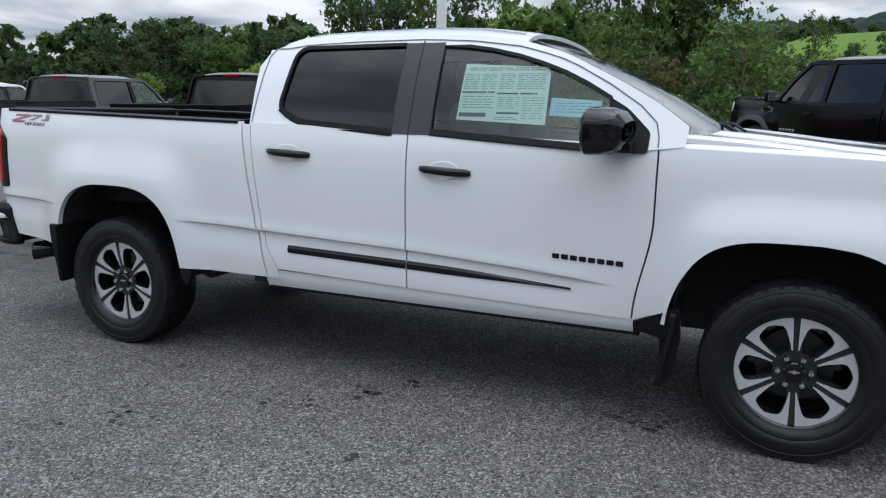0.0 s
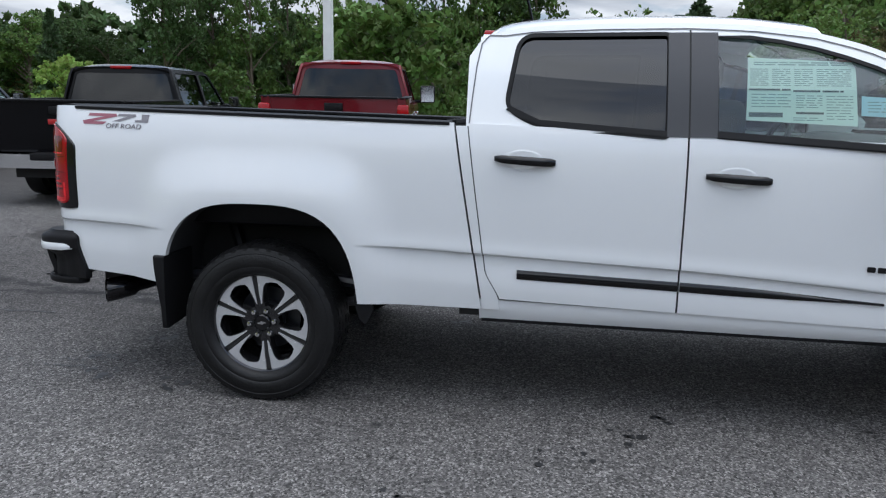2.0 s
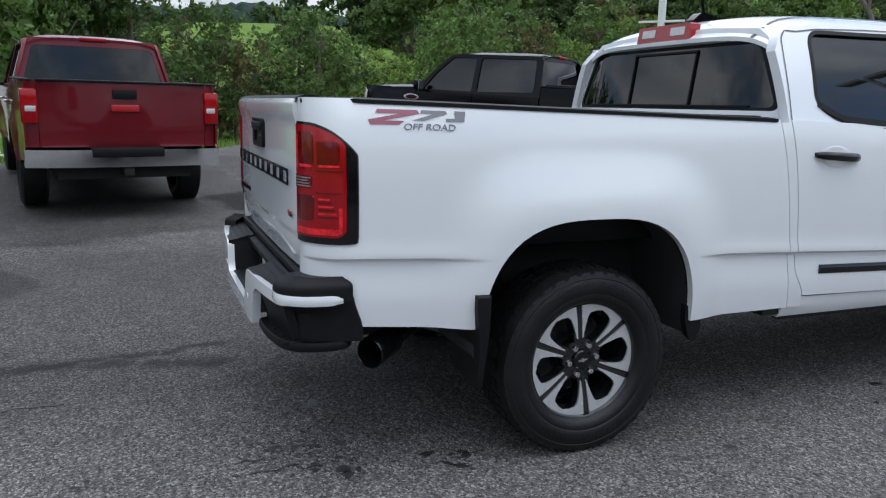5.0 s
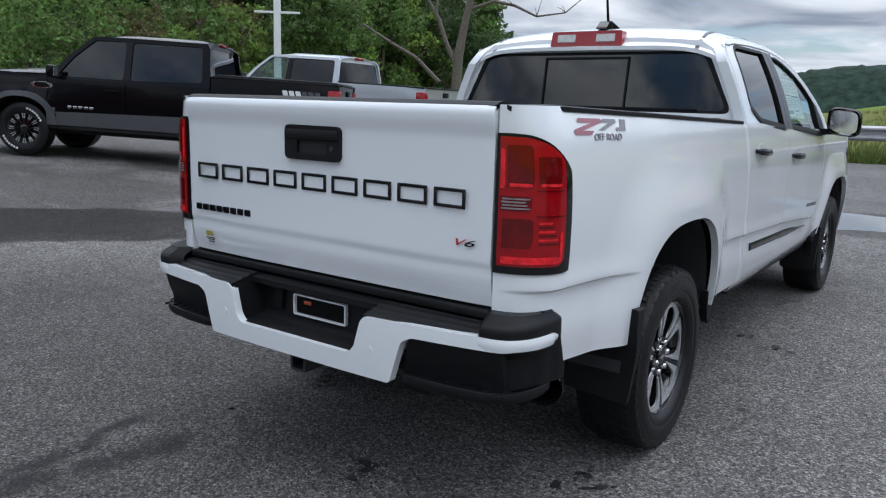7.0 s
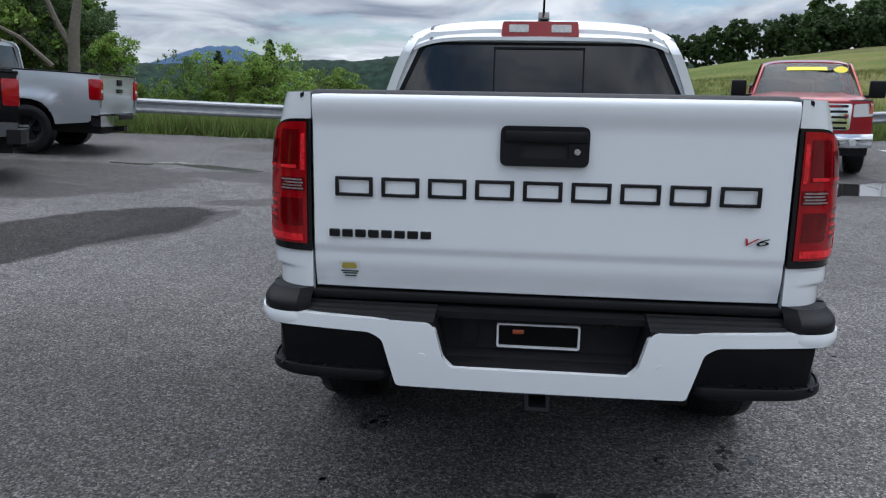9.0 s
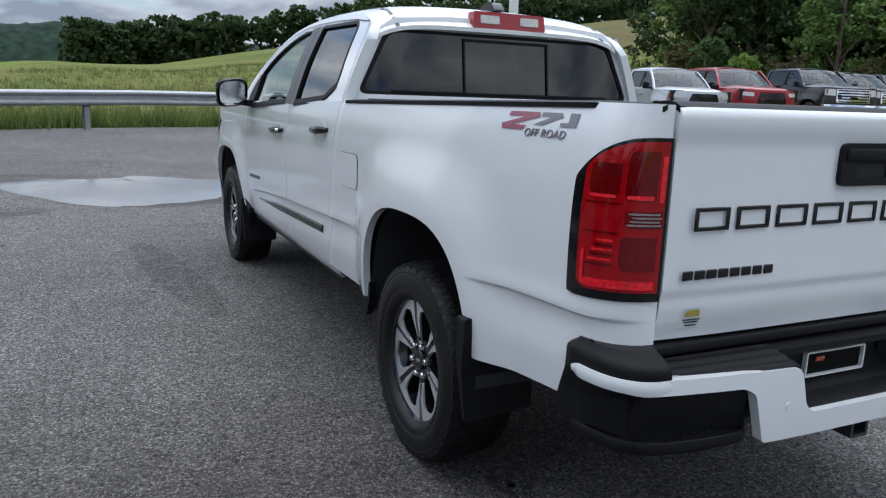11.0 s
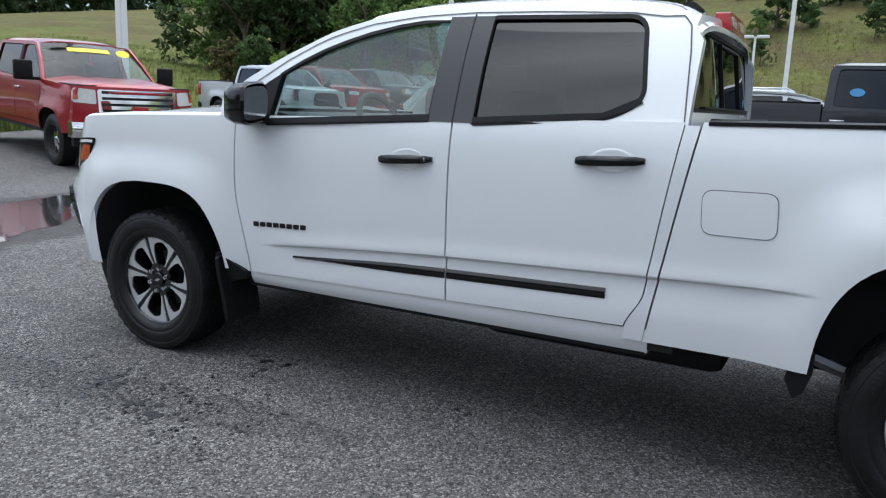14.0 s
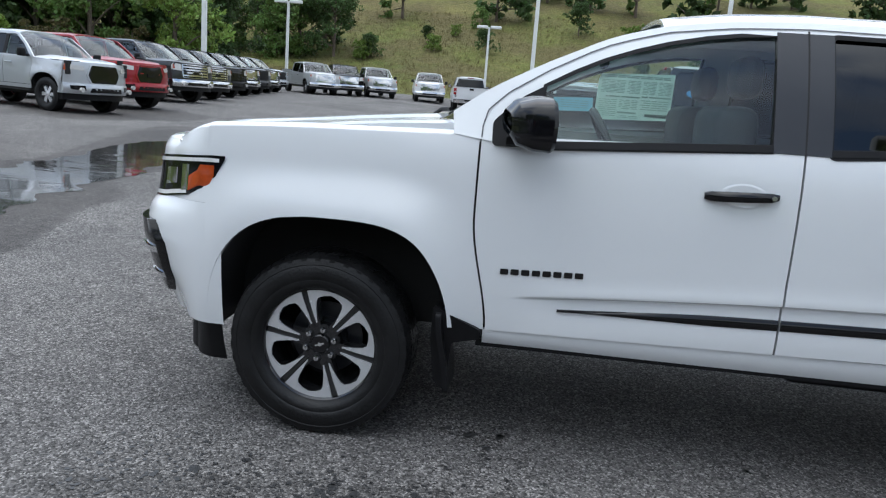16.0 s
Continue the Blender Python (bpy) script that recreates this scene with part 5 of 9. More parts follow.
    groove = prism([(0.075, -0.004), (0.222, -0.009), (0.222, 0.009), (0.075, 0.004)], lambda r, w, d: (0.0845 - 0.006 * smooth((0.15 - r) / 0.06) - d, w, r), 0.004)
    lug = lathe([(0.07, 0.014), (0.087, 0.013), (0.094, 0.01), (0.096, 0.001)], 12)
    seat = lathe([(0.068, 0.021), (0.0775, 0.02), (0.0775, 0.014)], 14)
    cap = lathe([(0.07, 0.04), (0.083, 0.039), (0.088, 0.034), (0.088, 0.001)], 28)
    emblem = prism([(-0.02, -0.0035), (-0.006, -0.0035), (-0.004, -0.008), (0.006, -0.008), (0.006, -0.0035), (0.02, -0.0035), (0.018, 0.0035), (0.006, 0.0035), (0.004, 0.008), (-0.006, 0.008), (-0.006, 0.0035), (-0.02, 0.0035)], lambda u, v, d: (0.0895 - d, u, v), 0.002)
    out = {}
    for nm, b, mt in (("tyre", tyre, RUBBER), ("tread", tread, RUBBER), ("wheel", barrel, RIM_DARK), ("brake_disc", disc, SATIN_BLACK), ("spoke", spoke, RIM_DARK), ("hub_plate", hubp, RIM_DARK), ("fin_a", fin(1), MACHINED), ("fin_b", fin(-1), MACHINED), ("groove", groove, GAP), ("lug_nut", lug, CHROME), ("lug_seat", seat, GAP), ("hub_cap", cap, GLOSS_BLACK), ("emblem", emblem, CHROME)):
        me = bpy.data.meshes.new(nm)
        b.to_mesh(me); b.free()
        me.materials.append(mt)
        if nm not in ("tread",):
            me.polygons.foreach_set("use_smooth", [True] * len(me.polygons))
            me.set_sharp_from_angle(angle=radians(35))
        out[nm] = me
    return out


def alloy_wheel(parent, me, x, y, z, side, turn, steer=0.0):
    w = new("wheel", me["wheel"])
    w.parent = parent
    w.matrix_basis = pose(x * side, y, z, 0, 0, (0 if side > 0 else 180) + steer) @ pose(0, 0, 0, turn, 0, 0)
    for nm in ("tyre", "tread", "brake_disc", "hub_plate", "hub_cap", "emblem"):
        o = new(nm, me[nm])
        o.parent = w
    w.children[0]["label"] = "all-terrain tyre with scuffed black sidewall"
    for k in range(6):
        for nm, plain in (("spoke", "spoke"), ("groove", "spoke_groove"), ("fin_a", "spoke_face"), ("fin_b", "spoke_face")):
            o = new(plain, me[nm])
            o.parent, o.matrix_basis = w, pose(0, 0, 0, 60 * k, 0, 0)
        a = radians(60 * k + 30)
        o = new("lug_nut", me["lug_nut"])
        o.parent, o.matrix_basis = w, pose(0, 0.061 * math.sin(a), 0.061 * math.cos(a))
        o = new("lug_seat", me["lug_seat"])
        o.parent, o.matrix_basis = w, pose(0, 0.061 * math.sin(a), 0.061 * math.cos(a))
    return w


truck = root("pickup_truck", "white crew-cab pickup truck with black trim and two-tone alloy wheels", "pickup truck", Matrix())


def hero_body():
    e = truck
    # stations crowd where the arches stand steep
    def crowd(yc, half):
        return [yc + half * math.sin(math.pi / 2 * math.sin(math.pi / 2 * t)) for t in steps(-1, 1, 44)]
    ra = lambda y: arch_z(y, 0.003, 0.468, 0.932, 0.497)
    fa = lambda y: arch_z(y, 3.56, 0.47, 0.893, 0.505)
    # bed side with its rounded rear corner; beyond the last station the corner turns inward
    ys = [*steps(-0.915, -0.47, 16)[:-1], *crowd(0.003, 0.469), *steps(0.49, 0.884, 14)]
    ys = sorted(ys)

    def bed_bottom(y):
        low = 0.545 + 0.08 * max(0.0, -y - 0.5) if y < 0 else 0.497
        return max(low, arch_z(y, 0.003, 0.468, 0.932, 0.0) if abs(y - 0.003) < 0.468 else 0)
    corner = [(-0.915 - 0.15 * math.sin(a), 1 - math.cos(a)) for a in steps(math.pi / 2, 0, 12)[:-1]]

    def bed_place(s, v):
        if isinstance(s, tuple):
            y, k = s
            z = row_z(-0.93, 0.742, rail_z(-1.0), v)
            x = side_x(-0.915, z)
            return Vector((lerp(x, 0.7, k), y, z))
        z = row_z(s, bed_bottom(s), rail_z(s), v)
        y = s + (gap_rear(z) - 0.884) * smooth((s - 0.5) / 0.384)
        return Vector((side_x(y, z), y, z))
    bm = grid(bed_place, [*corner, *[y for y in ys if y > -0.91]], steps(0, 1, 60), off=lambda co: Vector((-0.03 if co.y > -0.93 else 0, 0.0 if co.y > -0.93 else 0.03, 0)), back=False)
    bed_r, bed_l = pair("bed_side", bm, WHITE, e)
    # cab: sliver behind the door, doors, fender, rocker
    sliver = lambda u, v: (lambda z: Vector((side_x(lerp(gap_rear(z) + 0.008, door_rear(z) - 0.005, u), z) - 0.004 * (1 - u), lerp(gap_rear(z) + 0.008, door_rear(z) - 0.005, u), z)))(lerp(0.497, 1.29, v))
    pair("cab_corner", grid(sliver, steps(0, 1, 5), steps(0, 1, 50), off=lambda co: Vector((-0.04, 0, 0)), back=False), WHITE, e)
    bd = lambda y: 0.545 - 0.022 * (y - 1.1)
    tp = lambda y: 1.3 - 0.027 * (y - 1.0)
    mid = 1.847
    def rd(y0, z):
        u = (y0 - 0.96) / (mid - 0.004 - 0.96)
        return lerp(door_rear(z), mid - 0.004, u)
    def fd(y0, z):
        u = (y0 - mid - 0.004) / (2.97 - mid - 0.004)
        return lerp(mid + 0.004, door_front(z), u)
    doors1 = panel("rear_door", e, steps(0.96, mid - 0.004, 30), rd, bd, tp)
    doors2 = panel("front_door", e, steps(mid + 0.004, 2.97, 34), fd, bd, tp)
    def fen_top(y):
        return 1.262 - 0.03 * (y - 3.0) - 0.05 * max(0.0, y - 3.6) ** 2 - 0.02
    def fen_bot(y):
        return max(0.505, arch_z(y, 3.56, 0.47, 0.893, 0.0) if abs(y - 3.56) < 0.47 else 0)
    fy = [*steps(2.98, 3.08, 7), *crowd(3.56, 0.471), 4.035]
    fp = lambda y0, z: y0 + (door_front(z) + 0.008 - 2.98) * smooth((3.2 - y0) / 0.2)
    panel("fender", e, sorted(fy), fp, fen_bot, fen_top, rows=56)
    # rocker under the doors, with its black lower edge
    rock = lambda u, v: (lambda y, z: Vector((side_x(y, 0.53) - 0.012 - 0.03 * (1 - v) ** 2, y, z)))(lerp(1.01, 2.925, u), lerp(0.444 - 0.006 * u, 0.541 - 0.036 * u, v))
    pair("rocker", grid(rock, steps(0, 1, 24), steps(0, 1, 8), off=(-0.05, 0, 0), back=False), WHITE, e)
    pair("rocker_trim", sheet([(1.02, 0.433), (2.95, 0.427), (2.95, 0.455), (1.02, 0.47)], lambda y, z: (0.83, y, z), off=(-0.04, 0, 0)), PLASTIC, e)
    # dark shell behind the panels, so that gaps read as gaps
    b = bmesh.new()
    box(b, -0.835, 0.835, 0.92, 3.05, 0.46, 1.24)
    part("body_shell", b, GAP, e)
    b = boxed(-0.74, 0.74, 3.05, 4.15, 0.96, 1.16)
    part("engine_bay", b, GAP, e)
    part("bed_shell", boxed(-0.78, 0.78, -1.0, 0.86, 0.93, 0.95), GAP, e)
    for s in (1, -1):
        part("frame_rail", boxed(s * 0.36, s * 0.46, -1.05, 4.1, 0.42, 0.56, 0.01), PLASTIC, e)
        b = tube(bmesh.new(), [(s * 0.5, -0.62, 0.5), (s * 0.5, -0.3, 0.4), (s * 0.5, 0.0, 0.36), (s * 0.5, 0.35, 0.41), (s * 0.5, 0.65, 0.5)], 0.03)
        part("leaf_spring", b, STEEL, e)
        part("shock", tube(bmesh.new(), [(s * 0.58, -0.12, 0.36), (s * 0.5, -0.3, 0.82)], 0.03), PLASTIC, e)
    part("rear_axle", tube(bmesh.new(), [(-0.68, 0, 0.366), (-0.16, 0, 0.366), (-0.12, 0, 0.366), (0.12, 0, 0.366), (0.16, 0, 0.366), (0.68, 0, 0.366)], [0.045, 0.045, 0.13, 0.13, 0.045, 0.045], 12), STEEL, e)
    part("front_axle", tube(bmesh.new(), [(-0.68, WB, 0.366), (0.68, WB, 0.366)], 0.04), STEEL, e)
    part("transmission", boxed(-0.2, 0.2, 1.5, 3.3, 0.34, 0.55, 0.05), PLASTIC, e)
    part("fuel_tank", boxed(-0.34, -0.7, 0.75, 1.75, 0.36, 0.56, 0.05), PLASTIC, e)
    # wheel wells
    for yc, half, top, feet in ((0.003, 0.468, 0.932, 0.4), (3.56, 0.47, 0.893, 0.4)):
        pts = [(yc + (half + 0.008) * t, arch_z(yc + half * t * 0.9995, yc, half, top, feet) + 0.008) for t in [math.sin(math.pi / 2 * k) for k in steps(-1, 1, 40)]]
        w = grid(lambda u, v: Vector((lerp(0.5, 0.875, u), pts[int(v)][0], pts[int(v)][1])), (0, 0.5, 1), range(len(pts)))
        pair("wheel_well", w, LINER, e)
        pair("well_wall", sheet([(yc - half, 0.4), (yc + half, 0.4), *[p for p in pts[::-1]]], lambda y, z: (0.5, y, z)), GAP, e)
    # bed: floor, walls, bulkhead, black rail caps
    part("bed_floor", grid(lambda u, v: Vector((u, v, 0.83 - 0.0225 * v + 0.008 * (int(round(u * 100)) // 6 % 2))), steps(-0.7, 0.7, 46), (-1.0, 0.85)), PLASTIC, e, "black sprayed bed liner")
    for s in (1, -1):
        part("bed_wall", grid(lambda u, v: Vector((s * lerp(0.72, 0.74, v), u, lerp(0.82, rail_z(u) - 0.005, v))), steps(-1.0, 0.86, 4), (0, 1)), PLASTIC, e)
        part("wheel_tub", boxed(s * 0.55, s * 0.74, -0.42, 0.46, 0.8, 1.02, 0.04), PLASTIC, e)
        cap = grid(lambda u, v: (lambda y: Vector((s * lerp(0.7, lerp(side_x(max(y, -0.915), rail_z(y) - 0.01) + 0.005, 0.71, 1 - math.sqrt(max(0.0, 1 - (max(0.0, -0.915 - y) / 0.15) ** 2))), v), y, rail_z(max(y, -1.0)) + 0.001 + 0.006 * math.sin(math.pi * min(1, v * 1.08)) ** 0.5 - 0.006 * smooth((-0.96 - y) / 0.08))))(lerp(-1.062, 0.865, u ** 0.7)), steps(0, 1, 34), steps(0, 1, 6), off=(0, 0, -0.013), flip=s < 0)
        part("rail_cap", cap, PLASTIC, e, "black textured bed rail cap")
    part("bulkhead", boxed(-0.74, 0.74, 0.845, 0.868, 0.8, rail_z(0.86), 0.006), PLASTIC, e)
    part("bulkhead_cap", boxed(-0.76, 0.76, 0.835, 0.88, rail_z(0.86) - 0.008, rail_z(0.86) + 0.012, 0.006), PLASTIC, e)
    # door handles, with the scooped pocket behind each
    for ob, y0, z0 in ((doors1, 1.063, 1.155), (doors2, 1.92, 1.105)):
        for s, d in zip((1, -1), ob):
            def hx(y, z, o):
                return s * (side_x(y, z) + o)
            y1 = y0 + 0.255
            sl = -0.05
            zz = lambda y: z0 + 0.004 + sl * (y - y0)
            pts = [(y0, zz(y0), 0.012), (y0 + 0.03, zz(y0 + 0.03), 0.036), (y0 + 0.11, zz(y0 + 0.11), 0.045), (y1 - 0.06, zz(y1 - 0.06), 0.04), (y1 - 0.02, zz(y1 - 0.02), 0.022), (y1, zz(y1), 0.012)]
            h = grid(lambda u, v: (lambda p: Vector((hx(p[0], p[1], p[2] * (0.75 + 0.25 * math.sin(math.pi * v))), p[0], p[1] + (v - 0.5) * 0.036 * (0.55, 0.9, 1.0, 1.0, 0.92, 0.6)[int(u)])))(pts[int(u)]), range(6), steps(0, 1, 6), off=Vector((-0.014 * s, 0, 0)))
            hd = part("handle", h, GLOSS_BLACK, d, "gloss black handle")
            if s < 0 and ob is doors2:
                part("lock", prism([(0.009 * math.cos(a), 0.009 * math.sin(a)) for a in steps(0, 6.0, 16)], lambda u, v, w: (hx(y0 + 0.026, zz(y0), 0.043 - w), y0 + 0.026 + u, zz(y0 + 0.026) + v), 0.016), CHROME, hd)
            sc = grid(lambda u, v: (lambda a, r: Vector((hx(y0 + 0.12 + 0.085 * r * math.cos(a), zz(y0 + 0.12) + 0.045 * r * math.sin(a), 0.0012 + 0.002 * smooth(1 - abs(r - 0.86) / 0.14)), y0 + 0.12 + 0.085 * r * math.cos(a), zz(y0 + 0.12) + 0.045 * r * math.sin(a))))(2 * math.pi * u, v), steps(0, 1, 28), (0.0, 0.6, 0.8, 0.9, 1.0))
            part("handle_pocket", sc, WHITE, d)
    # side moulding across both doors
    for s in (1, -1):
        for (ya, yb, d) in ((1.172, 1.842, doors1), (1.852, 2.65, doors2)):
            def zc(y):
                return 0.662 - 0.028 * (y - 1.17) - 0.012 * max(0.0, y - 1.75) ** 2
            def hh(y):
                return 0.02 * (1 - smooth((y - 2.0) / 0.68) * 0.74)
            b = grid(lambda u, v: (lambda y: Vector((s * (side_x(y, zc(y)) + 0.004 + 0.008 * math.sin(math.pi * v)), y, zc(y) + (v - 0.5) * 2 * hh(y))))(lerp(ya, yb, u)), steps(0, 1, 20), steps(0, 1, 5), off=Vector((-0.012 * s, 0, 0)))
            part("side_moulding", b, GLOSS_BLACK, d[0 if s > 0 else 1], "gloss black side moulding")
    # plain bars in place of the name on the doors
    for s, d in zip((1, -1), doors2):
        for k in range(8):
            y = 2.562 + 0.318 * k / 8
            z = 0.758 - 0.038 * (y - 2.562)
            part("letter_bar", prism(rounded([(y + 0.004, z - 0.0115), (y + 0.035, z - 0.0125), (y + 0.035, z + 0.0095), (y + 0.004, z + 0.0105)], 0.004, 2), lambda u, v, w: (s * (side_x(u, v) + 0.004 - w), u, v), 0.006), GLOSS_BLACK, d)
    # fuel door on the driver's side
    pts = rounded([(0.61, 0.928), (0.85, 0.926), (0.858, 1.076), (0.618, 1.08)], 0.04, 5)
    ring = [(lerp(u, 0.734, -0.022), lerp(v, 1.002, -0.035)) for u, v in pts]
    part("fuel_door_gap", sheet(ring, lambda y, z: (-side_x(y, z) - 0.0012, y, z), cuts_v=steps(0.93, 1.08, 8)), DOOR_LINE, bed_l)
    part("fuel_door", sheet(pts, lambda y, z: (-side_x(y, z) - 0.0035, y, z), cuts_v=steps(0.93, 1.08, 8), cuts_u=steps(0.62, 0.85, 5)), WHITE, bed_l)
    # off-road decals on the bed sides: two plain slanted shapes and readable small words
    for s, bd_ in ((1, bed_r), (-1, bed_l)):
        y0, y1 = (-0.855, -0.525)
        def dz(u, v, o):
            # u runs the way the words read, v up
            y = lerp(y0, y1, u) if s > 0 else lerp(y1, y0, u)
            z = lerp(1.262, 1.312, v) - 0.012 * (y + 0.69)
            return Vector((s * (side_x(y, z) + o), y, z))
        sh = 0.06
        bars = [([(0.0, 0.0), (0.3, 0.0), (0.36, 0.26), (0.14, 0.26), (0.52, 0.76), (0.5, 1.0), (0.08, 1.0), (0.06, 0.74), (0.32, 0.74), (-0.02, 0.3)], DECAL_RED),
                ([(0.44, 0.3), (0.56, 0.3), (0.82, 0.8), (0.8, 1.0), (0.54, 1.0), (0.53, 0.78), (0.68, 0.78)], DECAL_GREY),
                ([(0.8, 0.28), (1.0, 0.28), (1.02, 1.0), (0.9, 1.0), (0.9, 0.5), (0.8, 0.48)], DECAL_GREY)]
        for k, (pts, mt) in enumerate(bars):
            part("decal_shape", sheet(pts, lambda u, v: dz(u, v, 0.0022), cuts_u=(0.2, 0.4, 0.6, 0.8)), mt, bd_)
        c = dz(0.62, -0.13, 0.002)
        fw = (dz(0.9, -0.1, 0.002) - dz(0.4, -0.1, 0.002)).normalized()
        up = (dz(0.6, 0.5, 0.002) - dz(0.6, -0.3, 0.002)).normalized()
        up = (up - fw * up.dot(fw)).normalized()
        m = Matrix((fw, up, fw.cross(up))).transposed().to_4x4()
        lettering("letter", "OFF ROAD", 0.031, Matrix.Translation(c) @ m, DECAL_GREY, bd_, slant=0.15, wide=1.22)
    # splash guards
    for s in (1, -1):
        b = sheet(rounded([(0.66, 0.675), (0.66, 0.34), (0.905, 0.322), (0.93, 0.52), (0.932, 0.675)], 0.012), lambda x, z: (s * x, -0.437 - 0.012 * smooth((0.62 - z) / 0.3), z), cuts_v=steps(0.3, 0.62, 5), off=lambda co: Vector((0, -0.022 - 0.03 * smooth((co.z - 0.4) / 0.25), 0)))
        part("mud_flap", b, PLASTIC, e, "black mud flap")
        b = sheet(rounded([(0.67, 0.6), (0.67, 0.24), (0.9, 0.235), (0.915, 0.56)], 0.02), lambda x, z: (s * x, 3.105 - 0.045 * smooth((0.55 - z) / 0.3), z), cuts_v=steps(0.3, 0.5, 4), off=(0, -0.022, 0))
        part("mud_flap", b, PLASTIC, e, "black mud flap")
        part("flap_side", sheet(rounded([(2.93, 0.505), (3.115, 0.585), (3.125, 0.45), (3.1, 0.27), (3.055, 0.24), (3.04, 0.44), (2.93, 0.468)], 0.012), lambda y, z: (s * (0.868 + 0.03 * smooth((z - 0.4) / 0.15)), y, z), off=(-0.03 * s, 0, 0)), PLASTIC, e)
        b = sheet(rounded([(0.452, 0.565), (0.53, 0.5), (0.536, 0.465), (0.505, 0.4), (0.475, 0.425), (0.452, 0.5)], 0.008), lambda y, z: (s * 0.893, y, z), off=(-0.03 * s, 0, 0))
        part("arch_foot", b, PLASTIC, e)
    return doors1, doors2


DOOR_LINE = mat("door_seam", (0.1, 0.1, 0.11), 0.7)
hero_doors = hero_body()


# ---- cab above the belt ----
def cab_x(y, z, d=0.0):
    return 0.862 - 0.425 * (z - 1.28) + 0.016 * math.sin(math.pi * min(1, max(0, (z - 1.28) / 0.46))) + d


ROOF_Y = (0.93, 0.97, 1.05, 1.2, 1.5, 1.85, 2.1, 2.34, 2.5, 2.58, 2.76, 2.96, 3.1)
ROOF_Z = (1.62, 1.69, 1.728, 1.752, 1.764, 1.768, 1.757, 1.727, 1.683, 1.655, 1.56, 1.432, 1.325)


def roof_z(y):
    return float(np.interp(y, ROOF_Y, ROOF_Z))


def hero_cab():
    e = truck
    dr = 0.035
    sm = steps(0.93, 3.1, 44)
    edge = [(y, roof_z(y) - dr * smooth((3.1 - y) / 0.5)) for y in sm]
    edge = [(y, 0.25 * roof_z(y - 0.05) + 0.5 * roof_z(y) + 0.25 * roof_z(y + 0.05) - dr * smooth((3.1 - y) / 0.5) if 0.99 < y < 3.0 else z) for y, z in edge]
    outer = [(0.935, 1.29), (1.9, 1.268), (3.09, 1.245)] + edge[::-1] 
    rw = rounded([(1.107, 1.372, 0.05), (1.225, 1.306, 0.12), (1.757, 1.268, 0.012), (1.757, 1.676, 0.012), (1.15, 1.668, 0.06)], 0.03, 6)
    fwp = [(1.962, 1.272), (2.79, 1.222), (2.765, 1.438), (2.66, 1.494), (2.559, 1.542), (2.45, 1.582), (2.334, 1.617), (2.2, 1.646), (2.08, 1.663), (1.957, 1.672)]
    def outset(poly, d):
        """The outline moved outward by d."""
        out = []
        for k, p in enumerate(poly):
            a, b = Vector(poly[k - 1]), Vector(poly[(k + 1) % len(poly)])
            t = (b - a).normalized()
            out.append((p[0] + t.y * d, p[1] - t.x * d))
        return out
    frame_hole1, frame_hole2 = outset(rw, 0.017), outset(fwp, 0.015)
    cuts = steps(1.3, 1.72, 9)
    fn = lambda y, z: (cab_x(y, z), y, z)
    pair("cab_side", sheet(outer, fn, holes=(frame_hole1, frame_hole2), cuts_v=cuts, off=(-0.05, 0, 0)), WHITE, e)
    # black surrounds, pillar film and the glass
    pair("window_trim", sheet(frame_hole1, lambda y, z: (cab_x(y, z, 0.003), y, z), holes=(rw,), cuts_v=cuts, off=(-0.03, 0, 0), back=False), PLASTIC, e)
    pair("window_trim", sheet(frame_hole2, lambda y, z: (cab_x(y, z, 0.003), y, z), holes=(fwp,), cuts_v=cuts, off=(-0.03, 0, 0), back=False), PLASTIC, e)
    pair("rear_door_glass", sheet(rw, lambda y, z: (cab_x(y, z, -0.012), y, z), cuts_v=cuts), DOOR_TINT, e, "dark privacy glass", flat=False)
    pair("front_door_glass", sheet(fwp, lambda y, z: (cab_x(y, z, -0.012), y, z), cuts_v=cuts), CLEAR, e, "clear green-tinted glass", flat=False)
    for a, b in ((1.76, 1.844), (1.851, 1.958)):
        top = 1.69
        pair("pillar_film", sheet([(a, 1.262), (b, 1.262), (b, top), (a, top)], lambda y, z: (cab_x(y, z, 0.004), y, z), cuts_v=cuts, off=(-0.02, 0, 0), back=False), SATIN_BLACK, e, "satin black pillar film")
    # door seams that run up into the frame
    def seam(line, w=0.005):
        out = []
        for (y0, z0), (y1, z1) in zip(line, line[1:]):
            n = Vector((-(z1 - z0), y1 - y0)).normalized() * w / 2
            out.append([(y0 - n.x, z0 - n.y), (y1 - n.x, z1 - n.y), (y1 + n.x, z1 + n.y), (y0 + n.x, z0 + n.y)])
        bm = bmesh.new()
        for q in out:
            bm.faces.new([bm.verts.new((cab_x(y, z, 0.0035), y, z)) for y, z in q])
        return bm
    dtop = lambda y: roof_z(y) - 0.062
    line = [(0.948, 1.3), (0.956, 1.42), (0.965, 1.54), (0.98, 1.64), (1.01, 1.675), (1.08, dtop(1.1))] + [(y, dtop(y)) for y in steps(1.2, 2.9, 24)] + [(2.97, 1.34), (2.985, 1.28), (2.985, 1.24)]
    pair("door_seam", seam(line), DOOR_LINE, e)
    pair("door_seam", seam([(1.8475, z) for z in steps(1.26, 1.7, 12)], 0.007), GAP, e)
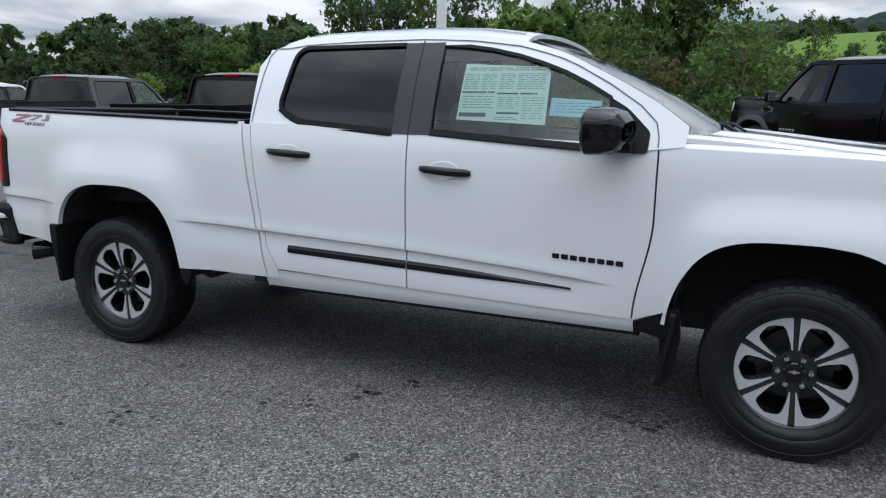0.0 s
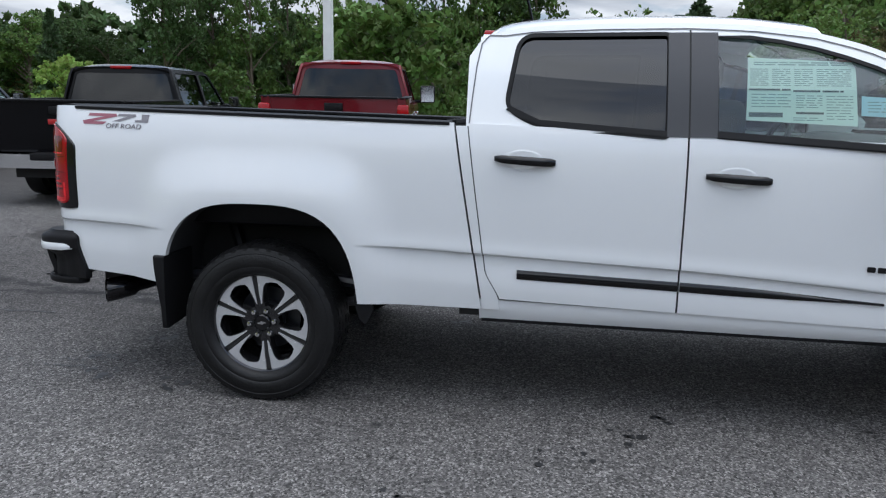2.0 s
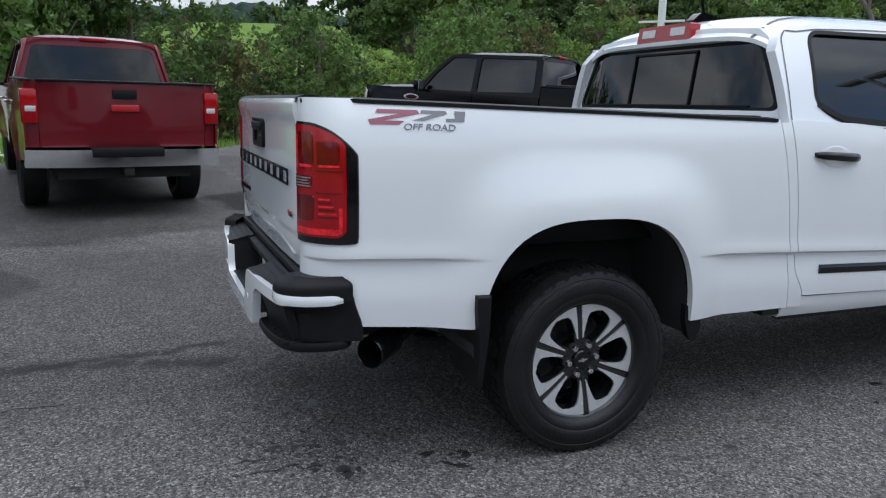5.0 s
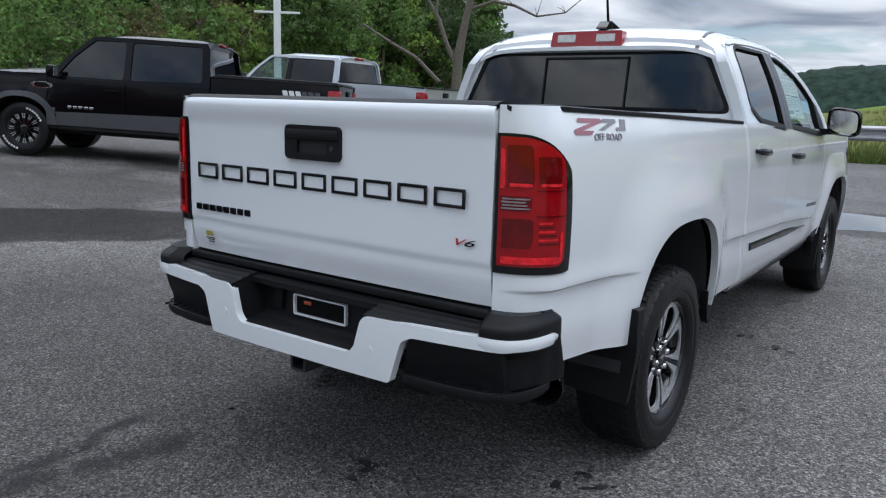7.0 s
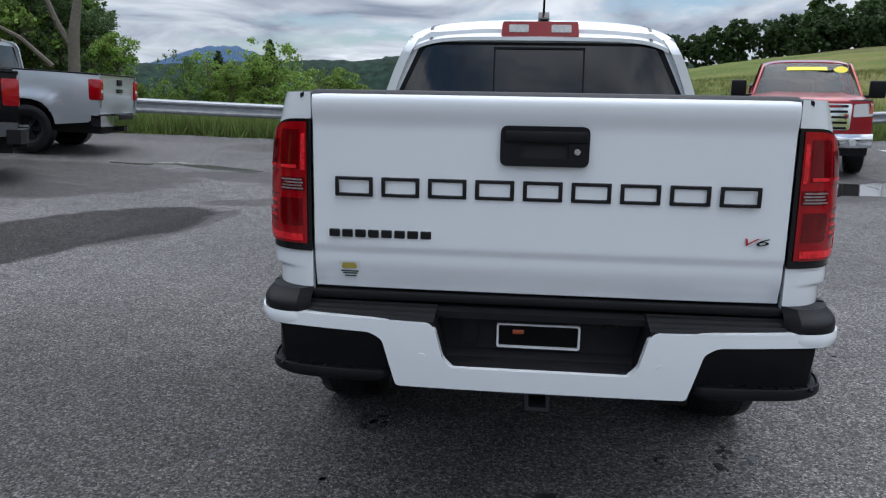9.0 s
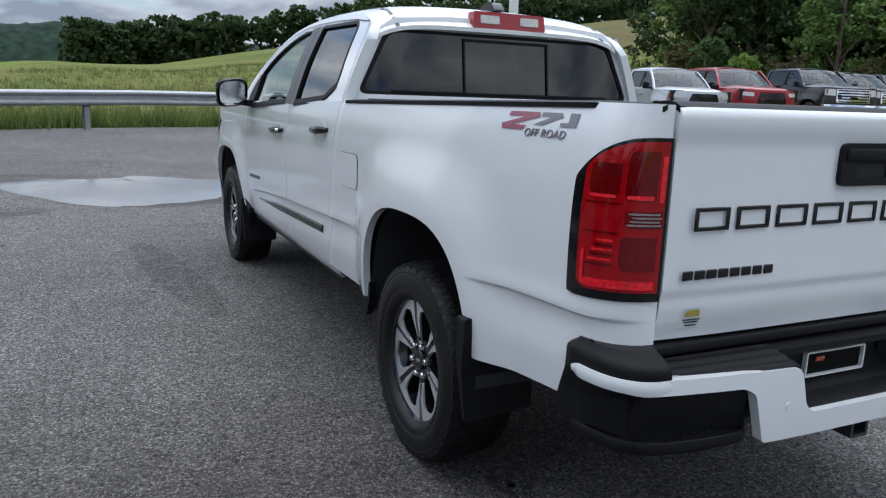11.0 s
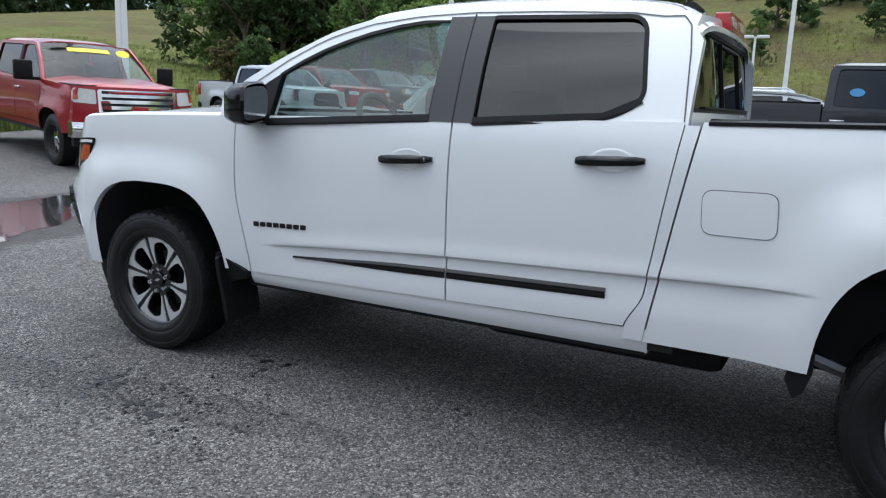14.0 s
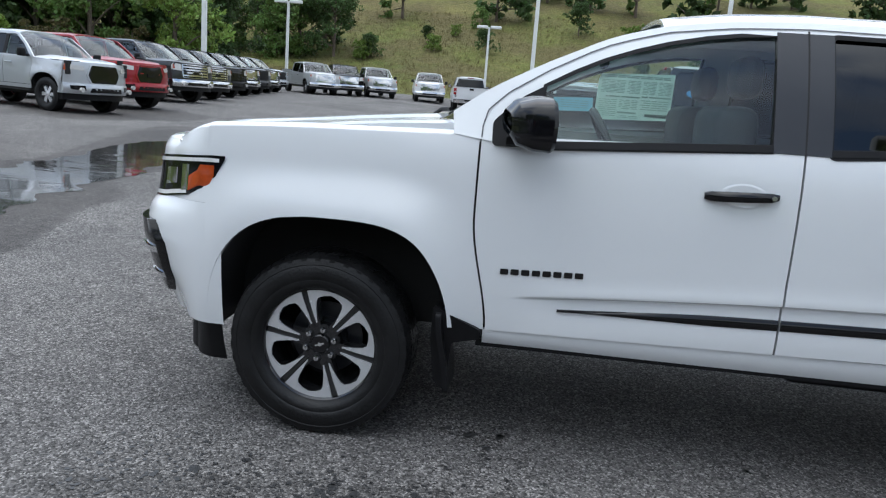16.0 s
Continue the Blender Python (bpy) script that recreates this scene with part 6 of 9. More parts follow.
    # black belt strips below the glass
    pair("belt_strip", sheet([(1.957, 1.29), (2.8, 1.24), (2.8, 1.214), (1.957, 1.264)], lambda y, z: (cab_x(y, z, 0.0065), y, z), cuts_u=steps(2.0, 2.8, 6), off=(-0.02, 0, 0), back=False), PLASTIC, e)
    pair("belt_strip", sheet([(1.24, 1.322), (1.76, 1.286), (1.76, 1.263), (1.4, 1.285), (1.3, 1.292), (1.235, 1.302), (1.16, 1.329), (1.1, 1.361), (1.118, 1.378)], lambda y, z: (cab_x(y, z, 0.0065), y, z), off=(-0.02, 0, 0), back=False), PLASTIC, e)
    # black sail panel at the mirror foot
    sail = rounded([(2.79, 1.216), (2.945, 1.212), (2.95, 1.30), (2.85, 1.395), (2.768, 1.442)], 0.02)
    pair("sail_panel", sheet(sail, lambda y, z: (cab_x(y, z, 0.006), y, z), cuts_v=cuts, off=(-0.02, 0, 0), back=False), PLASTIC, e)
    # roof
    def rf(u, v):
        y = lerp(0.955, 2.36, v)
        k = abs(u)
        hw = cab_x(y, roof_z(y) - dr)
        crown = 0.034 * (1 - k * k)
        zz = 0.25 * roof_z(max(0.94, y - 0.05)) + 0.5 * roof_z(y) + 0.25 * roof_z(y + 0.05)
        tail = smooth((0.07 - v) / 0.07)
        return Vector((u * hw * (1 - 0.055 * tail), y - 0.035 * (1 - k * k) * tail, zz - dr * k ** 8 + crown * smooth(v / 0.1) - 0.022 * tail * k ** 5))
    part("roof", grid(rf, steps(-1, 1, 40), steps(0, 1, 44), off=(0, 0, -0.02)), WHITE, e)
    for s in (1, -1):
        part("roof_ditch", grid(lambda u, v: rf(s * lerp(0.845, 0.872, v), lerp(0.0, 0.97, u)) + Vector((0, 0, 0.0028)), steps(0, 1, 30), (0, 1), flip=s < 0), SATIN_BLACK, e)
    # windscreen
    def ws(u, v):
        k = u * u
        yb, yt = 3.25 - 0.17 * k, 2.3 + 0.06 * k
        y = lerp(yb, yt, v)
        hw = lerp(0.8, 0.645, v)
        z = lerp(1.285 + 0.0 * k, 1.748 - 0.035 * k, v) + 0.05 * math.sin(math.pi * v)
        return Vector((u * hw, y, z - 0.012))
    part("windscreen", grid(ws, steps(-1, 1, 20), steps(0, 1, 14)), SCREEN, e)
    part("cowl", grid(lambda u, v: Vector((u * 0.82, lerp(3.36, 3.2, v) - 0.17 * u * u, 1.262 + 0.02 * v)), steps(-1, 1, 16), (0, 0.5, 1), off=(0, 0, -0.03)), PLASTIC, e)
    for x0 in (-0.35, 0.25):
        part("wiper", tube(bmesh.new(), [(x0 + 0.1, 3.27, 1.29), (x0 - 0.1, 3.2, 1.325), (x0 - 0.35, 3.13, 1.33)], 0.008), PLASTIC, e)
    # rear wall of the cab with the sliding window
    def rwl(x, z, d=0.0):
        return (x, 0.905 + 0.14 * max(0.0, z - 1.3) + 0.05 * (abs(x) / 0.8) ** 5 + d, z)
    wall = [(-0.84, 0.95), (0.84, 0.95), (0.85, 1.28), (0.787, 1.4), (0.72, 1.56), (0.655, 1.655), (0.6, 1.69), (0.3, 1.712), (-0.3, 1.712), (-0.6, 1.69), (-0.655, 1.655), (-0.72, 1.56), (-0.787, 1.4), (-0.85, 1.28)]
    gl = rounded([(-0.785, 1.335), (0.785, 1.335), (0.642, 1.64), (-0.642, 1.64)], 0.05, 6)
    xc = steps(-0.75, 0.75, 16)
    part("cab_rear", sheet(wall, rwl, holes=(gl,), cuts_u=xc, cuts_v=(1.3, 1.45, 1.6), off=(0, 0.03, 0)), WHITE, e)
    pair("cab_rear_corner", grid(lambda u, v: (lambda z: Vector((lerp(cab_x(0.95, z) - 0.03 if z > 1.29 else 0.84, cab_x(0.95, z) if z > 1.29 else 0.862, u), lerp(rwl(0.8, z)[1] - 0.004, 0.955 + 0.05 * max(0, z - 1.3), u ** 2), z)))(lerp(1.27, 1.67, v)), steps(0, 1, 5), steps(0, 1, 12)), WHITE, e)
    inner = [(lerp(u, 0, 0.035), lerp(v, 1.49, 0.09)) for u, v in gl]
    part("rear_glass_trim", sheet(gl, lambda x, z: rwl(x, z, 0.004), holes=(inner,), cuts_u=xc, off=(0, 0.02, 0), back=False), PLASTIC, e)
    part("rear_glass", sheet(inner, lambda x, z: rwl(x, z, 0.009), cuts_u=xc), TINT, e, "dark sliding rear window")
    for x in (-0.24, 0.24):
        part("slider_frame", sheet([(x - 0.004, 1.35), (x + 0.004, 1.35), (x + 0.004, 1.615), (x - 0.004, 1.615)], lambda a, z: rwl(a, z, -0.001), off=(0, 0.012, 0)), PLASTIC, e)
    part("slider_rail", sheet([(-0.62, 1.35), (0.62, 1.35), (0.62, 1.358), (-0.62, 1.358)], lambda a, z: rwl(a, z, -0.002), cuts_u=xc, off=(0, 0.012, 0)), PLASTIC, e)
    part("slider_head", sheet([(-0.24, 1.605), (0.24, 1.605), (0.24, 1.615), (-0.24, 1.615)], lambda a, z: rwl(a, z, -0.002), cuts_u=xc, off=(0, 0.012, 0)), PLASTIC, e)
    # high brake light, antenna
    def cl(x, z, d):
        return (x, rwl(x, z)[1] - d, z)
    br = part("brake_light", sheet(rounded([(-0.207, 1.668), (0.207, 1.668), (0.2, 1.748), (-0.2, 1.748)], 0.012), lambda x, z: cl(x, z, 0.035), cuts_u=xc, off=(0, 0.06, 0)), RED_LENS, e)
    for s in (1, -1):
        part("cargo_lamp", sheet(rounded([(s * 0.06, 1.692), (s * 0.165, 1.692), (s * 0.165, 1.731), (s * 0.06, 1.731)], 0.005), lambda x, z: cl(x, z, 0.038), off=(0, 0.02, 0), back=False), CLEAR_LENS, br, "clear cargo lamp")
    an = part("antenna", tube(bmesh.new(), [(0.02, 1.16, 1.8), (0.02, 1.11, 1.99), (0.02, 1.06, 2.2)], [0.008, 0.006, 0.0045], 6), GLOSS_BLACK, e)
    part("antenna_base", prism(rounded([(1.06, 1.77), (1.3, 1.775), (1.22, 1.8), (1.12, 1.822)], 0.02), lambda u, v, w: (-0.03 + 0.02 + w, u, v), 0.06), GLOSS_BLACK, an)
    # door mirrors
    for s in (1, -1):
        def mi(u, v):
            a = 2 * math.pi * u
            c, sn = math.cos(a), math.sin(a)
            k = (abs(c) ** 4 + abs(sn) ** 4) ** -0.25
            depth = (0.0, 0.012, 0.07, 0.125, 0.155)[int(v)]
            sc = (0.9, 1.0, 0.97, 0.8, 0.4)[int(v)]
            return Vector((s * (1.025 + 0.105 * c * k * sc), 2.735 + depth - 0.02 * c, 1.306 + 0.092 * sn * k * sc - 0.012 * c))
        mr = part("mirror", grid(mi, steps(0, 1, 28), range(5), flip=s > 0), GLOSS_BLACK, e, "gloss black door mirror")
        part("mirror_glass", grid(lambda u, v: (lambda p: Vector((lerp(s * 1.025, p.x, 0.86 * v), 2.738, lerp(1.306, p.z, 0.86 * v))))(mi(u, 0)), steps(0, 1, 28), (0.02, 1)), CHROME, mr)
        part("mirror_foot", prism(rounded([(0.83, 1.215), (0.97, 1.222), (0.98, 1.255), (0.83, 1.26)], 0.01), lambda u, v, w: (s * u, 2.79 + w, v), 0.1), PLASTIC, mr)
    # cabin seen through the glass
    for s in (1, -1):
        seat = part("seat", boxed(s * 0.16, s * 0.66, 1.95, 2.12, 0.9, 1.42, 0.06, 3), CABIN, e)
        part("headrest", boxed(s * 0.28, s * 0.54, 1.93, 2.03, 1.45, 1.62, 0.05, 3), CABIN, seat)
        part("seat_cushion", boxed(s * 0.14, s * 0.68, 2.0, 2.5, 0.85, 1.02, 0.06, 3), CABIN, seat)
    part("rear_bench", boxed(-0.68, 0.68, 1.02, 1.2, 0.9, 1.36, 0.06, 3), CABIN, e)
    for x in (-0.42, 0.0, 0.42):
        part("headrest", boxed(x - 0.12, x + 0.12, 1.03, 1.12, 1.38, 1.52, 0.04, 3), CABIN, e)
    part("dashboard", grid(lambda u, v: Vector((u * 0.78, lerp(3.14, 2.66, v) - 0.1 * u * u * (1 - v), 1.22 + 0.05 * math.sin(math.pi * v) - 0.3 * max(0, v - 0.8))), steps(-1, 1, 14), steps(0, 1, 8), off=(0, 0, -0.3)), CABIN, e)
    wl = bmesh.new()
    c = Vector((-0.38, 2.48, 1.2))
    ax = Vector((0, -0.88, 0.47))
    rt, up = Vector((1, 0, 0)), ax.cross(Vector((1, 0, 0)))
    pts = [c + 0.185 * (math.cos(a) * rt + math.sin(a) * up) for a in steps(0, 2 * math.pi, 28)]
    tube(wl, pts, 0.016, 8)
    st = part("steering_wheel", wl, CABIN, e)
    part("wheel_hub", boxed(-0.46, -0.3, 2.46, 2.53, 1.15, 1.25, 0.03), CABIN, st)
    part("interior_mirror", boxed(-0.12, 0.12, 2.5, 2.53, 1.56, 1.62, 0.015), CABIN, e)
    # window stickers inside the passenger glass, with unreadable print as bars
    def pap(y, z, d):
        return (cab_x(y, z, -0.02 - d), y, z)
    sk = part("window_sticker", sheet([(2.07, 1.335), (2.492, 1.318), (2.488, 1.545), (2.474, 1.572), (2.078, 1.588)], lambda y, z: pap(y, z, 0.0), cuts_v=cuts, off=(-0.001, 0, 0)), PAPER, e, "white price sticker with rows of print")
    rnd = random.Random(4)
    def bars(z0, z1, ya, yb, n, mt, dens, th):
        """Rows of short bars on the outer face, and where they show faintly through on the inner face."""
        bm, back = bmesh.new(), bmesh.new()
        for k in range(n):
            z = lerp(z1, z0, (k + 0.5) / n)
            y = ya
            while y < yb - 0.01:
                w = rnd.uniform(0.02, 0.05) * dens
                for b_, side in ((bm, 0.0012), (back, -0.0024)):
                    b_.faces.new([b_.verts.new((pap(a, b, 0)[0] + side, a, b)) for a, b in ((y, z - th), (min(y + w, yb), z - th), (min(y + w, yb), z + th), (y, z + th))])
                y += w + rnd.uniform(0.004, 0.012)
        return bm, back
    for z0, z1, ya, yb, n, mt, dens, th in ((1.555, 1.572, 2.1, 2.46, 2, INK_SOFT, 1.5, 0.0025), (1.472, 1.545, 2.085, 2.155, 9, INK_SOFT, 1, 0.0016), (1.472, 1.545, 2.17, 2.24, 9, INK_SOFT, 1, 0.0016), (1.472, 1.545, 2.255, 2.325, 9, INK_SOFT, 1, 0.0016), (1.472, 1.545, 2.34, 2.47, 9, INK_SOFT, 1, 0.0016), (1.455, 1.463, 2.08, 2.24, 1, INK, 3, 0.0035), (1.45, 1.458, 2.25, 2.44, 1, INK, 3, 0.0035), (1.385, 1.445, 2.09, 2.24, 5, INK_SOFT, 1.2, 0.002), (1.385, 1.44, 2.26, 2.36, 6, INK_SOFT, 1, 0.0016), (1.34, 1.44, 2.375, 2.475, 9, INK_SOFT, 1, 0.0016), (1.352, 1.365, 2.08, 2.21, 1, INK, 5, 0.009), (1.362, 1.372, 2.26, 2.365, 1, INK, 5, 0.004), (1.335, 1.352, 2.25, 2.36, 2, INK_SOFT, 1, 0.0016)):
        front, back = bars(z0, z1, ya, yb, n, mt, dens, th)
        part("print_bar", front, mt, sk)
        part("print_bar", back, FAINT, sk)
    s2 = part("window_sticker", sheet([(2.505, 1.36), (2.735, 1.35), (2.73, 1.425), (2.507, 1.437)], lambda y, z: pap(y, z, 0.0), off=(-0.001, 0, 0)), PAPER_BLUE, e, "small pale blue paper in the window")
    front, back = bars(1.37, 1.42, 2.53, 2.7, 4, INK_SOFT, 1, 0.0016)
    part("print_bar", front, INK_SOFT, s2)
    part("print_bar", back, FAINT, s2)


hero_cab()


# ---- the white truck's tail ----
LIGHT_BAR = mat("white_light_guide", (0.78, 0.78, 0.77), 0.15, coat=1.0, vary=0.12, scale=40)
REVERSE_LENS = mat("smoked_clear_lens", (0.22, 0.17, 0.17), 0.12, coat=1.0, vary=0.5, scale=40, bump=0.6, bump_scale=90)


def hero_tail():
    e = truck
    def gate_y(x, z):
        return -1.077 + 0.014 * (abs(x) / 0.7) ** 4 - 0.012 * smooth((z - 1.24) / 0.07) + 0.02 * smooth((z - 1.325) / 0.03) - 0.006 * smooth((z - 0.87) / 0.02) + 0.02 * smooth((0.85 - z) / 0.11)
    us = steps(-0.692, 0.692, 44)
    gate = part("tailgate", grid(lambda x, v: (lambda z: Vector((x, gate_y(x, z), z)))(lerp(0.757, 1.342, v)), us, steps(0, 1, 60), off=(0, 0.05, 0), back=False), WHITE, e, "white tailgate")
    part("tailgate_back", boxed(-0.69, 0.69, -1.03, -0.985, 0.8, 1.335), PLASTIC, gate)
    part("tailgate_cap", grid(lambda u, v: Vector((u, lerp(-1.072, -0.975, v), 1.343 + 0.012 * math.sin(math.pi * v) ** 0.5)), steps(-0.692, 0.692, 20), steps(0, 1, 6), off=(0, 0, -0.016)), PLASTIC, gate, "black tailgate top cap")
    # handle: bezel, recess and pull
    bz = rounded([(-0.134, 1.145), (0.12, 1.145), (0.12, 1.26), (-0.134, 1.26)], 0.022, 5)
    hole = rounded([(-0.075, 1.166), (0.062, 1.166), (0.062, 1.21), (-0.075, 1.21)], 0.008)
    hb = part("handle", sheet(bz, lambda x, z: (x, gate_y(x, z) - 0.014, z), holes=(hole,), off=(0, 0.016, 0), back=False), PLASTIC, gate, "black tailgate handle")
    part("handle_recess", boxed(-0.08, 0.068, gate_y(0, 1.18) - 0.004, gate_y(0, 1.18) + 0.004, 1.158, 1.218), GAP, hb)
    part("handle_pull", boxed(-0.122, 0.116, gate_y(0, 1.2) - 0.021, gate_y(0, 1.2) - 0.006, 1.213, 1.247, 0.006), PLASTIC, hb)
    part("lock", prism([(0.009 * math.cos(a), 0.009 * math.sin(a)) for a in steps(0, 6.0, 14)], lambda u, v, w: (0.086 + u, gate_y(0, 1.18) - 0.017 + w, 1.189 + v), 0.01), CHROME, hb)
    # the maker's name: plain bars with a pale edge below
    plain_letters(-0.634, 0.622, 1.042, 1.101, 9, gate_y(0, 1.06) + 0.001, gate, GLOSS_BLACK)
    plain_letters(-0.646, -0.328, 0.918, 0.942, 8, gate_y(0, 0.92) + 0.003, gate, GLOSS_BLACK, two=False)
    m = pose(0.6, gate_y(0.6, 0.93) - 0.0045, 0.942, 90, 0, 0)
    lettering("engine_badge", "V", 0.03, m @ pose(-0.021, 0, 0), BADGE_RED, gate, slant=0.35, wide=2.2)
    lettering("engine_badge", "6", 0.03, m @ pose(0.018, 0, 0), GLOSS_BLACK, gate, slant=0.35, wide=2.6)
    part("dealer_sticker", sheet([(-0.617, 0.786), (-0.551, 0.786), (-0.551, 0.842), (-0.617, 0.842)], lambda x, z: (x, gate_y(x, z) - 0.002, z)), mat("clear_film", (0.68, 0.7, 0.7), 0.4), gate, "small sticker with faint print")
    part("print_bar", sheet(rounded([(-0.61, 0.818), (-0.56, 0.818), (-0.565, 0.836), (-0.605, 0.836)], 0.006), lambda x, z: (x, gate_y(x, z) - 0.0035, z)), mat("gold_print", (0.42, 0.33, 0.06), 0.4), gate)
    for k, z in enumerate((0.809, 0.802, 0.793)):
        part("print_bar", sheet([(-0.612 + 0.006 * k, z - 0.0022), (-0.556 - 0.004 * k, z - 0.0022), (-0.556 - 0.004 * k, z + 0.0022), (-0.612 + 0.006 * k, z + 0.0022)], lambda x, zz: (x, gate_y(x, zz) - 0.0035, zz)), INK, gate)
    part("gate_gap", boxed(-0.699, 0.699, -1.03, -1.0, 0.74, 1.31), GAP, e)

    # tail lights wrap the corner: station t = 0 at the gate, 1 at the forward edge
    def tl(t, z, d):
        n = 0.56
        if t < n:
            a = math.pi / 2 * (1 - t / n)
            y, k = -0.915 - 0.15 * math.sin(a), 1 - math.cos(a)
        else:
            y, k, a = -0.915 + 0.012 * (t - n) / (1 - n), 0.0, 0.0
        x = lerp(side_x(-0.915, z), 0.7, k)
        if t >= n:
            x = side_x(y, z)
        return Vector((x + d * math.cos(a), y - d * math.sin(a), z))
    def fwd(t):
        return (tl(t, 1.1, 0.0).y + 1.065) / 0.162
    zt = lambda t: 1.268 - 0.105 * fwd(t) ** 2
    zb = lambda t: 0.868 + 0.03 * max(0.0, fwd(t) - 0.75) ** 1.5
    ts = steps(0.0, 1.0, 26)
    def lamp(d, t0=0.0, t1=1.0, lo=0.0, hi=2.0, rim=0.0):
        """A piece of the lamp between two stations and two heights, kept inside its rim."""
        def p(u, v):
            t = lerp(t0, t1, u)
            r = min(0.02, 0.3 * (min(hi, 1.268) - max(lo, 0.868))) * max(0.0, (u - 0.86) / 0.14) ** 2
            return tl(t, lerp(max(lo, zb(t) + 2.6 * rim) + r, min(hi, zt(t) - rim) - 0.4 * r, v), d)
        return grid(p, ts, steps(0, 1, 22), off=lambda co: Vector((-0.02 if co.y > -1.03 else 0.0, 0.02, 0)), back=False)
    hr, hl = pair("tail_light", lamp(0.006), GLOSS_BLACK, e, "wrap-round red tail light in a black surround")
    for h, fl in ((hr, False), (hl, True)):
        f = (lambda b: mirrored(b)) if fl else (lambda b: b)
        part("lens", f(lamp(0.011, 0.03, 0.495, rim=0.009)), RED_LENS, h, "red lens")
        part("upper_chamber", f(lamp(0.0128, 0.085, 0.25, 1.118, 1.236, 0.016)), RED_DEEP, h)
        part("upper_edge", f(lamp(0.0128, 0.04, 0.07, 1.115, 1.225, 0.016)), RED_BRIGHT, h)
        part("upper_glow", f(lamp(0.0136, 0.1, 0.24, 1.12, 1.13, 0.016)), RED_BRIGHT, h)
        part("side_chamber", f(lamp(0.0128, 0.285, 0.455, 1.13, 1.205, 0.016)), RED_DEEP, h)
        part("side_glow", f(lamp(0.0136, 0.3, 0.45, 1.122, 1.13, 0.016)), RED_BRIGHT, h)
        for z in (1.108, 1.036):
            part("panel_line", f(lamp(0.0128, 0.27, 0.475, z, z + 0.0035, 0.016)), RED_DEEP, h)
        part("lower_chamber", f(lamp(0.0128, 0.06, 0.25, 0.945, 1.03, 0.016)), RED_DEEP, h)
        for k in range(6):
            part("prism_rib", f(lamp(0.0128 + 0.0004 * (k % 2), 0.29, 0.44 - 0.012 * k, 0.955 + 0.012 * k, 0.961 + 0.012 * k, 0.016)), RED_BRIGHT if k % 2 else RED_DEEP, h)
        part("lower_glow", f(lamp(0.0136, 0.06, 0.46, 0.898, 0.92, 0.012)), RED_BRIGHT, h)
        part("lower_edge", f(lamp(0.0136, 0.445, 0.468, 0.905, 0.99, 0.012)), RED_BRIGHT, h)
        rv = part("reverse_lamp", f(lamp(0.0134, 0.04, 0.235, 1.052, 1.094, 0.016)), RED_DEEP, h, "clear reverse lamp behind red ribs")
        for k in range(4):
            part("rib", f(lamp(0.0156, 0.05 + 0.008 * (k % 2), 0.225 - 0.012 * (k % 3), 1.057 + 0.009 * k, 1.0615 + 0.009 * k, 0.016)), REVERSE_LENS, rv)

    # bumper
    def by(x, d=0.0):
        return -1.19 + 0.09 * abs(x) ** 3 - d
    xc = steps(-0.8, 0.8, 34)
    arm = [(-0.775, 0.70), (-0.775, 0.661), (-0.5, 0.655), (-0.462, 0.635), (-0.42, 0.495), (0.42, 0.495), (0.462, 0.635), (0.5, 0.655), (0.775, 0.661), (0.775, 0.70), (0.325, 0.692), (0.305, 0.675), (0.28, 0.585), (0.255, 0.56), (-0.255, 0.56), (-0.28, 0.585), (-0.305, 0.675), (-0.325, 0.692)]
    arm = rounded(arm, 0.012, 3)
    bm = sheet(arm, lambda x, z: (x, by(x, 0.012 - 0.25 * (z - 0.6) ** 2), z), cuts_u=xc, cuts_v=(0.51, 0.54, 0.58, 0.62, 0.66), off=(0, 0.03, 0))
    bump = part("rear_bumper", bm, WHITE, e, "white rear bumper with black steps and pads")
    def turn(a, dx=0.0, dy=0.0):
        """The bumper's outline round its corner, from the rear face (a = 0) to the side (a = 90 degrees)."""
        c, q = abs(math.cos(a)) ** (2 / 2.6), abs(math.sin(a)) ** (2 / 2.6)
        return 0.72 + (0.148 + dx) * q, -0.96 - (0.208 + dy) * c
    def side_end(z):
        """Where the black corner ends along the bed side, rounded at the top."""
        return -0.884 - 0.034 * smooth((z - 0.56) / 0.14) - 0.03 * smooth((z - 0.72) / 0.04) ** 2
    for s in (1, -1):
        # the corner: black cap, painted band below it, hollow black side under the band
        def cap_at(u, v):
            z = lerp(0.676, 0.758, v)
            lean = smooth((v - 0.45) / 0.55) ** 2
            if u <= 1:
                x, y = turn(math.pi / 2 * lerp(0.03 * (1 - v) - 0.02, 1.0, u), -0.022 * lean - 0.004, -0.052 * lean - 0.004)
            else:
                x, y = 0.864 - 0.022 * lean, lerp(-0.96, side_end(z), (u - 1) * 2)
                x -= 0.01 * smooth((u - 1) * 2 - 0.3)
            return Vector((s * x, y, z))
        part("corner_cap", grid(cap_at, [*steps(0, 1, 14), 1.15, 1.3, 1.42, 1.5], steps(0, 1, 9), off=lambda co: Vector((-0.05 * s if abs(co.x) > 0.84 else -0.03 * s, 0.012 if co.y > -1.0 else 0.05, -0.004)), flip=s < 0), PLASTIC, bump)
        def low_at(u, v):
            z = lerp(0.53, 0.684, v)
            k = smooth((0.67 - z) / 0.05)
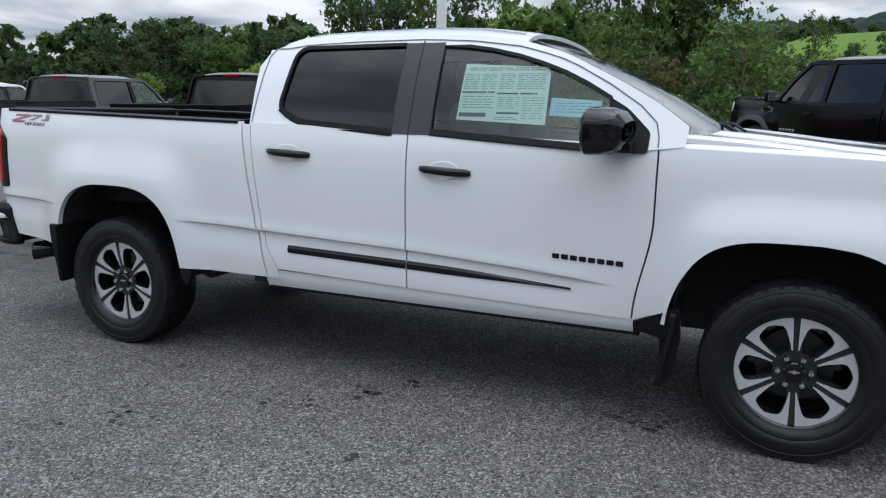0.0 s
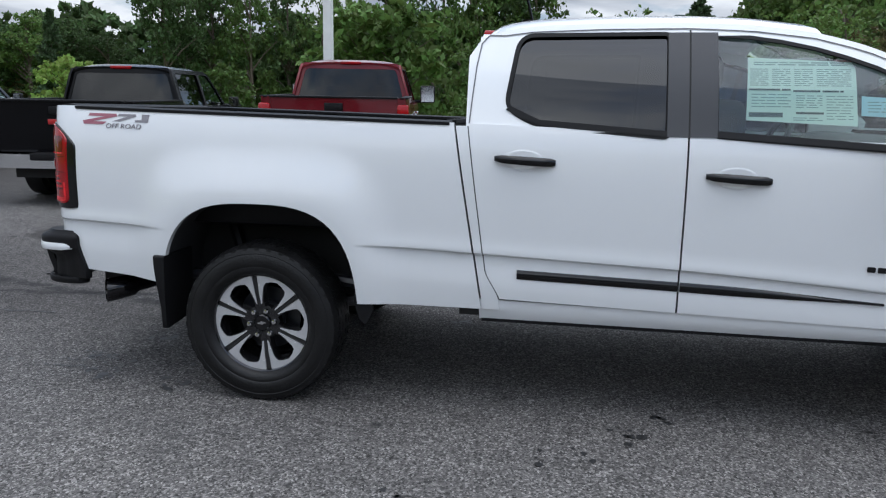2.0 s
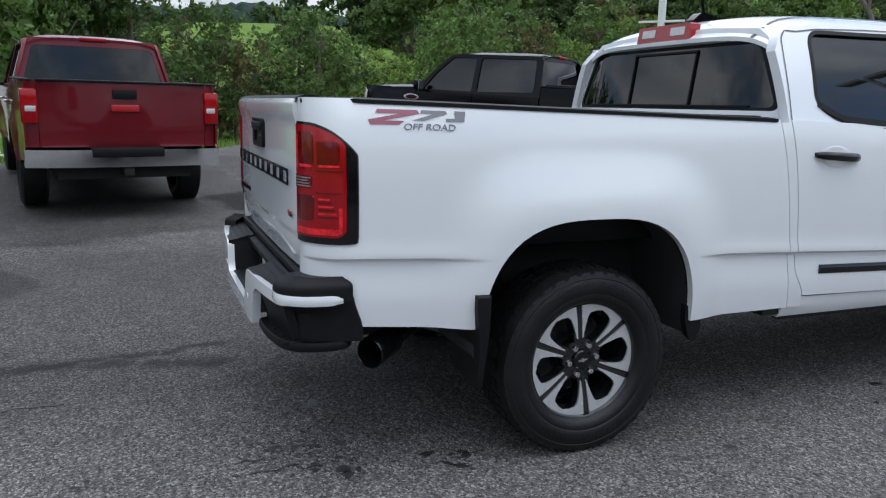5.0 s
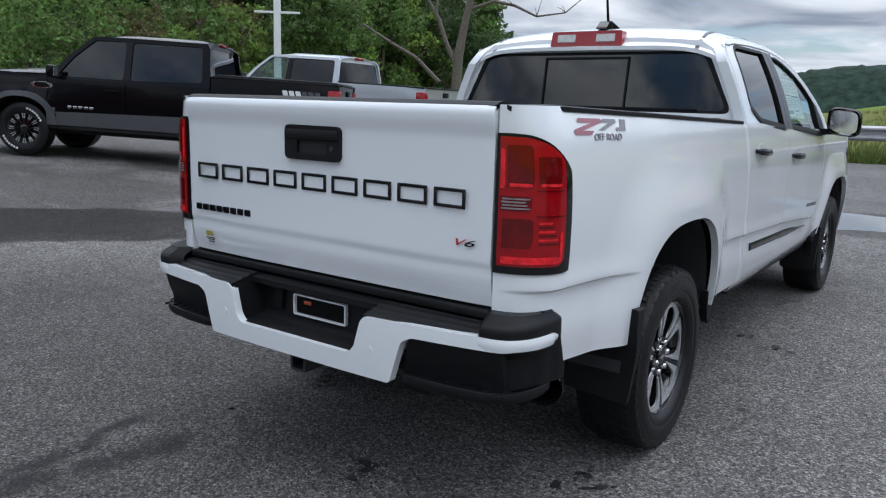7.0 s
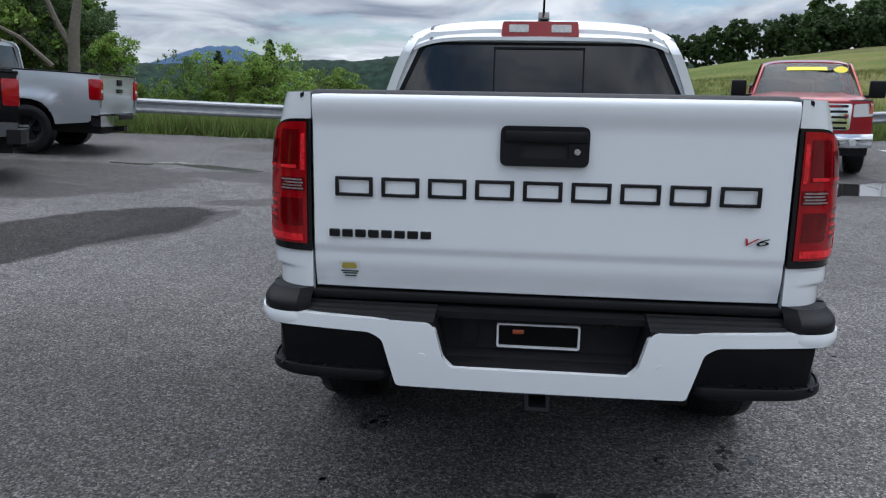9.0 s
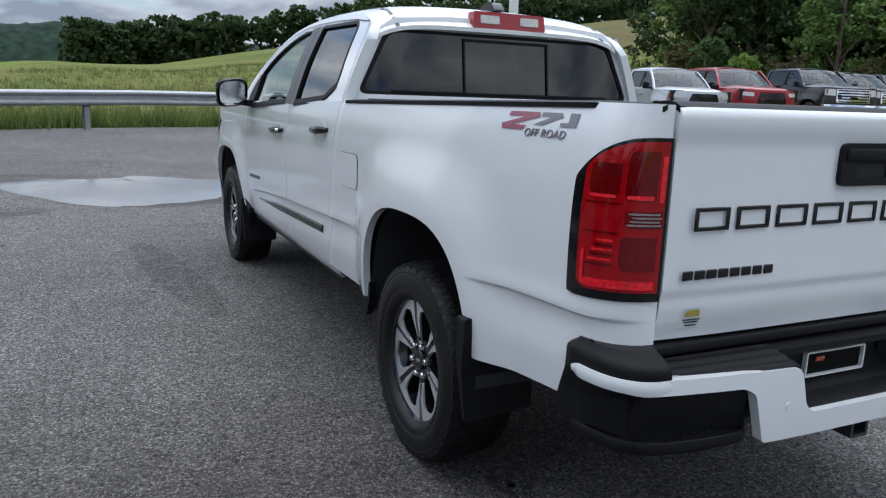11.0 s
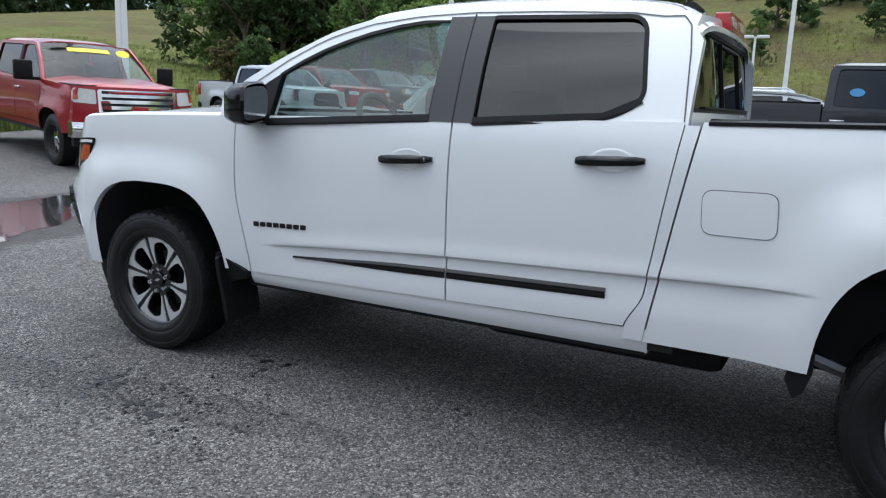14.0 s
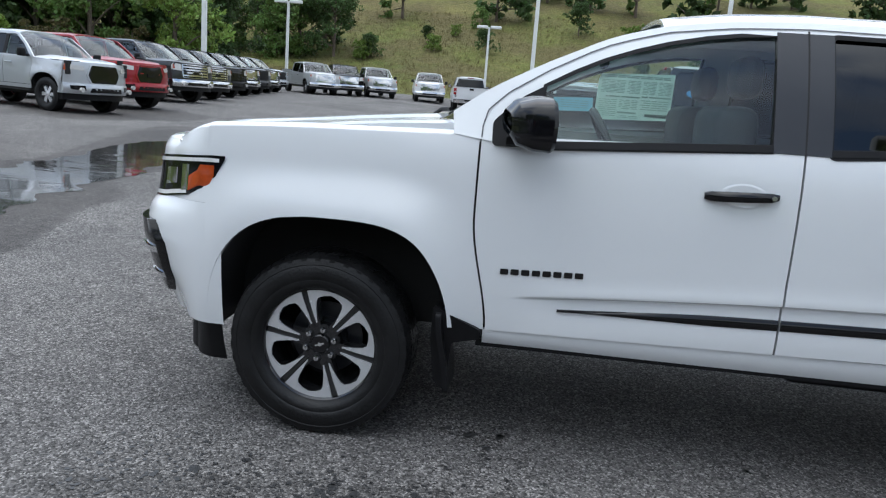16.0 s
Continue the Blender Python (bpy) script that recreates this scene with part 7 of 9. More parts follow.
            if u <= 1:
                x, y = turn(math.pi / 2 * u, -0.014 - 0.032 * k * (1 - 0.5 * smooth((u - 0.8) / 0.2)), -0.014 - 0.05 * k)
            else:
                x, y = 0.854 - 0.016 * k * (1 - smooth((u - 1) * 2)), lerp(-0.96, side_end(z), (u - 1) * 2)
            return Vector((s * x, y, z))
        part("corner_lower", grid(low_at, [*steps(0, 1, 14), 1.15, 1.3, 1.42, 1.5], steps(0, 1, 8), off=lambda co: Vector((-0.03 * s, 0.012 if co.y > -1.0 else 0.04, 0)), flip=s < 0), PLASTIC, bump)
        def band_at(u, v):
            k = math.sin(math.pi * v)
            end = smooth((u - 0.93) / 0.07)
            x, y = turn(math.pi / 2 * u, 0.003 + 0.003 * k - 0.009 * end, -0.004 + 0.003 * k)
            return Vector((s * x, y + 0.006 * smooth((u - 0.9) / 0.1), lerp(0.661 + 0.005 * smooth((u - 0.2) / 0.3) + 0.004 * end, 0.699 - 0.006 * end, v)))
        part("corner_band", grid(band_at, [*steps(0, 0.9, 14), 0.94, 0.97, 0.99, 1.0], steps(0, 1, 6), off=lambda co: Vector((-0.02 * s, 0.012, 0)), flip=s < 0), WHITE, bump)
        pk = sheet(rounded([(s * 0.43, 0.52), (s * 0.78, 0.52), (s * 0.78, 0.673), (s * 0.5, 0.655), (s * 0.47, 0.637)], 0.01), lambda x, z: (x, by(x, -0.012) + 0.03 * smooth((0.64 - z) / 0.1), z), cuts_u=xc, cuts_v=(0.56, 0.6, 0.64), off=(0, 0.03, 0))
        part("corner_pocket", pk, PLASTIC, bump)
        stp = [(s * 0.44, -1.178), (s * 0.6, -1.176), (s * 0.75, -1.152), (s * 0.822, -1.1), (s * 0.846, -1.0), (s * 0.838, -0.925), (s * 0.79, -0.9), (s * 0.7, -1.02), (s * 0.44, -1.06)]
        stp = rounded(stp, 0.05)
        mid_x, mid_y = s * 0.66, -1.06
        levels = ((0.494, 0.9), (0.5, 0.97), (0.508, 1.0), (0.522, 1.0), (0.529, 0.985), (0.531, 0.955), (0.526, 0.93), (0.525, 0.6), (0.525, 0.02))
        slab = grid(lambda u, v: Vector((lerp(mid_x, stp[int(u) % len(stp)][0], levels[int(v)][1]), lerp(mid_y, stp[int(u) % len(stp)][1], levels[int(v)][1]), levels[int(v)][0])), range(len(stp) + 1), range(len(levels)), flip=s > 0)
        bmesh.ops.recalc_face_normals(slab, faces=slab.faces[:])
        st = part("corner_step", slab, PLASTIC, bump, "black corner step")
        for k in range(6):
            part("step_rib", boxed(s * (0.55 + 0.045 * k), s * (0.562 + 0.045 * k), -1.145, -1.06, 0.522, 0.53, 0.003), PLASTIC, st)
        part("sensor", prism([(0.0115 * math.cos(a), 0.0115 * math.sin(a)) for a in steps(0, 6.0, 20)], lambda u, v, w: (s * 0.343 + u, by(0.343, 0.014) + w, 0.589 + v), 0.006), WHITE, bump)
        part("step_pad", grid(lambda u, v: Vector((s * lerp(0.31, 0.8, u), lerp(by(lerp(0.31, 0.8, u), 0.004), -1.045, v), 0.694 + 0.02 * smooth(v * 1.2) + 0.003 * (int(v * 9) % 2) * (1 if 0.15 < v < 0.8 else 0))), steps(0, 1, 12), steps(0, 1, 18), off=(0, 0, -0.03), flip=s < 0), PLASTIC, bump, "ribbed black step pad")
    # centre recess with the number-plate frame
    part("centre_pad", grid(lambda u, v: Vector((u, lerp(-1.10, -1.04, v), 0.703 + 0.015 * v)), steps(-0.33, 0.33, 4), (0, 1), off=(0, 0, -0.02)), PLASTIC, bump)
    part("recess_back", sheet([(-0.335, 0.7), (-0.3, 0.55), (0.3, 0.55), (0.335, 0.7)], lambda x, z: (x, -1.052 - 0.05 * smooth((0.585 - z) / 0.03), z), cuts_v=(0.6, 0.58, 0.56), off=(0, 0.02, 0)), PLASTIC, bump)
    part("recess_floor", boxed(-0.28, 0.28, -1.18, -1.055, 0.553, 0.563, 0.004), PLASTIC, bump)
    for s in (1, -1):
        part("recess_side", prism([(-1.18, 0.56), (-1.05, 0.555), (-1.05, 0.7), (-1.18, 0.69)], lambda u, v, w: (s * (0.305 + 0.0 * w) + s * (w - 0.012) + s * (v - 0.62) * 0.25, u, v), 0.012), PLASTIC, bump)
    fr = rounded([(-0.128, 0.588), (0.124, 0.588), (0.124, 0.664), (-0.128, 0.664)], 0.008)
    ih = rounded([(-0.122, 0.593), (0.118, 0.593), (0.118, 0.659), (-0.122, 0.659)], 0.006)
    pl = part("plate_frame", sheet(fr, lambda x, z: (x, -1.068, z), holes=(ih,), off=(0, 0.014, 0)), mat("white_frame", (0.75, 0.75, 0.75), 0.4), bump, "white-edged number-plate frame")
    part("plate_recess", sheet(ih, lambda x, z: (x, -1.056, z)), mat("plate_shadow", (0.003, 0.003, 0.003), 0.45, spec=0.1), pl)
    part("tag", boxed(-0.08, -0.045, -1.063, -1.057, 0.63, 0.644, 0.002), AMBER, pl)
    part("socket_cover", prism(rounded([(-0.235, 0.6), (-0.19, 0.59), (-0.185, 0.672), (-0.23, 0.68)], 0.01), lambda u, v, w: (u, -1.066 + w, v), 0.02), PLASTIC, bump)
    part("round_plug", prism([(0.026 * math.cos(a), 0.026 * math.sin(a)) for a in steps(0, 6.1, 20)], lambda u, v, w: (0.215 + u, -1.06 + w, 0.648 + v), 0.012), PLASTIC, bump)
    for x in (-0.085, 0.085):
        part("screw", prism([(0.006 * math.cos(a), 0.006 * math.sin(a)) for a in steps(0, 5.5, 8)], lambda u, v, w: (x + u, -1.06 + w, 0.683 + v), 0.006), CHROME, bump)
    part("gate_sill", boxed(-0.7, 0.7, -1.075, -1.0, 0.722, 0.748, 0.006), PLASTIC, e)
    # hitch receiver
    ring = sheet(rounded([(-0.036, 0.43), (0.036, 0.43), (0.036, 0.502), (-0.036, 0.502)], 0.006), lambda x, z: (x, -1.17, z), holes=(rounded([(-0.026, 0.44), (0.026, 0.44), (0.026, 0.492), (-0.026, 0.492)], 0.003),), off=(0, 0.3, 0))
    h = part("hitch_receiver", ring, SATIN_BLACK, e, "black hitch receiver")
    part("cross_tube", tube(bmesh.new(), [(-0.45, -0.98, 0.47), (0.45, -0.98, 0.47)], 0.035), SATIN_BLACK, h)
    part("chain_plate", sheet(rounded([(-0.13, 0.485), (0.13, 0.485), (0.1, 0.45), (-0.1, 0.45)], 0.015), lambda x, z: (x, -1.1, z), off=(0, 0.008, 0)), SATIN_BLACK, h)
    # exhaust tip on the passenger side
    out = lathe([(0.14, 0.045), (0.004, 0.05), (-0.002, 0.053), (0.002, 0.057), (0.02, 0.058), (0.13, 0.055), (0.15, 0.04), (0.3, 0.032)], 28)
    for v in out.verts:
        v.co = Vector((0.775 - v.co.x * 0.6, -0.835 + v.co.x * 0.78, 0.455 + 0.16 * v.co.x)) + Vector((v.co.y * 0.79, v.co.y * 0.61, v.co.z))
    ex = part("exhaust_tip", out, GLOSS_BLACK, e, "black exhaust tip")
    part("exhaust_pipe", tube(bmesh.new(), [(0.61, -0.62, 0.49), (0.58, -0.5, 0.52), (0.58, 0.0, 0.56), (0.58, 0.5, 0.5)], 0.03), SATIN_BLACK, ex)


hero_tail()


# ---- the white truck's nose ----
def hero_nose():
    e = truck
    plan = [(0.9, 3.98), (0.895, 4.08), (0.872, 4.18), (0.83, 4.27), (0.765, 4.345), (0.67, 4.405), (0.5, 4.45), (0.28, 4.475), (0.0, 4.485)]
    ks = np.linspace(0, 1, len(plan))
    def pl(t, d):
        # smooth point on the plan curve, moved inward by d
        def at(q):
            q = min(1.0, max(0.0, q))
            i = min(len(plan) - 2, int(q * (len(plan) - 1)))
            f = q * (len(plan) - 1) - i
            p0, p1, p2, p3 = (Vector(plan[max(0, min(len(plan) - 1, i + j))]) for j in (-1, 0, 1, 2))
            return 0.5 * ((2 * p1) + (p2 - p0) * f + (2 * p0 - 5 * p1 + 4 * p2 - p3) * f * f + (3 * p1 - p0 - 3 * p2 + p3) * f ** 3)
        p = at(t)
        tg = (at(t + 0.01) - at(t - 0.01)).normalized()
        n = Vector((tg.y, -tg.x))
        if n.dot(p - Vector((0, 3.8))) > 0:
            n = -n
        return p + n * d
    def inset(z):
        return float(np.interp(z, [0.38, 0.48, 0.6, 0.72, 0.8, 0.86, 0.9, 0.96, 1.1, 1.16, 1.2], [0.14, 0.1, 0.045, 0.012, 0.005, 0.02, 0.05, 0.06, 0.075, 0.11, 0.16]))
    def P(s, t, z, o=0.0):
        if t < 0.06:
            y = pl(t, 0).y
            return Vector((s * (side_x(y, min(z, 1.2)) + o), y, z))
        k = smooth((t - 0.06) / 0.34)
        p = pl(t, inset(z) * k - o)
        ease = 1 - smooth((t - 0.06) / 0.3)
        return Vector((s * (p.x + (side_x(4.03, min(z, 1.2)) - pl(0.06, 0).x) * ease), p.y, z))
    ts = [*steps(0.06, 1.0, 34)]
    def whole(z0, z1, rows, t0=0.06, o=0.0):
        us = [(-1, t) for t in steps(t0, 1.0, 34)] + [(1, t) for t in steps(1.0, t0, 34)[1:]]
        zt_ = z1 if callable(z1) else (lambda t: z1)
        return grid(lambda u, v: P(u[0], u[1], lerp(z0, zt_(u[1]), v), o), us, steps(0, 1, rows), off=lambda co: Vector((0, -0.06, 0)))
    bump = part("front_bumper", whole(0.415, 0.905, 26), WHITE, e, "white front bumper")
    crest = lambda t: lerp(1.195, 1.128, smooth((t - 0.06) / 0.34))
    part("nose_panel", whole(0.906, crest, 14), WHITE, e)
    us = [(-1, t) for t in steps(0.06, 1.0, 34)] + [(1, t) for t in steps(1.0, 0.06, 34)[1:]]
    def lip(u, v):
        q = P(u[0], u[1], crest(u[1]))
        a = math.pi / 2 * v
        to = Vector((0, 3.6, 0)) - Vector((q.x, q.y, 0))
        to = to.normalized() * (0.09 * (1 - math.cos(a)))
        return Vector((q.x + to.x, q.y + to.y, q.z + 0.024 * math.sin(a)))
    part("nose_lip", grid(lip, us, steps(0, 1, 6), off=(0, 0, -0.015), back=False), WHITE, e)
    part("air_dam", whole(0.225, 0.413, 6, t0=0.1, o=-0.05), PLASTIC, e, "black air dam")
    # the side of the bumper runs back to the arch
    for s in (1, -1):
        def sb(u, v):
            z = lerp(0.415, 0.9, v)
            y0 = 3.56 + 0.475 * max(0.0, 1 - max(0.0, (z - 0.36) / 0.533) ** 2.7) ** (1 / 2.7)
            q = P(s, 0.06, z)
            y = lerp(y0, q.y, u)
            return Vector((lerp(s * side_x(y0, z), q.x, smooth(u)), y, z))
        part("bumper_side", grid(sb, steps(0, 1, 8), steps(0, 1, 24), off=(-0.03 * s, 0, 0), flip=s > 0, back=False), WHITE, bump)
        # headlight
        def lampgrid(t0, t1, za, zb, o):
            return grid(lambda u, v: (lambda t: P(s, t, lerp(za(t), zb(t), v), o))(lerp(t0, t1, u)), steps(0, 1, 20), steps(0, 1, 12), off=lambda co: Vector((0, -0.05, 0)), flip=s > 0)
        lo = lambda t: float(np.interp(t, [0.05, 0.085, 0.12, 0.19, 0.4, 0.74], [1.076, 1.022, 0.958, 0.925, 0.9, 0.88]))
        hi = lambda t: float(np.interp(t, [0.05, 0.4, 0.75], [1.09, 1.068, 1.05]))
        hl = part("headlight", lampgrid(0.05, 0.74, lo, hi, 0.005), GLOSS_BLACK, e, "projector headlight with amber reflector")
        part("light_strip", lampgrid(0.075, 0.72, lambda t: hi(t) - 0.024, lambda t: hi(t) - 0.01, 0.0085), LIGHT_BAR, hl, "white light bar")
        part("amber_reflector", lampgrid(0.098, 0.178, lambda t: lo(t) + 0.014, lambda t: min(hi(t) - 0.036, lo(t) + 0.07), 0.0085), AMBER, hl, "amber reflector")
        part("reflector", lampgrid(0.19, 0.235, lambda t: lo(t) + 0.02, lambda t: hi(t) - 0.036, 0.0085), CHROME, hl)
        part("reflector", lampgrid(0.3, 0.42, lambda t: lo(t) + 0.05, lambda t: hi(t) - 0.05, 0.0085), CHROME, hl)
        part("low_strip", lampgrid(0.2, 0.6, lambda t: lo(t) + 0.008, lambda t: lo(t) + 0.024, 0.0085), LIGHT_BAR, hl)
        # black corner intake with bright hooks
        il, ih = lambda t: 0.49 + 0.06 * smooth((0.48 - t) / 0.1), lambda t: 0.8 - 0.09 * smooth((0.46 - t) / 0.08)
        iv = part("corner_intake", lampgrid(0.385, 0.74, il, ih, 0.022), GLOSS_BLACK, bump, "gloss black corner intake")
        part("tow_hook", lampgrid(0.42, 0.62, lambda t: 0.665, lambda t: 0.69, 0.034), CHROME, iv)
        part("fog_lamp", lampgrid(0.42, 0.6, lambda t: 0.555, lambda t: 0.575, 0.032), CHROME, iv)
    us = [(-1, t) for t in steps(0.76, 1.0, 12)] + [(1, t) for t in steps(1.0, 0.76, 12)[1:]]
    part("grille", grid(lambda u, v: P(u[0], u[1], lerp(0.86, 1.09, v), 0.012), us, steps(0, 1, 6), off=(0, -0.04, 0)), GLOSS_BLACK, e)
    part("lower_grille", grid(lambda u, v: P(u[0], u[1], lerp(0.5, 0.76, v), 0.008), us, steps(0, 1, 6), off=(0, -0.04, 0)), GLOSS_BLACK, bump)
    # hood
    HOOD_Y = (2.9, 3.1, 3.33, 3.55, 3.78, 3.97, 4.08, 4.15, 4.2, 4.24)
    HOOD_Z = (1.3, 1.288, 1.272, 1.251, 1.224, 1.196, 1.174, 1.155, 1.136, 1.112)
    def hd(u, v):
        k = u * u
        y = lerp(3.3 - 0.24 * k, 4.385 - 0.19 * abs(u) ** 3, v)
        at = y - 0.17 * (1 - abs(u) ** 3) * smooth((y - 3.6) / 0.6)
        z = float(np.interp(at, HOOD_Y, HOOD_Z)) + 0.022 * (1 - k) * (1 - 0.6 * v) - 0.008 * smooth((abs(u) - 0.9) / 0.1) + 0.013 * smooth(1 - abs(abs(u) - 0.62) / 0.14) * smooth((0.95 - v) / 0.2)
        hw = lerp(0.845, 0.79, smooth((v - 0.45) / 0.55))
        return Vector((u * hw, y, z))
    part("hood", grid(hd, steps(-1, 1, 44), steps(0, 1, 34), off=(0, 0, -0.02)), WHITE, e)
    # the fender's shoulder rolls up to the hood
    for s in (1, -1):
        def sh(u, v):
            y = lerp(2.99, 4.035, u)
            z0 = 1.242 - 0.03 * (y - 3.0) - 0.05 * max(0.0, y - 3.6) ** 2
            a = math.pi / 2 * v
            x0 = side_x(y, z0)
            return Vector((s * lerp(x0, x0 - 0.075, 1 - math.cos(a)), y, z0 - 0.001 + 0.026 * math.sin(a) * (1 - 0.3 * u)))
        part("fender_top", grid(sh, steps(0, 1, 24), steps(0, 1, 6), off=(0, 0, -0.02), flip=s > 0, back=False), WHITE, e)
    wm = alloy_wheel_meshes()
    for y, turns, st in ((0.0, (8, 11), 0.0), (WB, (2, 19), 0.0)):
        for s, t in zip((1, -1), turns):
            alloy_wheel(e, wm, 0.775, y, 0.368, s, t, st)


hero_nose()


# ---- trees, shrubs and grass ----
def leaf_cloud(centres, spread, per, size, rng, stretch=1.0, droop=0.0):
    """Small bent leaf quads scattered round the given centres; returns vertices and faces."""
    c = np.repeat(np.asarray(centres, float), per, axis=0)
    sp = np.repeat(np.asarray(spread, float), per)[:, None] if np.ndim(spread) else spread
    n = len(c)
    d = rng.normal(size=(n, 3))
    d /= np.linalg.norm(d, axis=1)[:, None]
    p = c + d * sp * rng.random((n, 1)) ** 0.5 * np.array([1, 1, 0.75])
    a = rng.normal(size=(n, 3))
    a[:, 2] -= droop
    a /= np.linalg.norm(a, axis=1)[:, None]
    b = np.cross(a, rng.normal(size=(n, 3)))
    b /= np.linalg.norm(b, axis=1)[:, None] + 1e-9
    s = size * (0.6 + 0.8 * rng.random((n, 1)))
    a, b = a * s * stretch, b * s * 0.6
    v = np.stack([p - a, p - b * 0.9, p + a, p + b], 1).reshape(-1, 3)
    f = np.arange(4 * n).reshape(-1, 4)
    return v, f


def raw_mesh(name, v, f, material):
    me = bpy.data.meshes.new(name)
    me.from_pydata(v.tolist(), [], f.tolist())
    me.materials.append(material)
    return me


def broadleaf(seed, height, width, leaf, clusters=270, per=20, size=0.14, low=0.16):
    """Trunk and crown meshes of a broad-leaved tree."""
    rng = np.random.default_rng(seed)
    r = random.Random(seed)
    lobes = []
    for k in range(15):
        a = r.uniform(0, 6.28)
        t = r.uniform(low, 0.92)
        rad = width * 0.5 * (1 - 0.75 * max(0, t - 0.45)) * r.uniform(0.3, 0.85)
        lobes.append((Vector((rad * math.cos(a), rad * math.sin(a), height * t)), width * r.uniform(0.13, 0.26)))
    lobes.append((Vector((0, 0, height * 0.86)), width * 0.17))
    lobes.append((Vector((0, 0, height * 0.6)), width * 0.28))
    cen, spr = [], []
    for k in range(clusters):
        c, s = lobes[r.randrange(len(lobes))]
        d = Vector((r.gauss(0, 1), r.gauss(0, 1), r.gauss(0.25, 1))).normalized() * s * r.uniform(0.5, 1.08)
        d.z *= 0.85
        cen.append(c + d); spr.append(r.uniform(0.25, 0.55) * width / 6)
    v, f = leaf_cloud(cen, spr, per, size, rng)
    bm = bmesh.new()
    tube(bm, [(0, 0, -0.5), (0.05, 0.02, height * 0.2), (0.1, -0.06, height * 0.5), (0.0, 0.05, height * 0.82)], [height * 0.024, height * 0.02, height * 0.013, height * 0.004], 8)
    for c, s in lobes:
        z0 = max(height * 0.15, c.z - 0.45 * math.hypot(c.x, c.y) - 0.1 * height)
        tube(bm, [(0.05, 0, z0), (c.x * 0.5, c.y * 0.5, lerp(z0, c.z, 0.6)), tuple(c)], [height * 0.009, height * 0.006, height * 0.002], 5)
    tm = bpy.data.meshes.new("trunk")
    bm.to_mesh(tm); bm.free()
    tm.materials.append(BARK)
    return tm, raw_mesh("crown", v, f, leaf)


def conifer(seed, height, width, leaf, whorls=19, per=11, size=0.14):
    rng = np.random.default_rng(seed)
    r = random.Random(seed)
    cen, spr = [], []
    bm = bmesh.new()
    tube(bm, [(0, 0, -0.4), (0.02, 0, height * 0.5), (0, 0.02, height)], [height * 0.02, height * 0.012, 0.01], 8)
    for k in range(whorls):
        t = k / (whorls - 1)
        z = lerp(height * 0.1, height * 0.97, t)
        rad = width * 0.5 * (1 - t) ** 0.8 * r.uniform(0.8, 1.15) + 0.08
        for j in range(r.randint(5, 8)):
            a = r.uniform(0, 6.28)
            rr = rad * r.uniform(0.65, 1.12)
            tip = Vector((rr * math.cos(a), rr * math.sin(a), z + rr * 0.12))
            tube(bm, [(0, 0, z), tuple(tip)], [0.03 * (1 - t) + 0.008, 0.006], 4)
            for q in (0.35, 0.6, 0.82, 1.0):
                cen.append((tip.x * q, tip.y * q, z + (tip.z - z) * q)); spr.append(0.1 + 0.16 * rad * (1.15 - q * 0.5))
    v, f = leaf_cloud(cen, spr, per, size, rng, stretch=1.5, droop=0.3)
    tm = bpy.data.meshes.new("trunk")
    bm.to_mesh(tm); bm.free()
    tm.materials.append(BARK)
    return tm, raw_mesh("crown", v, f, leaf)


def plant(name, kind, x, y, scale, turn, label, category="tree", group="", sink=0.0, tall=1.0):
    e = root(name, label, category, pose(x, y, land_z(x, y) - sink, 0, 0, turn) @ Matrix.Diagonal((scale, scale, scale * tall, 1)), group)
    for nm, me in zip(("trunk", "crown"), kind):
        o = new(nm, me)
        o.parent = e
    return e


OAKS = [broadleaf(11, 9.5, 7.0, LEAF_DARK), broadleaf(12, 9.0, 6.0, LEAF_MID), broadleaf(13, 10.5, 6.5, LEAF_DARK), broadleaf(14, 8.0, 6.2, LEAF_LIGHT)]
SHRUBS = [broadleaf(61, 3.2, 3.4, LEAF_MID, 200, 15, 0.07, 0.08), broadleaf(62, 2.6, 3.0, LEAF_LIGHT, 200, 15, 0.065, 0.08), broadleaf(63, 3.4, 2.8, LEAF_RUST, 200, 15, 0.06, 0.08), broadleaf(64, 3.0, 3.2, LEAF_DARK, 200, 15, 0.07, 0.08)]
SCRUB = [broadleaf(21, 3.2, 3.4, LEAF_MID, 170, 16, 0.115, 0.08), broadleaf(22, 2.6, 3.0, LEAF_LIGHT, 160, 16, 0.11, 0.08), broadleaf(23, 3.4, 2.8, LEAF_RUST, 160, 16, 0.105, 0.08), broadleaf(24, 3.0, 3.2, LEAF_DARK, 170, 16, 0.115, 0.08)]
SPRUCES = [conifer(36, 8.5, 5.0, SPRUCE, 24, 20, 0.085), conifer(37, 10.0, 5.4, SPRUCE, 26, 20, 0.09)]
PINES = [conifer(31, 6.0, 4.2, NEEDLES), conifer(32, 7.5, 4.0, NEEDLES), conifer(33, 10.0, 5.0, NEEDLES, 22, 10, 0.2)]
FAR = [broadleaf(41, 9.0, 9.0, LEAF_DARK, 95, 8, 0.56, 0.04), broadleaf(42, 10.0, 8.0, LEAF_DARK, 95, 8, 0.56, 0.04), broadleaf(43, 8.5, 8.5, LEAF_MID, 95, 8, 0.56, 0.04)]
BIG = [broadleaf(51, 11.0, 9.0, LEAF_DARK, 280, 18, 0.2, 0.05), broadleaf(52, 10.0, 8.5, LEAF_MID, 280, 18, 0.2, 0.05), broadleaf(53, 12.0, 8.0, LEAF_DARK, 280, 18, 0.2, 0.05)]
SIZES = {}
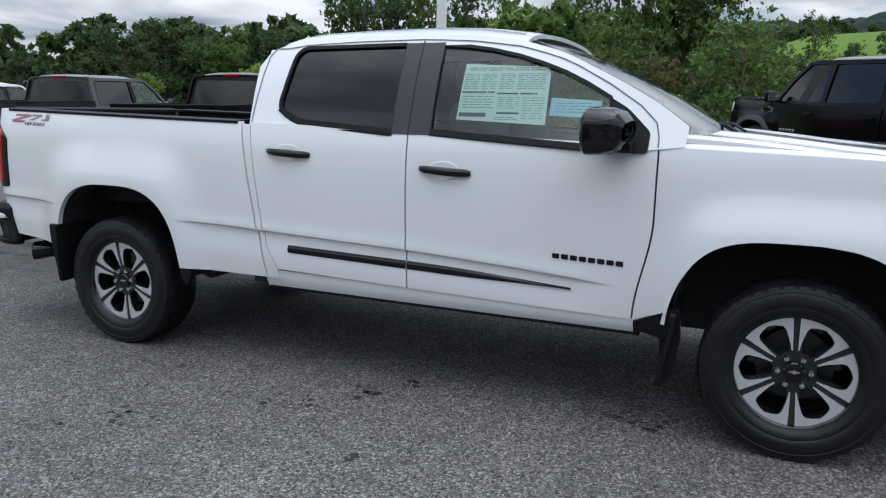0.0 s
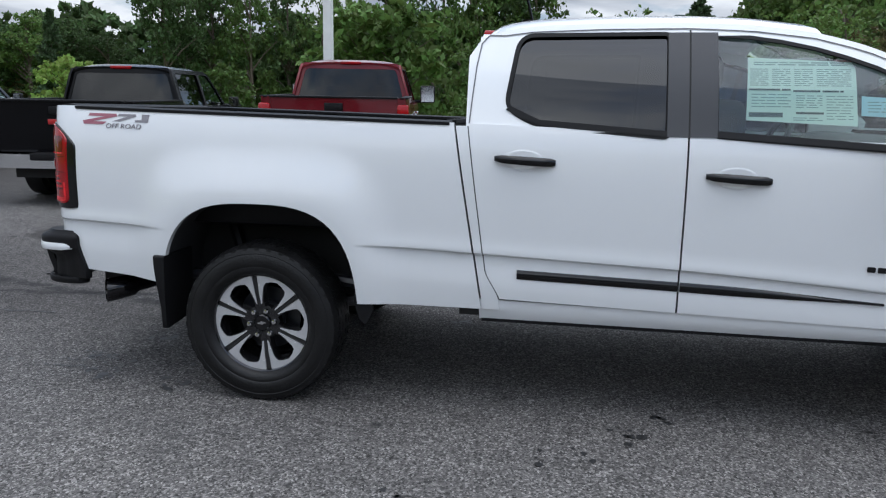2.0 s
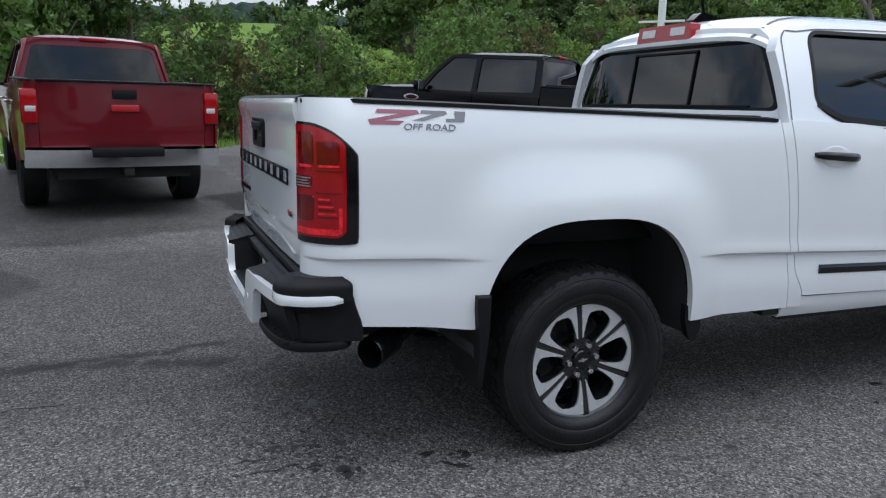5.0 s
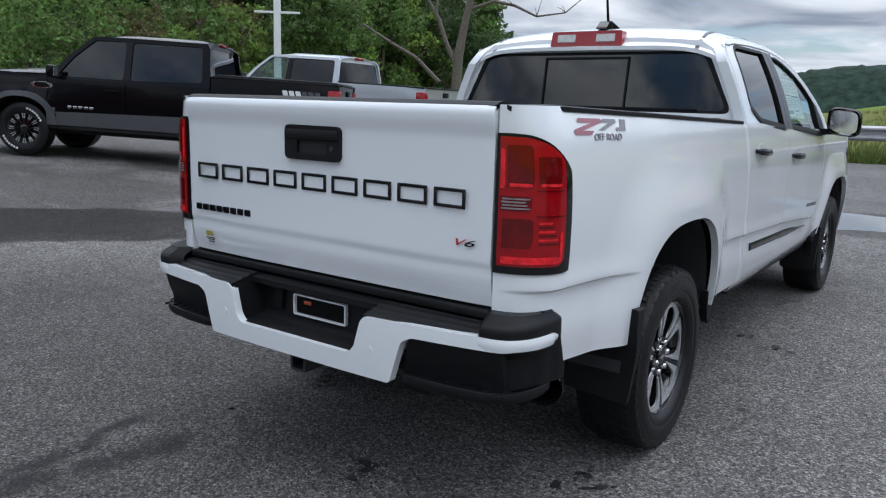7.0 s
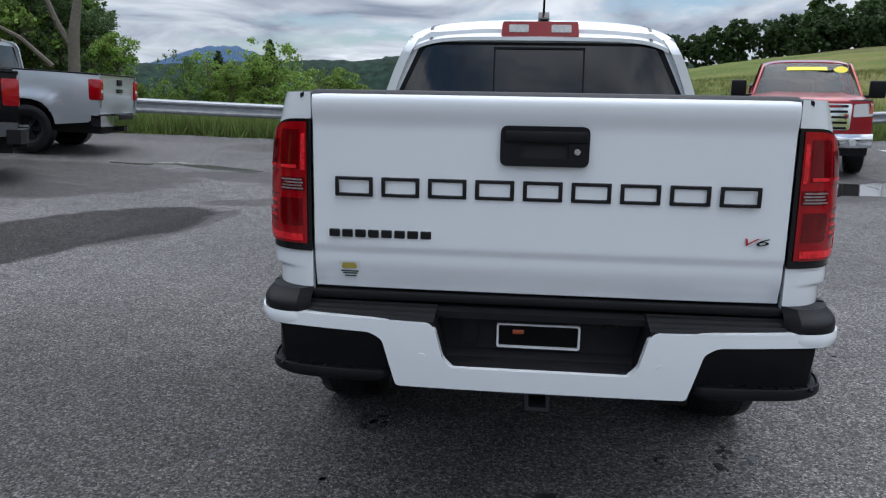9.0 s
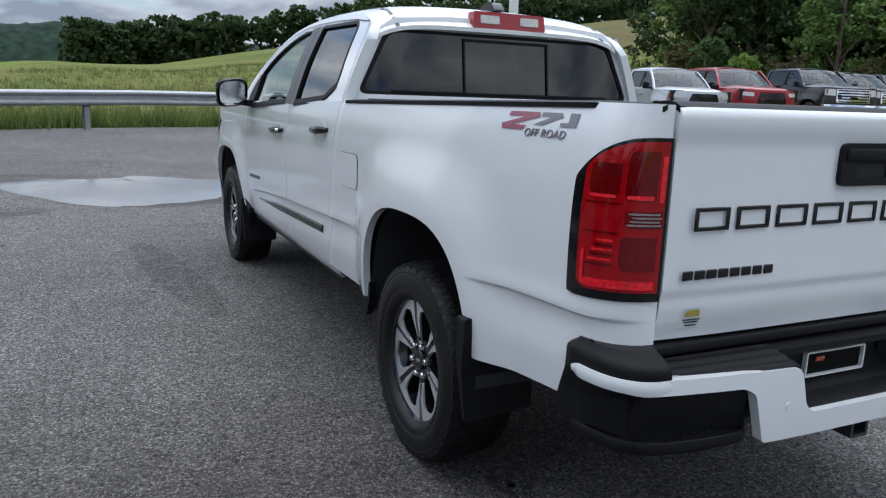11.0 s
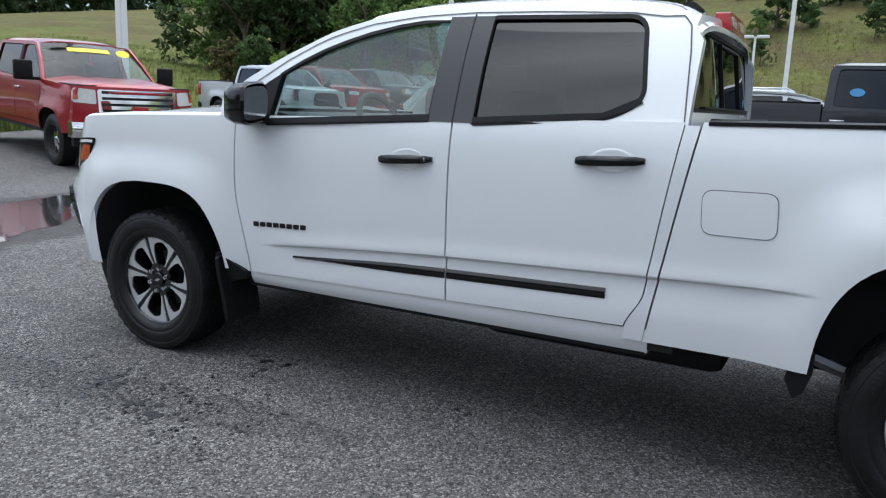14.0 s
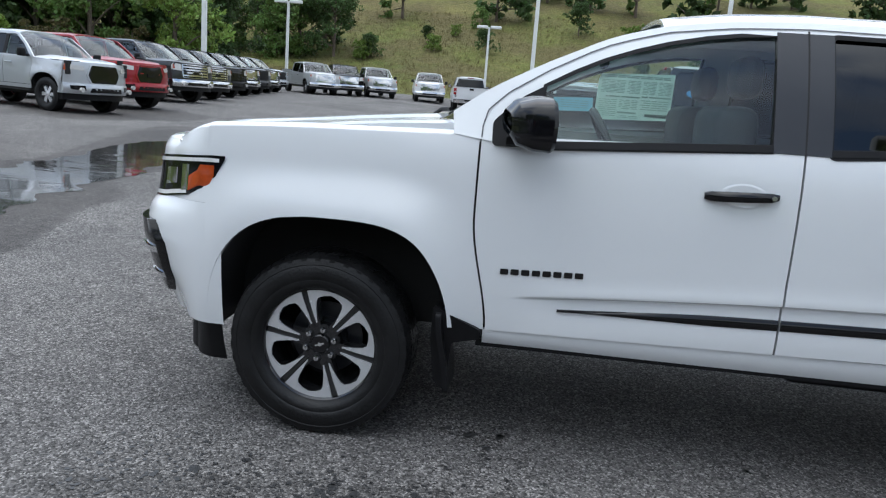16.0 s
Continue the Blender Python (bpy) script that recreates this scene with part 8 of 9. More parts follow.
for kinds, hs in ((OAKS, (9.5, 9.0, 10.5, 8.0)), (SHRUBS, (3.2, 2.6, 3.4, 3.0)), (SCRUB, (3.2, 2.6, 3.4, 3.0)), (PINES, (6.0, 7.5, 10.0)), (FAR, (9.0, 10.0, 8.5)), (BIG, (11.0, 10.0, 12.0))):
    for kind, h in zip(kinds, hs):
        SIZES[kind] = h
rng_t = random.Random(77)


def tree_belt(n, at, kinds, label, group, lo=0.8, hi=1.2, name="tree", category="tree", tall=1.0):
    for k in range(n):
        x, y = at(k / max(1, n - 1))
        plant(name, rng_t.choice(kinds), x, y, rng_t.uniform(lo, hi), rng_t.uniform(0, 360), label, category, group, tall=tall)


def jig(s):
    return rng_t.uniform(-s, s)


def grow(hub, spots, kinds, label, group, name="tree", category="tree", slim=1.0):
    """Trees by bearing and distance from a hub, each with the height of its crest above the lot."""
    for az, dist, crest in spots:
        if group == "western belt":
            dist, crest = dist * FAR_BELT, 1.4 + (crest - 1.4) * FAR_BELT
        a = radians(az)
        x, y = hub[0] + dist * math.sin(a), hub[1] + dist * math.cos(a)
        kind = rng_t.choice(kinds)
        high = max(0.8, crest - land_z(x, y)) / (SIZES[kind] * 0.97)
        wide = slim * high
        e = root(name, label, category, pose(x, y, land_z(x, y) - 0.05, 0, 0, rng_t.uniform(0, 360)) @ Matrix.Diagonal((wide, wide, high, 1)), group)
        for nm, me in zip(("trunk", "crown"), kind):
            o = new(nm, me)
            o.parent = e


def wood(name, label, spots, lo, hi, material):
    """Far woods: many crowns and stems joined into one object."""
    vs, fs, n = [], [], 0
    for x, y in spots:
        me = rng_t.choice(FAR)[1]
        co = np.empty(len(me.vertices) * 3)
        me.vertices.foreach_get("co", co)
        a, k = rng_t.uniform(0, 6.28), rng_t.uniform(lo, hi)
        co = co.reshape(-1, 3) * (k * rng_t.uniform(0.85, 1.2), k, k)
        r = np.array(((math.cos(a), -math.sin(a), 0), (math.sin(a), math.cos(a), 0), (0, 0, 1)))
        vs.append(co @ r.T + (x, y, land_z(x, y) - 0.3))
        fs.append(np.arange(len(co)).reshape(-1, 4) + n)
        n += len(co)
    tagged(new(name, raw_mesh(name, np.concatenate(vs), np.concatenate(fs), material)), label, "woods", kind="stuff")


def crest_ring(az, extra):
    """The place on the pasture's crest in a direction."""
    r = 150.0
    while r < 330 and max((3 + r * math.cos(radians(az)) - north_edge(r * math.sin(radians(az)))) * 0.93, r * math.sin(radians(az)) - EAST) < 170:
        r += 2
    return round_hub((0, 3), az, r + extra)


def along(n, at):
    return [at(k / (n - 1)) for k in range(n)]


def round_hub(hub, az, r):
    a = radians(az)
    return hub[0] + r * math.sin(a), hub[1] + r * math.cos(a)


SIDE, BACK = (4.0, 1.5), (0.0, -3.1)
# belt behind the lawn to the west: crests step up from the south
FAR_BELT = 1.32
grow(SIDE, ((-147, 66, 4.0), (-144, 62, 4.2), (-141.5, 58, 4.4), (-137.5, 60, 4.6), (-134.8, 56, 6.4), (-132.2, 60, 7.2), (-129.6, 58, 6.2), (-127.4, 57, 7.0), (-124.8, 60, 7.0), (-122.6, 58, 6.4), (-117.6, 56, 6.4), (-106, 60, 8.8), (-102.4, 62, 9.0)), OAKS[:3] + BIG[:1], "dark green tree behind the lawn", "western belt", slim=1.15)
grow(SIDE, ((-139.9, 55, 5.2), (-126.0, 52, 6.7), (-128.6, 64, 6.6), (-136.6, 62, 5.8)), PINES[1:], "dark conifer in the tree belt", "western belt", slim=0.8)
grow(SIDE, ((-119.0, 54, 9.6), (-113.2, 55, 9.8), (-110.6, 57, 10.2), (-108.2, 56, 9.6), (-99.4, 46, 10.6), (-97.0, 44, 10.4), (-94.6, 46, 10.4), (-92.7, 45, 9.4), (-103.6, 52, 10.0), (-115.8, 57, 10.4)), BIG, "tall broad tree behind the lawn", "western belt", slim=0.72)
grow(SIDE, ((-105.0, 47, 7.2), (-102.8, 45, 7.0), (-133, 44, 3.2), (-125, 46, 3.6), (-121, 45, 3.0), (-115.5, 44, 3.4)), [OAKS[3], SCRUB[0], SCRUB[1]], "light green tree in front of the belt", "western shrubs")
wood("belt_woods", "dark green woods closing the tree belt", along(58, lambda t: round_hub(SIDE, lerp(-152, -94.5, t) + jig(0.5), 86 + jig(5))), 0.66, 0.95, LEAF_DARK)
wood("belt_woods", "dark green woods closing the tree belt", along(30, lambda t: round_hub(SIDE, lerp(-137, -95.5, t) + jig(0.7), 92 + jig(4))), 0.85, 1.15, LEAF_DARK)
tree_belt(30, lambda t: round_hub(SIDE, lerp(-150, -96, t) + jig(0.8), 76 + jig(3)), SCRUB + SCRUB[3:], "undergrowth before the tree belt", "belt fill", 0.7, 1.2, "shrub", "shrub")
grow(SIDE, ((-143, 70, 3.6), (-139, 70, 3.8), (-133, 70, 5.2), (-124, 70, 5.6), (-115, 68, 6.0), (-112, 66, 6.6), (-104, 68, 6.2)), FAR, "dark tree filling the belt", "western belt")
# sparse growth before the bright field
FIELD = (3.9, 0.5)
grow(FIELD, ((-85.6, 64, 8.3), (-88.6, 60, 7.2), (-90.4, 62, 6.6)), SHRUBS[2:3] + SHRUBS[:1], "ragged rust-tinged young tree at the field edge", "field edge", "tree", "tree", 0.8)
grow(FIELD, ((-80.5, 66, 10.8), (-72.3, 66, 8.8), (-91.8, 66, 8.6)), PINES[:1], "dark spreading pine at the field edge", "field edge", slim=0.9)
grow(FIELD, ((-83.0, 60, 6.2), (-78.2, 58, 5.4), (-75.0, 60, 5.6), (-87.0, 56, 5.2), (-69.6, 58, 6.2)), [PINES[1], SHRUBS[3], SHRUBS[0]], "young dark green tree at the field edge", "field edge", slim=0.9)
grow(FIELD, tuple((-92 + 2.1 * k + jig(0.6), 44 + jig(5), 3.3 + jig(0.7)) for k in range(14)), SHRUBS, "scrub past the lot edge", "field edge", "shrub", "shrub", 1.25)
grow(FIELD, tuple((-93 + 2.6 * k + jig(0.7), 27 + jig(3), 2.0 + jig(0.4)) for k in range(11)), SHRUBS[:2] + SHRUBS[3:], "low scrub past the lot edge", "field edge", "shrub", "shrub", 1.4)
tree_belt(16, lambda t: (lerp(-15.6, -17.5, t) + jig(1.3), lerp(-0.5, 9.5, t) + jig(0.5)), SHRUBS, "leafy scrub at the edge of the lot", "thicket", 0.5, 1.0, "shrub", "shrub")
# woods on the crest of the field
wood("field_woods", "dark wood on the crest of the field", along(26, lambda t: round_hub(SIDE, lerp(-76.2, -52, t) + jig(0.4), 112 + jig(8))), 1.2, 1.7, LEAF_DARK)
wood("ridge_woods", "dark woods along the hill crest", along(34, lambda t: round_hub(SIDE, lerp(-100, -60, t) + jig(0.6), 205 + jig(8))), 0.5, 0.75, LEAF_DARK)
# thicket behind the black off-road truck and the silver one
tree_belt(14, lambda t: (lerp(-20, -22, t) + jig(1.2), lerp(9.5, 22, t) + jig(1.0)), SHRUBS[:2] + SHRUBS, "dense shrub beside the lot", "thicket", 0.8, 1.4, "shrub", "shrub")
tree_belt(15, lambda t: (lerp(-27, -23, t) + jig(2), lerp(10.5, 29, t) + jig(1.5)), [OAKS[1], SPRUCES[0], SPRUCES[1], SPRUCES[0], OAKS[3], OAKS[1]], "green tree above the thicket", "thicket", 0.75, 1.05)
tree_belt(10, lambda t: (lerp(-36, -25, t) + jig(3), lerp(16, 42, t) + jig(2)), OAKS[1:2] + SPRUCES, "tall tree behind the thicket", "thicket", 1.0, 1.3)
tree_belt(7, lambda t: (lerp(-17.6, -23.5, t) + jig(0.8), lerp(15.5, 25, t) + jig(1)), [OAKS[3], OAKS[1], SHRUBS[1]], "light green tree beyond the guardrail", "rail trees", 0.45, 0.65)
# growth below the guardrail, stepping down towards the valley
grow(BACK, ((-36.5, 38, 7.0), (-34.2, 39, 6.3), (-32.4, 38, 5.6), (-30.6, 37, 4.7), (-29.0, 36, 4.0), (-37.8, 36, 7.4)), [OAKS[1], OAKS[3], OAKS[0]], "green tree at the end of the thicket", "rail trees")
grow(BACK, ((-27.8, 25, 1.7), (-26.2, 26, 1.8), (-24.8, 27, 2.5), (-23.2, 28, 2.8), (-21.6, 27, 2.5), (-20.0, 28, 2.9), (-18.4, 29, 3.2), (-16.9, 27, 2.2), (-15.4, 28, 2.3), (-13.7, 29, 2.5), (-12.2, 27, 1.9), (-25.5, 23, 1.2), (-21, 23.5, 1.3), (-17, 24, 1.4), (-13.5, 25, 1.2)), [SHRUBS[0], SHRUBS[1], SHRUBS[1], OAKS[3]], "leafy growth below the guardrail", "bank growth", "shrub", "shrub", 1.0)
grow(BACK, ((-22.4, 29, 2.9), (-18.8, 30, 3.4)), PINES[1:2], "young conifer below the guardrail", "bank growth")
grow(BACK, ((-14, 62, 2.6), (-11.6, 66, 2.3), (-10, 70, 2.2), (-8.4, 74, 2.0), (-9, 92, 2.6), (-12.6, 58, 2.0), (-13.2, 66, 2.6)), [OAKS[1], OAKS[0], FAR[0]], "tree in the valley beyond the guardrail", "valley trees", slim=1.3)
# woods along the crest of the pasture
wood("ridge_woods", "dark woods along the hill crest", along(80, lambda t: crest_ring(lerp(0.5, 47, t) + jig(0.4), 4 + jig(4))), 0.85, 1.25, LEAF_DARK)
wood("ridge_woods", "dark woods along the hill crest", along(50, lambda t: crest_ring(lerp(19, 47, t) + jig(0.4), 14 + jig(5))), 1.3, 1.8, LEAF_DARK)
wood("ridge_woods", "dark woods along the hill crest", along(22, lambda t: crest_ring(lerp(0, 8.5, t) + jig(0.3), 9 + jig(4))), 0.95, 1.25, LEAF_DARK)
# big trees at the foot of the eastern bank, shrubs up its face
tree_belt(22, lambda t: round_hub((0, 3), lerp(44, 65, t) + jig(0.6), 60 + jig(5)), BIG, "big dark tree at the foot of the bank", "bank trees", 0.8, 1.15)
tree_belt(9, lambda t: round_hub((0, 3), lerp(45, 62, t) + jig(0.8), 49 + jig(3)), SCRUB + [OAKS[3], BIG[1]], "leafy shrub behind the sales row", "bank trees", 0.7, 1.0, "shrub", "shrub")
tree_belt(12, lambda t: round_hub((0, 3), lerp(60, 74, t) + jig(0.8), 84 + jig(5)), BIG, "dark tree on the shoulder of the bank", "bank trees", 0.6, 0.9)
tree_belt(22, lambda t: (rng_t.uniform(74, 100), rng_t.uniform(-25, 40)), SCRUB[:2] + SCRUB[3:], "shrub on the dry bank", "bank shrubs", 0.5, 1.2, "shrub", "shrub")
tree_belt(18, lambda t: (rng_t.uniform(98, 125), lerp(-45, 60, t)), FAR, "dark tree high on the bank", "bank woods", 0.8, 1.2)


def dead_tree():
    """A forked dead trunk with broken limbs."""
    x, y = -16.1, 23.0
    e = root("dead_tree", "bare dead tree with a forked trunk and broken grey branches", "tree", pose(x, y, land_z(x, y) - 0.9, 0, 0, 32))
    bm = tube(bmesh.new(), [(-0.1, 0, -0.4), (-0.05, 0, 1.6), (0.05, 0, 3.4), (0.25, 0.05, 4.6), (0.6, 0.1, 6.2), (0.9, 0.1, 8.5), (1.0, 0.3, 11.5)], [0.26, 0.22, 0.2, 0.15, 0.13, 0.09, 0.03], 10)
    part("trunk", bm, DEAD_WOOD, e)
    r = random.Random(9)
    for line, w in ((((0.0, 0, 2.9), (-0.45, 0, 3.8), (-0.8, 0.05, 4.8), (-1.35, 0.1, 5.7), (-2.1, 0.2, 6.6), (-2.6, 0.3, 7.9)), 0.13),
                    (((0.5, 0.1, 5.2), (1.4, 0.0, 5.5), (2.2, -0.1, 5.35), (3.1, -0.1, 4.95), (4.2, -0.2, 5.1), (4.9, -0.2, 5.7)), 0.085),
                    (((-0.7, -0.5, 2.3), (-1.6, -0.5, 3.2), (-2.6, -0.5, 3.75), (-4.0, -0.5, 4.6), (-5.3, -0.5, 5.7), (-6.2, -0.4, 6.6)), 0.1),
                    (((-0.9, 0.05, 5.0), (-0.85, 0.1, 5.7), (-1.1, 0.1, 6.6), (-0.9, 0.1, 7.6)), 0.07),
                    (((0.7, 0.1, 6.9), (1.3, 0.3, 7.6), (2.1, 0.5, 8.0), (2.9, 0.6, 8.9)), 0.07),
                    (((0.55, 0.1, 5.9), (1.1, -0.2, 6.1), (1.6, -0.3, 6.6)), 0.05)):
        n = len(line)
        b = tube(bmesh.new(), line, [w * (1 - 0.85 * k / (n - 1)) for k in range(n)], 7)
        for k in range(1, n):
            for q in range(2):
                p = Vector(line[k])
                d = Vector((r.uniform(-1, 1), r.uniform(-0.6, 0.6), r.uniform(-0.1, 1.0))).normalized() * r.uniform(0.3, 0.9)
                tube(b, [tuple(p), tuple(p + d * 0.5 + Vector((0, 0, 0.05))), tuple(p + d)], [w * 0.22, w * 0.14, 0.006], 5)
        part("branch", b, DEAD_WOOD, e)


dead_tree()


def tufts(name, label, spots, per, height, material, seed):
    """Grass and weeds as many thin blades, one object of stuff."""
    rng = np.random.default_rng(seed)
    s = np.asarray(spots, float)
    c = np.repeat(s, per, axis=0)
    n = len(c)
    c[:, :2] += rng.normal(size=(n, 2)) * 0.13
    lean = rng.normal(size=(n, 2)) * 0.3 * height
    h = height * (0.45 + 0.9 * rng.random(n))
    side = rng.normal(size=(n, 2))
    side /= np.linalg.norm(side, axis=1)[:, None]
    w = 0.012 + 0.012 * rng.random((n, 1))
    a = c.copy(); a[:, :2] += side * w
    b = c.copy(); b[:, :2] -= side * w
    t = c.copy(); t[:, :2] += lean; t[:, 2] += h
    v = np.stack([a, b, t], 1).reshape(-1, 3)
    f = np.arange(3 * n).reshape(-1, 3)
    ob = new(name, raw_mesh(name, v, f, material))
    return tagged(ob, label, "grass", kind="stuff")


def scatter(n, fx, seed):
    r = random.Random(seed)
    out = []
    for _ in range(n):
        x, y = fx(r)
        out.append((x, y, land_z(x, y) + 0.0))
    return out


tufts("roadside_grass", "tall weedy grass along the guardrail", scatter(1500, lambda r: (lambda x: (x, north_edge(x) + 0.15 + abs(r.gauss(0, 0.9))))(r.uniform(-14, 16)), 1), 16, 0.42, GRASS_BLADE, 5)
tufts("lawn_grass", "mown green lawn past the lot edge", scatter(2600, lambda r: (lambda y: (west_edge(y) - 0.1 - abs(r.gauss(0, 4.0)), y))(r.uniform(-20, 13)), 2), 14, 0.13, leafy("lawn_blades", (0.15, 0.26, 0.05)), 6)
tufts("pasture_grass", "rough tufted pasture grass", scatter(6000, lambda r: (lambda x: (x, north_edge(x) + 1.5 + r.random() ** 1.5 * 60))(r.uniform(-6, 60)), 3), 7, 0.34, leafy("pasture_blades", (0.17, 0.19, 0.06)), 7)
tufts("bank_grass", "dry tufted grass on the bank", scatter(5000, lambda r: (62.5 + r.random() ** 1.3 * 40, r.uniform(-30, 45)), 4), 7, 0.45, leafy("dry_blades", (0.14, 0.125, 0.055)), 8)


# ---- distant ridges ----
def ridge(name, label, az0, az1, r, heights, color, seed):
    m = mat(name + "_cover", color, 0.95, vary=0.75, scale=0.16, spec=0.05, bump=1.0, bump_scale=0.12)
    n = 90
    def p(u, v):
        a = radians(lerp(az0, az1, u))
        k = float(np.interp(u, np.linspace(0, 1, len(heights)), heights))
        h = k * (1 + 0.12 * noise.noise((u * 9, seed, 0))) + 0.03 * k * noise.noise((u * 60, seed, 4)) + 0.03 * k * noise.noise((u * 160, seed, 7))
        rr = r + 0.35 * r * v
        return Vector((rr * math.sin(a), 3 + rr * math.cos(a), lerp(-25, h, math.sin(math.pi / 2 * min(1, v * 2)) if v < 0.5 else math.cos(math.pi * (v - 0.5)) ** 0.5 if v < 1 else 0)))
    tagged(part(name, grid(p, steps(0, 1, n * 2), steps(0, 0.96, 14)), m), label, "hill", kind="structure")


ridge("backdrop_ridge_north", "wooded green ridge across the valley", -34, 16, 520, (18, 25, 28, 30, 38, 42, 37, 24), (0.022, 0.038, 0.028), 3)
ridge("backdrop_ridge_west", "dark wooded ridge beyond the western field", -112, -52, 420, (30, 46, 54, 56, 56, 55, 50, 38), (0.022, 0.036, 0.03), 5)
# the mountain's base colour carries the blue haze of distance
ridge("backdrop_mountain", "distant mountain with blue haze put into its colour", -38, -8, 2600, (40, 60, 90, 150, 190, 120, 130, 70), (0.06, 0.1, 0.17), 8)


# ---- guardrail ----
def guardrail():
    e = root("guardrail", "galvanised W-beam guardrail on steel posts at the lot edge", "guardrail", Matrix())
    line = lambda x: north_edge(x) - 0.45
    prof = [(0.0, 0.155), (-0.02, 0.145), (-0.075, 0.115), (-0.08, 0.085), (-0.02, 0.03), (-0.02, -0.03), (-0.08, -0.085), (-0.075, -0.115), (-0.02, -0.145), (0.0, -0.155)]
    xs = steps(-13.0, 12.5, 7)
    t = Vector((1, 0.33, 0)).normalized()
    nn = Vector((-t.y, t.x, 0))
    for x0, x1 in zip(xs, xs[1:]):
        def p(u, v):
            x = lerp(x0, x1 + 0.08, u)
            a, b = prof[int(v)]
            return Vector((x, line(x), 0.65 + land_lot(x, line(x)) + b)) + nn * (a * 1.0 - 0.02 - 0.004 * (xs.index(x0) % 2))
        part("beam", grid(p, steps(0, 1, 6), range(len(prof)), off=nn * 0.004), GALV, e)
    k = -12.6
    post = prism([(-0.05, -0.075), (0.05, -0.075), (0.05, -0.067), (0.004, -0.067), (0.004, 0.067), (0.05, 0.067), (0.05, 0.075), (-0.05, 0.075), (-0.05, 0.067), (-0.004, 0.067), (-0.004, -0.067), (-0.05, -0.067)], lambda u, v, w: (u, v, w - 0.35), 1.15)
    pm = part("post", post, GALV, e)
    block = part("block", boxed(-0.05, 0.05, -0.02, 0.16, 0.47, 0.82, 0.006), DEAD_WOOD, pm)
    first = True
    while k < 12.6:
        m = pose(k, line(k) + 0.14, land_lot(k, line(k)), 0, 0, math.degrees(math.atan2(t.y, t.x)))
        if first:
            pm.matrix_basis = m
            block.matrix_basis = pose(0, -0.13, 0)
            first = False
        else:
            o = again("post", pm, e, m)
            again("block", block, o, pose(0, -0.13, 0))
        k += 1.905 * t.x * 2
    

def land_lot(x, y):
    return lot_z(x, y)


guardrail()


# ---- light poles ----
def light_pole(x, y, height, w, heads, label, arm=0.0, turn=0.0):
    z = land_z(x, y)
    e = root("light_pole", label, "lamp post", pose(x, y, z, 0, 0, turn))
    b = bmesh.new()
    h = height
    vs = [[b.verts.new((sx * ww, sy * ww, zz)) for sx, sy in ((-1, -1), (1, -1), (1, 1), (-1, 1))] for zz, ww in ((-0.3, w / 2), (h, w / 2 * 0.8))]
    for i in range(4):
        b.faces.new((vs[0][i], vs[0][(i + 1) % 4], vs[1][(i + 1) % 4], vs[1][i]))
    b.faces.new(vs[1])
    bmesh.ops.bevel(b, geom=[ed for ed in b.edges if abs(ed.verts[0].co.z - ed.verts[1].co.z) > 1], offset=0.015, segments=2, affect="EDGES")
    part("pole", b, POLE_WHITE, e)
    part("base_plate", boxed(-w * 1.1, w * 1.1, -w * 1.1, w * 1.1, 0.02, 0.06, 0.01), POLE_WHITE, e)
    for s in heads:
        hd = part("lamp_head", boxed(s * 0.12, s * 1.0, -0.2, 0.2, h - 0.12, h + 0.1, 0.04), POLE_WHITE, e)
        part("lens", boxed(s * 0.25, s * 0.92, -0.16, 0.16, h - 0.135, h - 0.12), CLEAR_LENS, hd)
    if arm:
        part("cross_arm", boxed(-0.62, 0.62, -0.035, 0.035, arm - 0.03, arm + 0.03, 0.008), POLE_WHITE, e)


TWO = "white lot light pole with a double lamp head"
light_pole(-12.62, -3.95, 9.0, 0.2, (1, -1), "white square light pole at the lawn edge")
light_pole(-14.6, 12.05, 9.5, 0.19, (1, -1), "white pole with a thin cross-arm", arm=3.0, turn=40)
light_pole(8.33, 15.05, 9.5, 0.2, (1, -1), "white square light pole behind the guardrail")
for x, y, h, tn in ((51.0, 21.9, 6.2, 90), (61.0, 8.2, 6.2, 90)):
    light_pole(x, y, h, 0.2, (1, -1), TWO, turn=tn)
for x, y in ((31.6, 19.2), (37.7, 3.8), (38.0, -5.9)):
    light_pole(x, y, 10.0, 0.22, (1, -1), "tall white light pole among the parked trucks", turn=90)


# ---- puddle, tar spots and small litter on the asphalt ----
def water_material():
    m = mat("puddle_water", (0.06, 0.058, 0.055), 0.08, spec=0.6, vary=0.5, scale=4, bump=0.012, bump_scale=5, coat=1.0)
    up = m.node_tree.nodes.new("ShaderNodeCombineXYZ")
    up.inputs[2].default_value = 1.0
    bu = next(n for n in m.node_tree.nodes if n.type == "BUMP")
    m.node_tree.links.new(up.outputs[0], bu.inputs["Normal"])
    return m


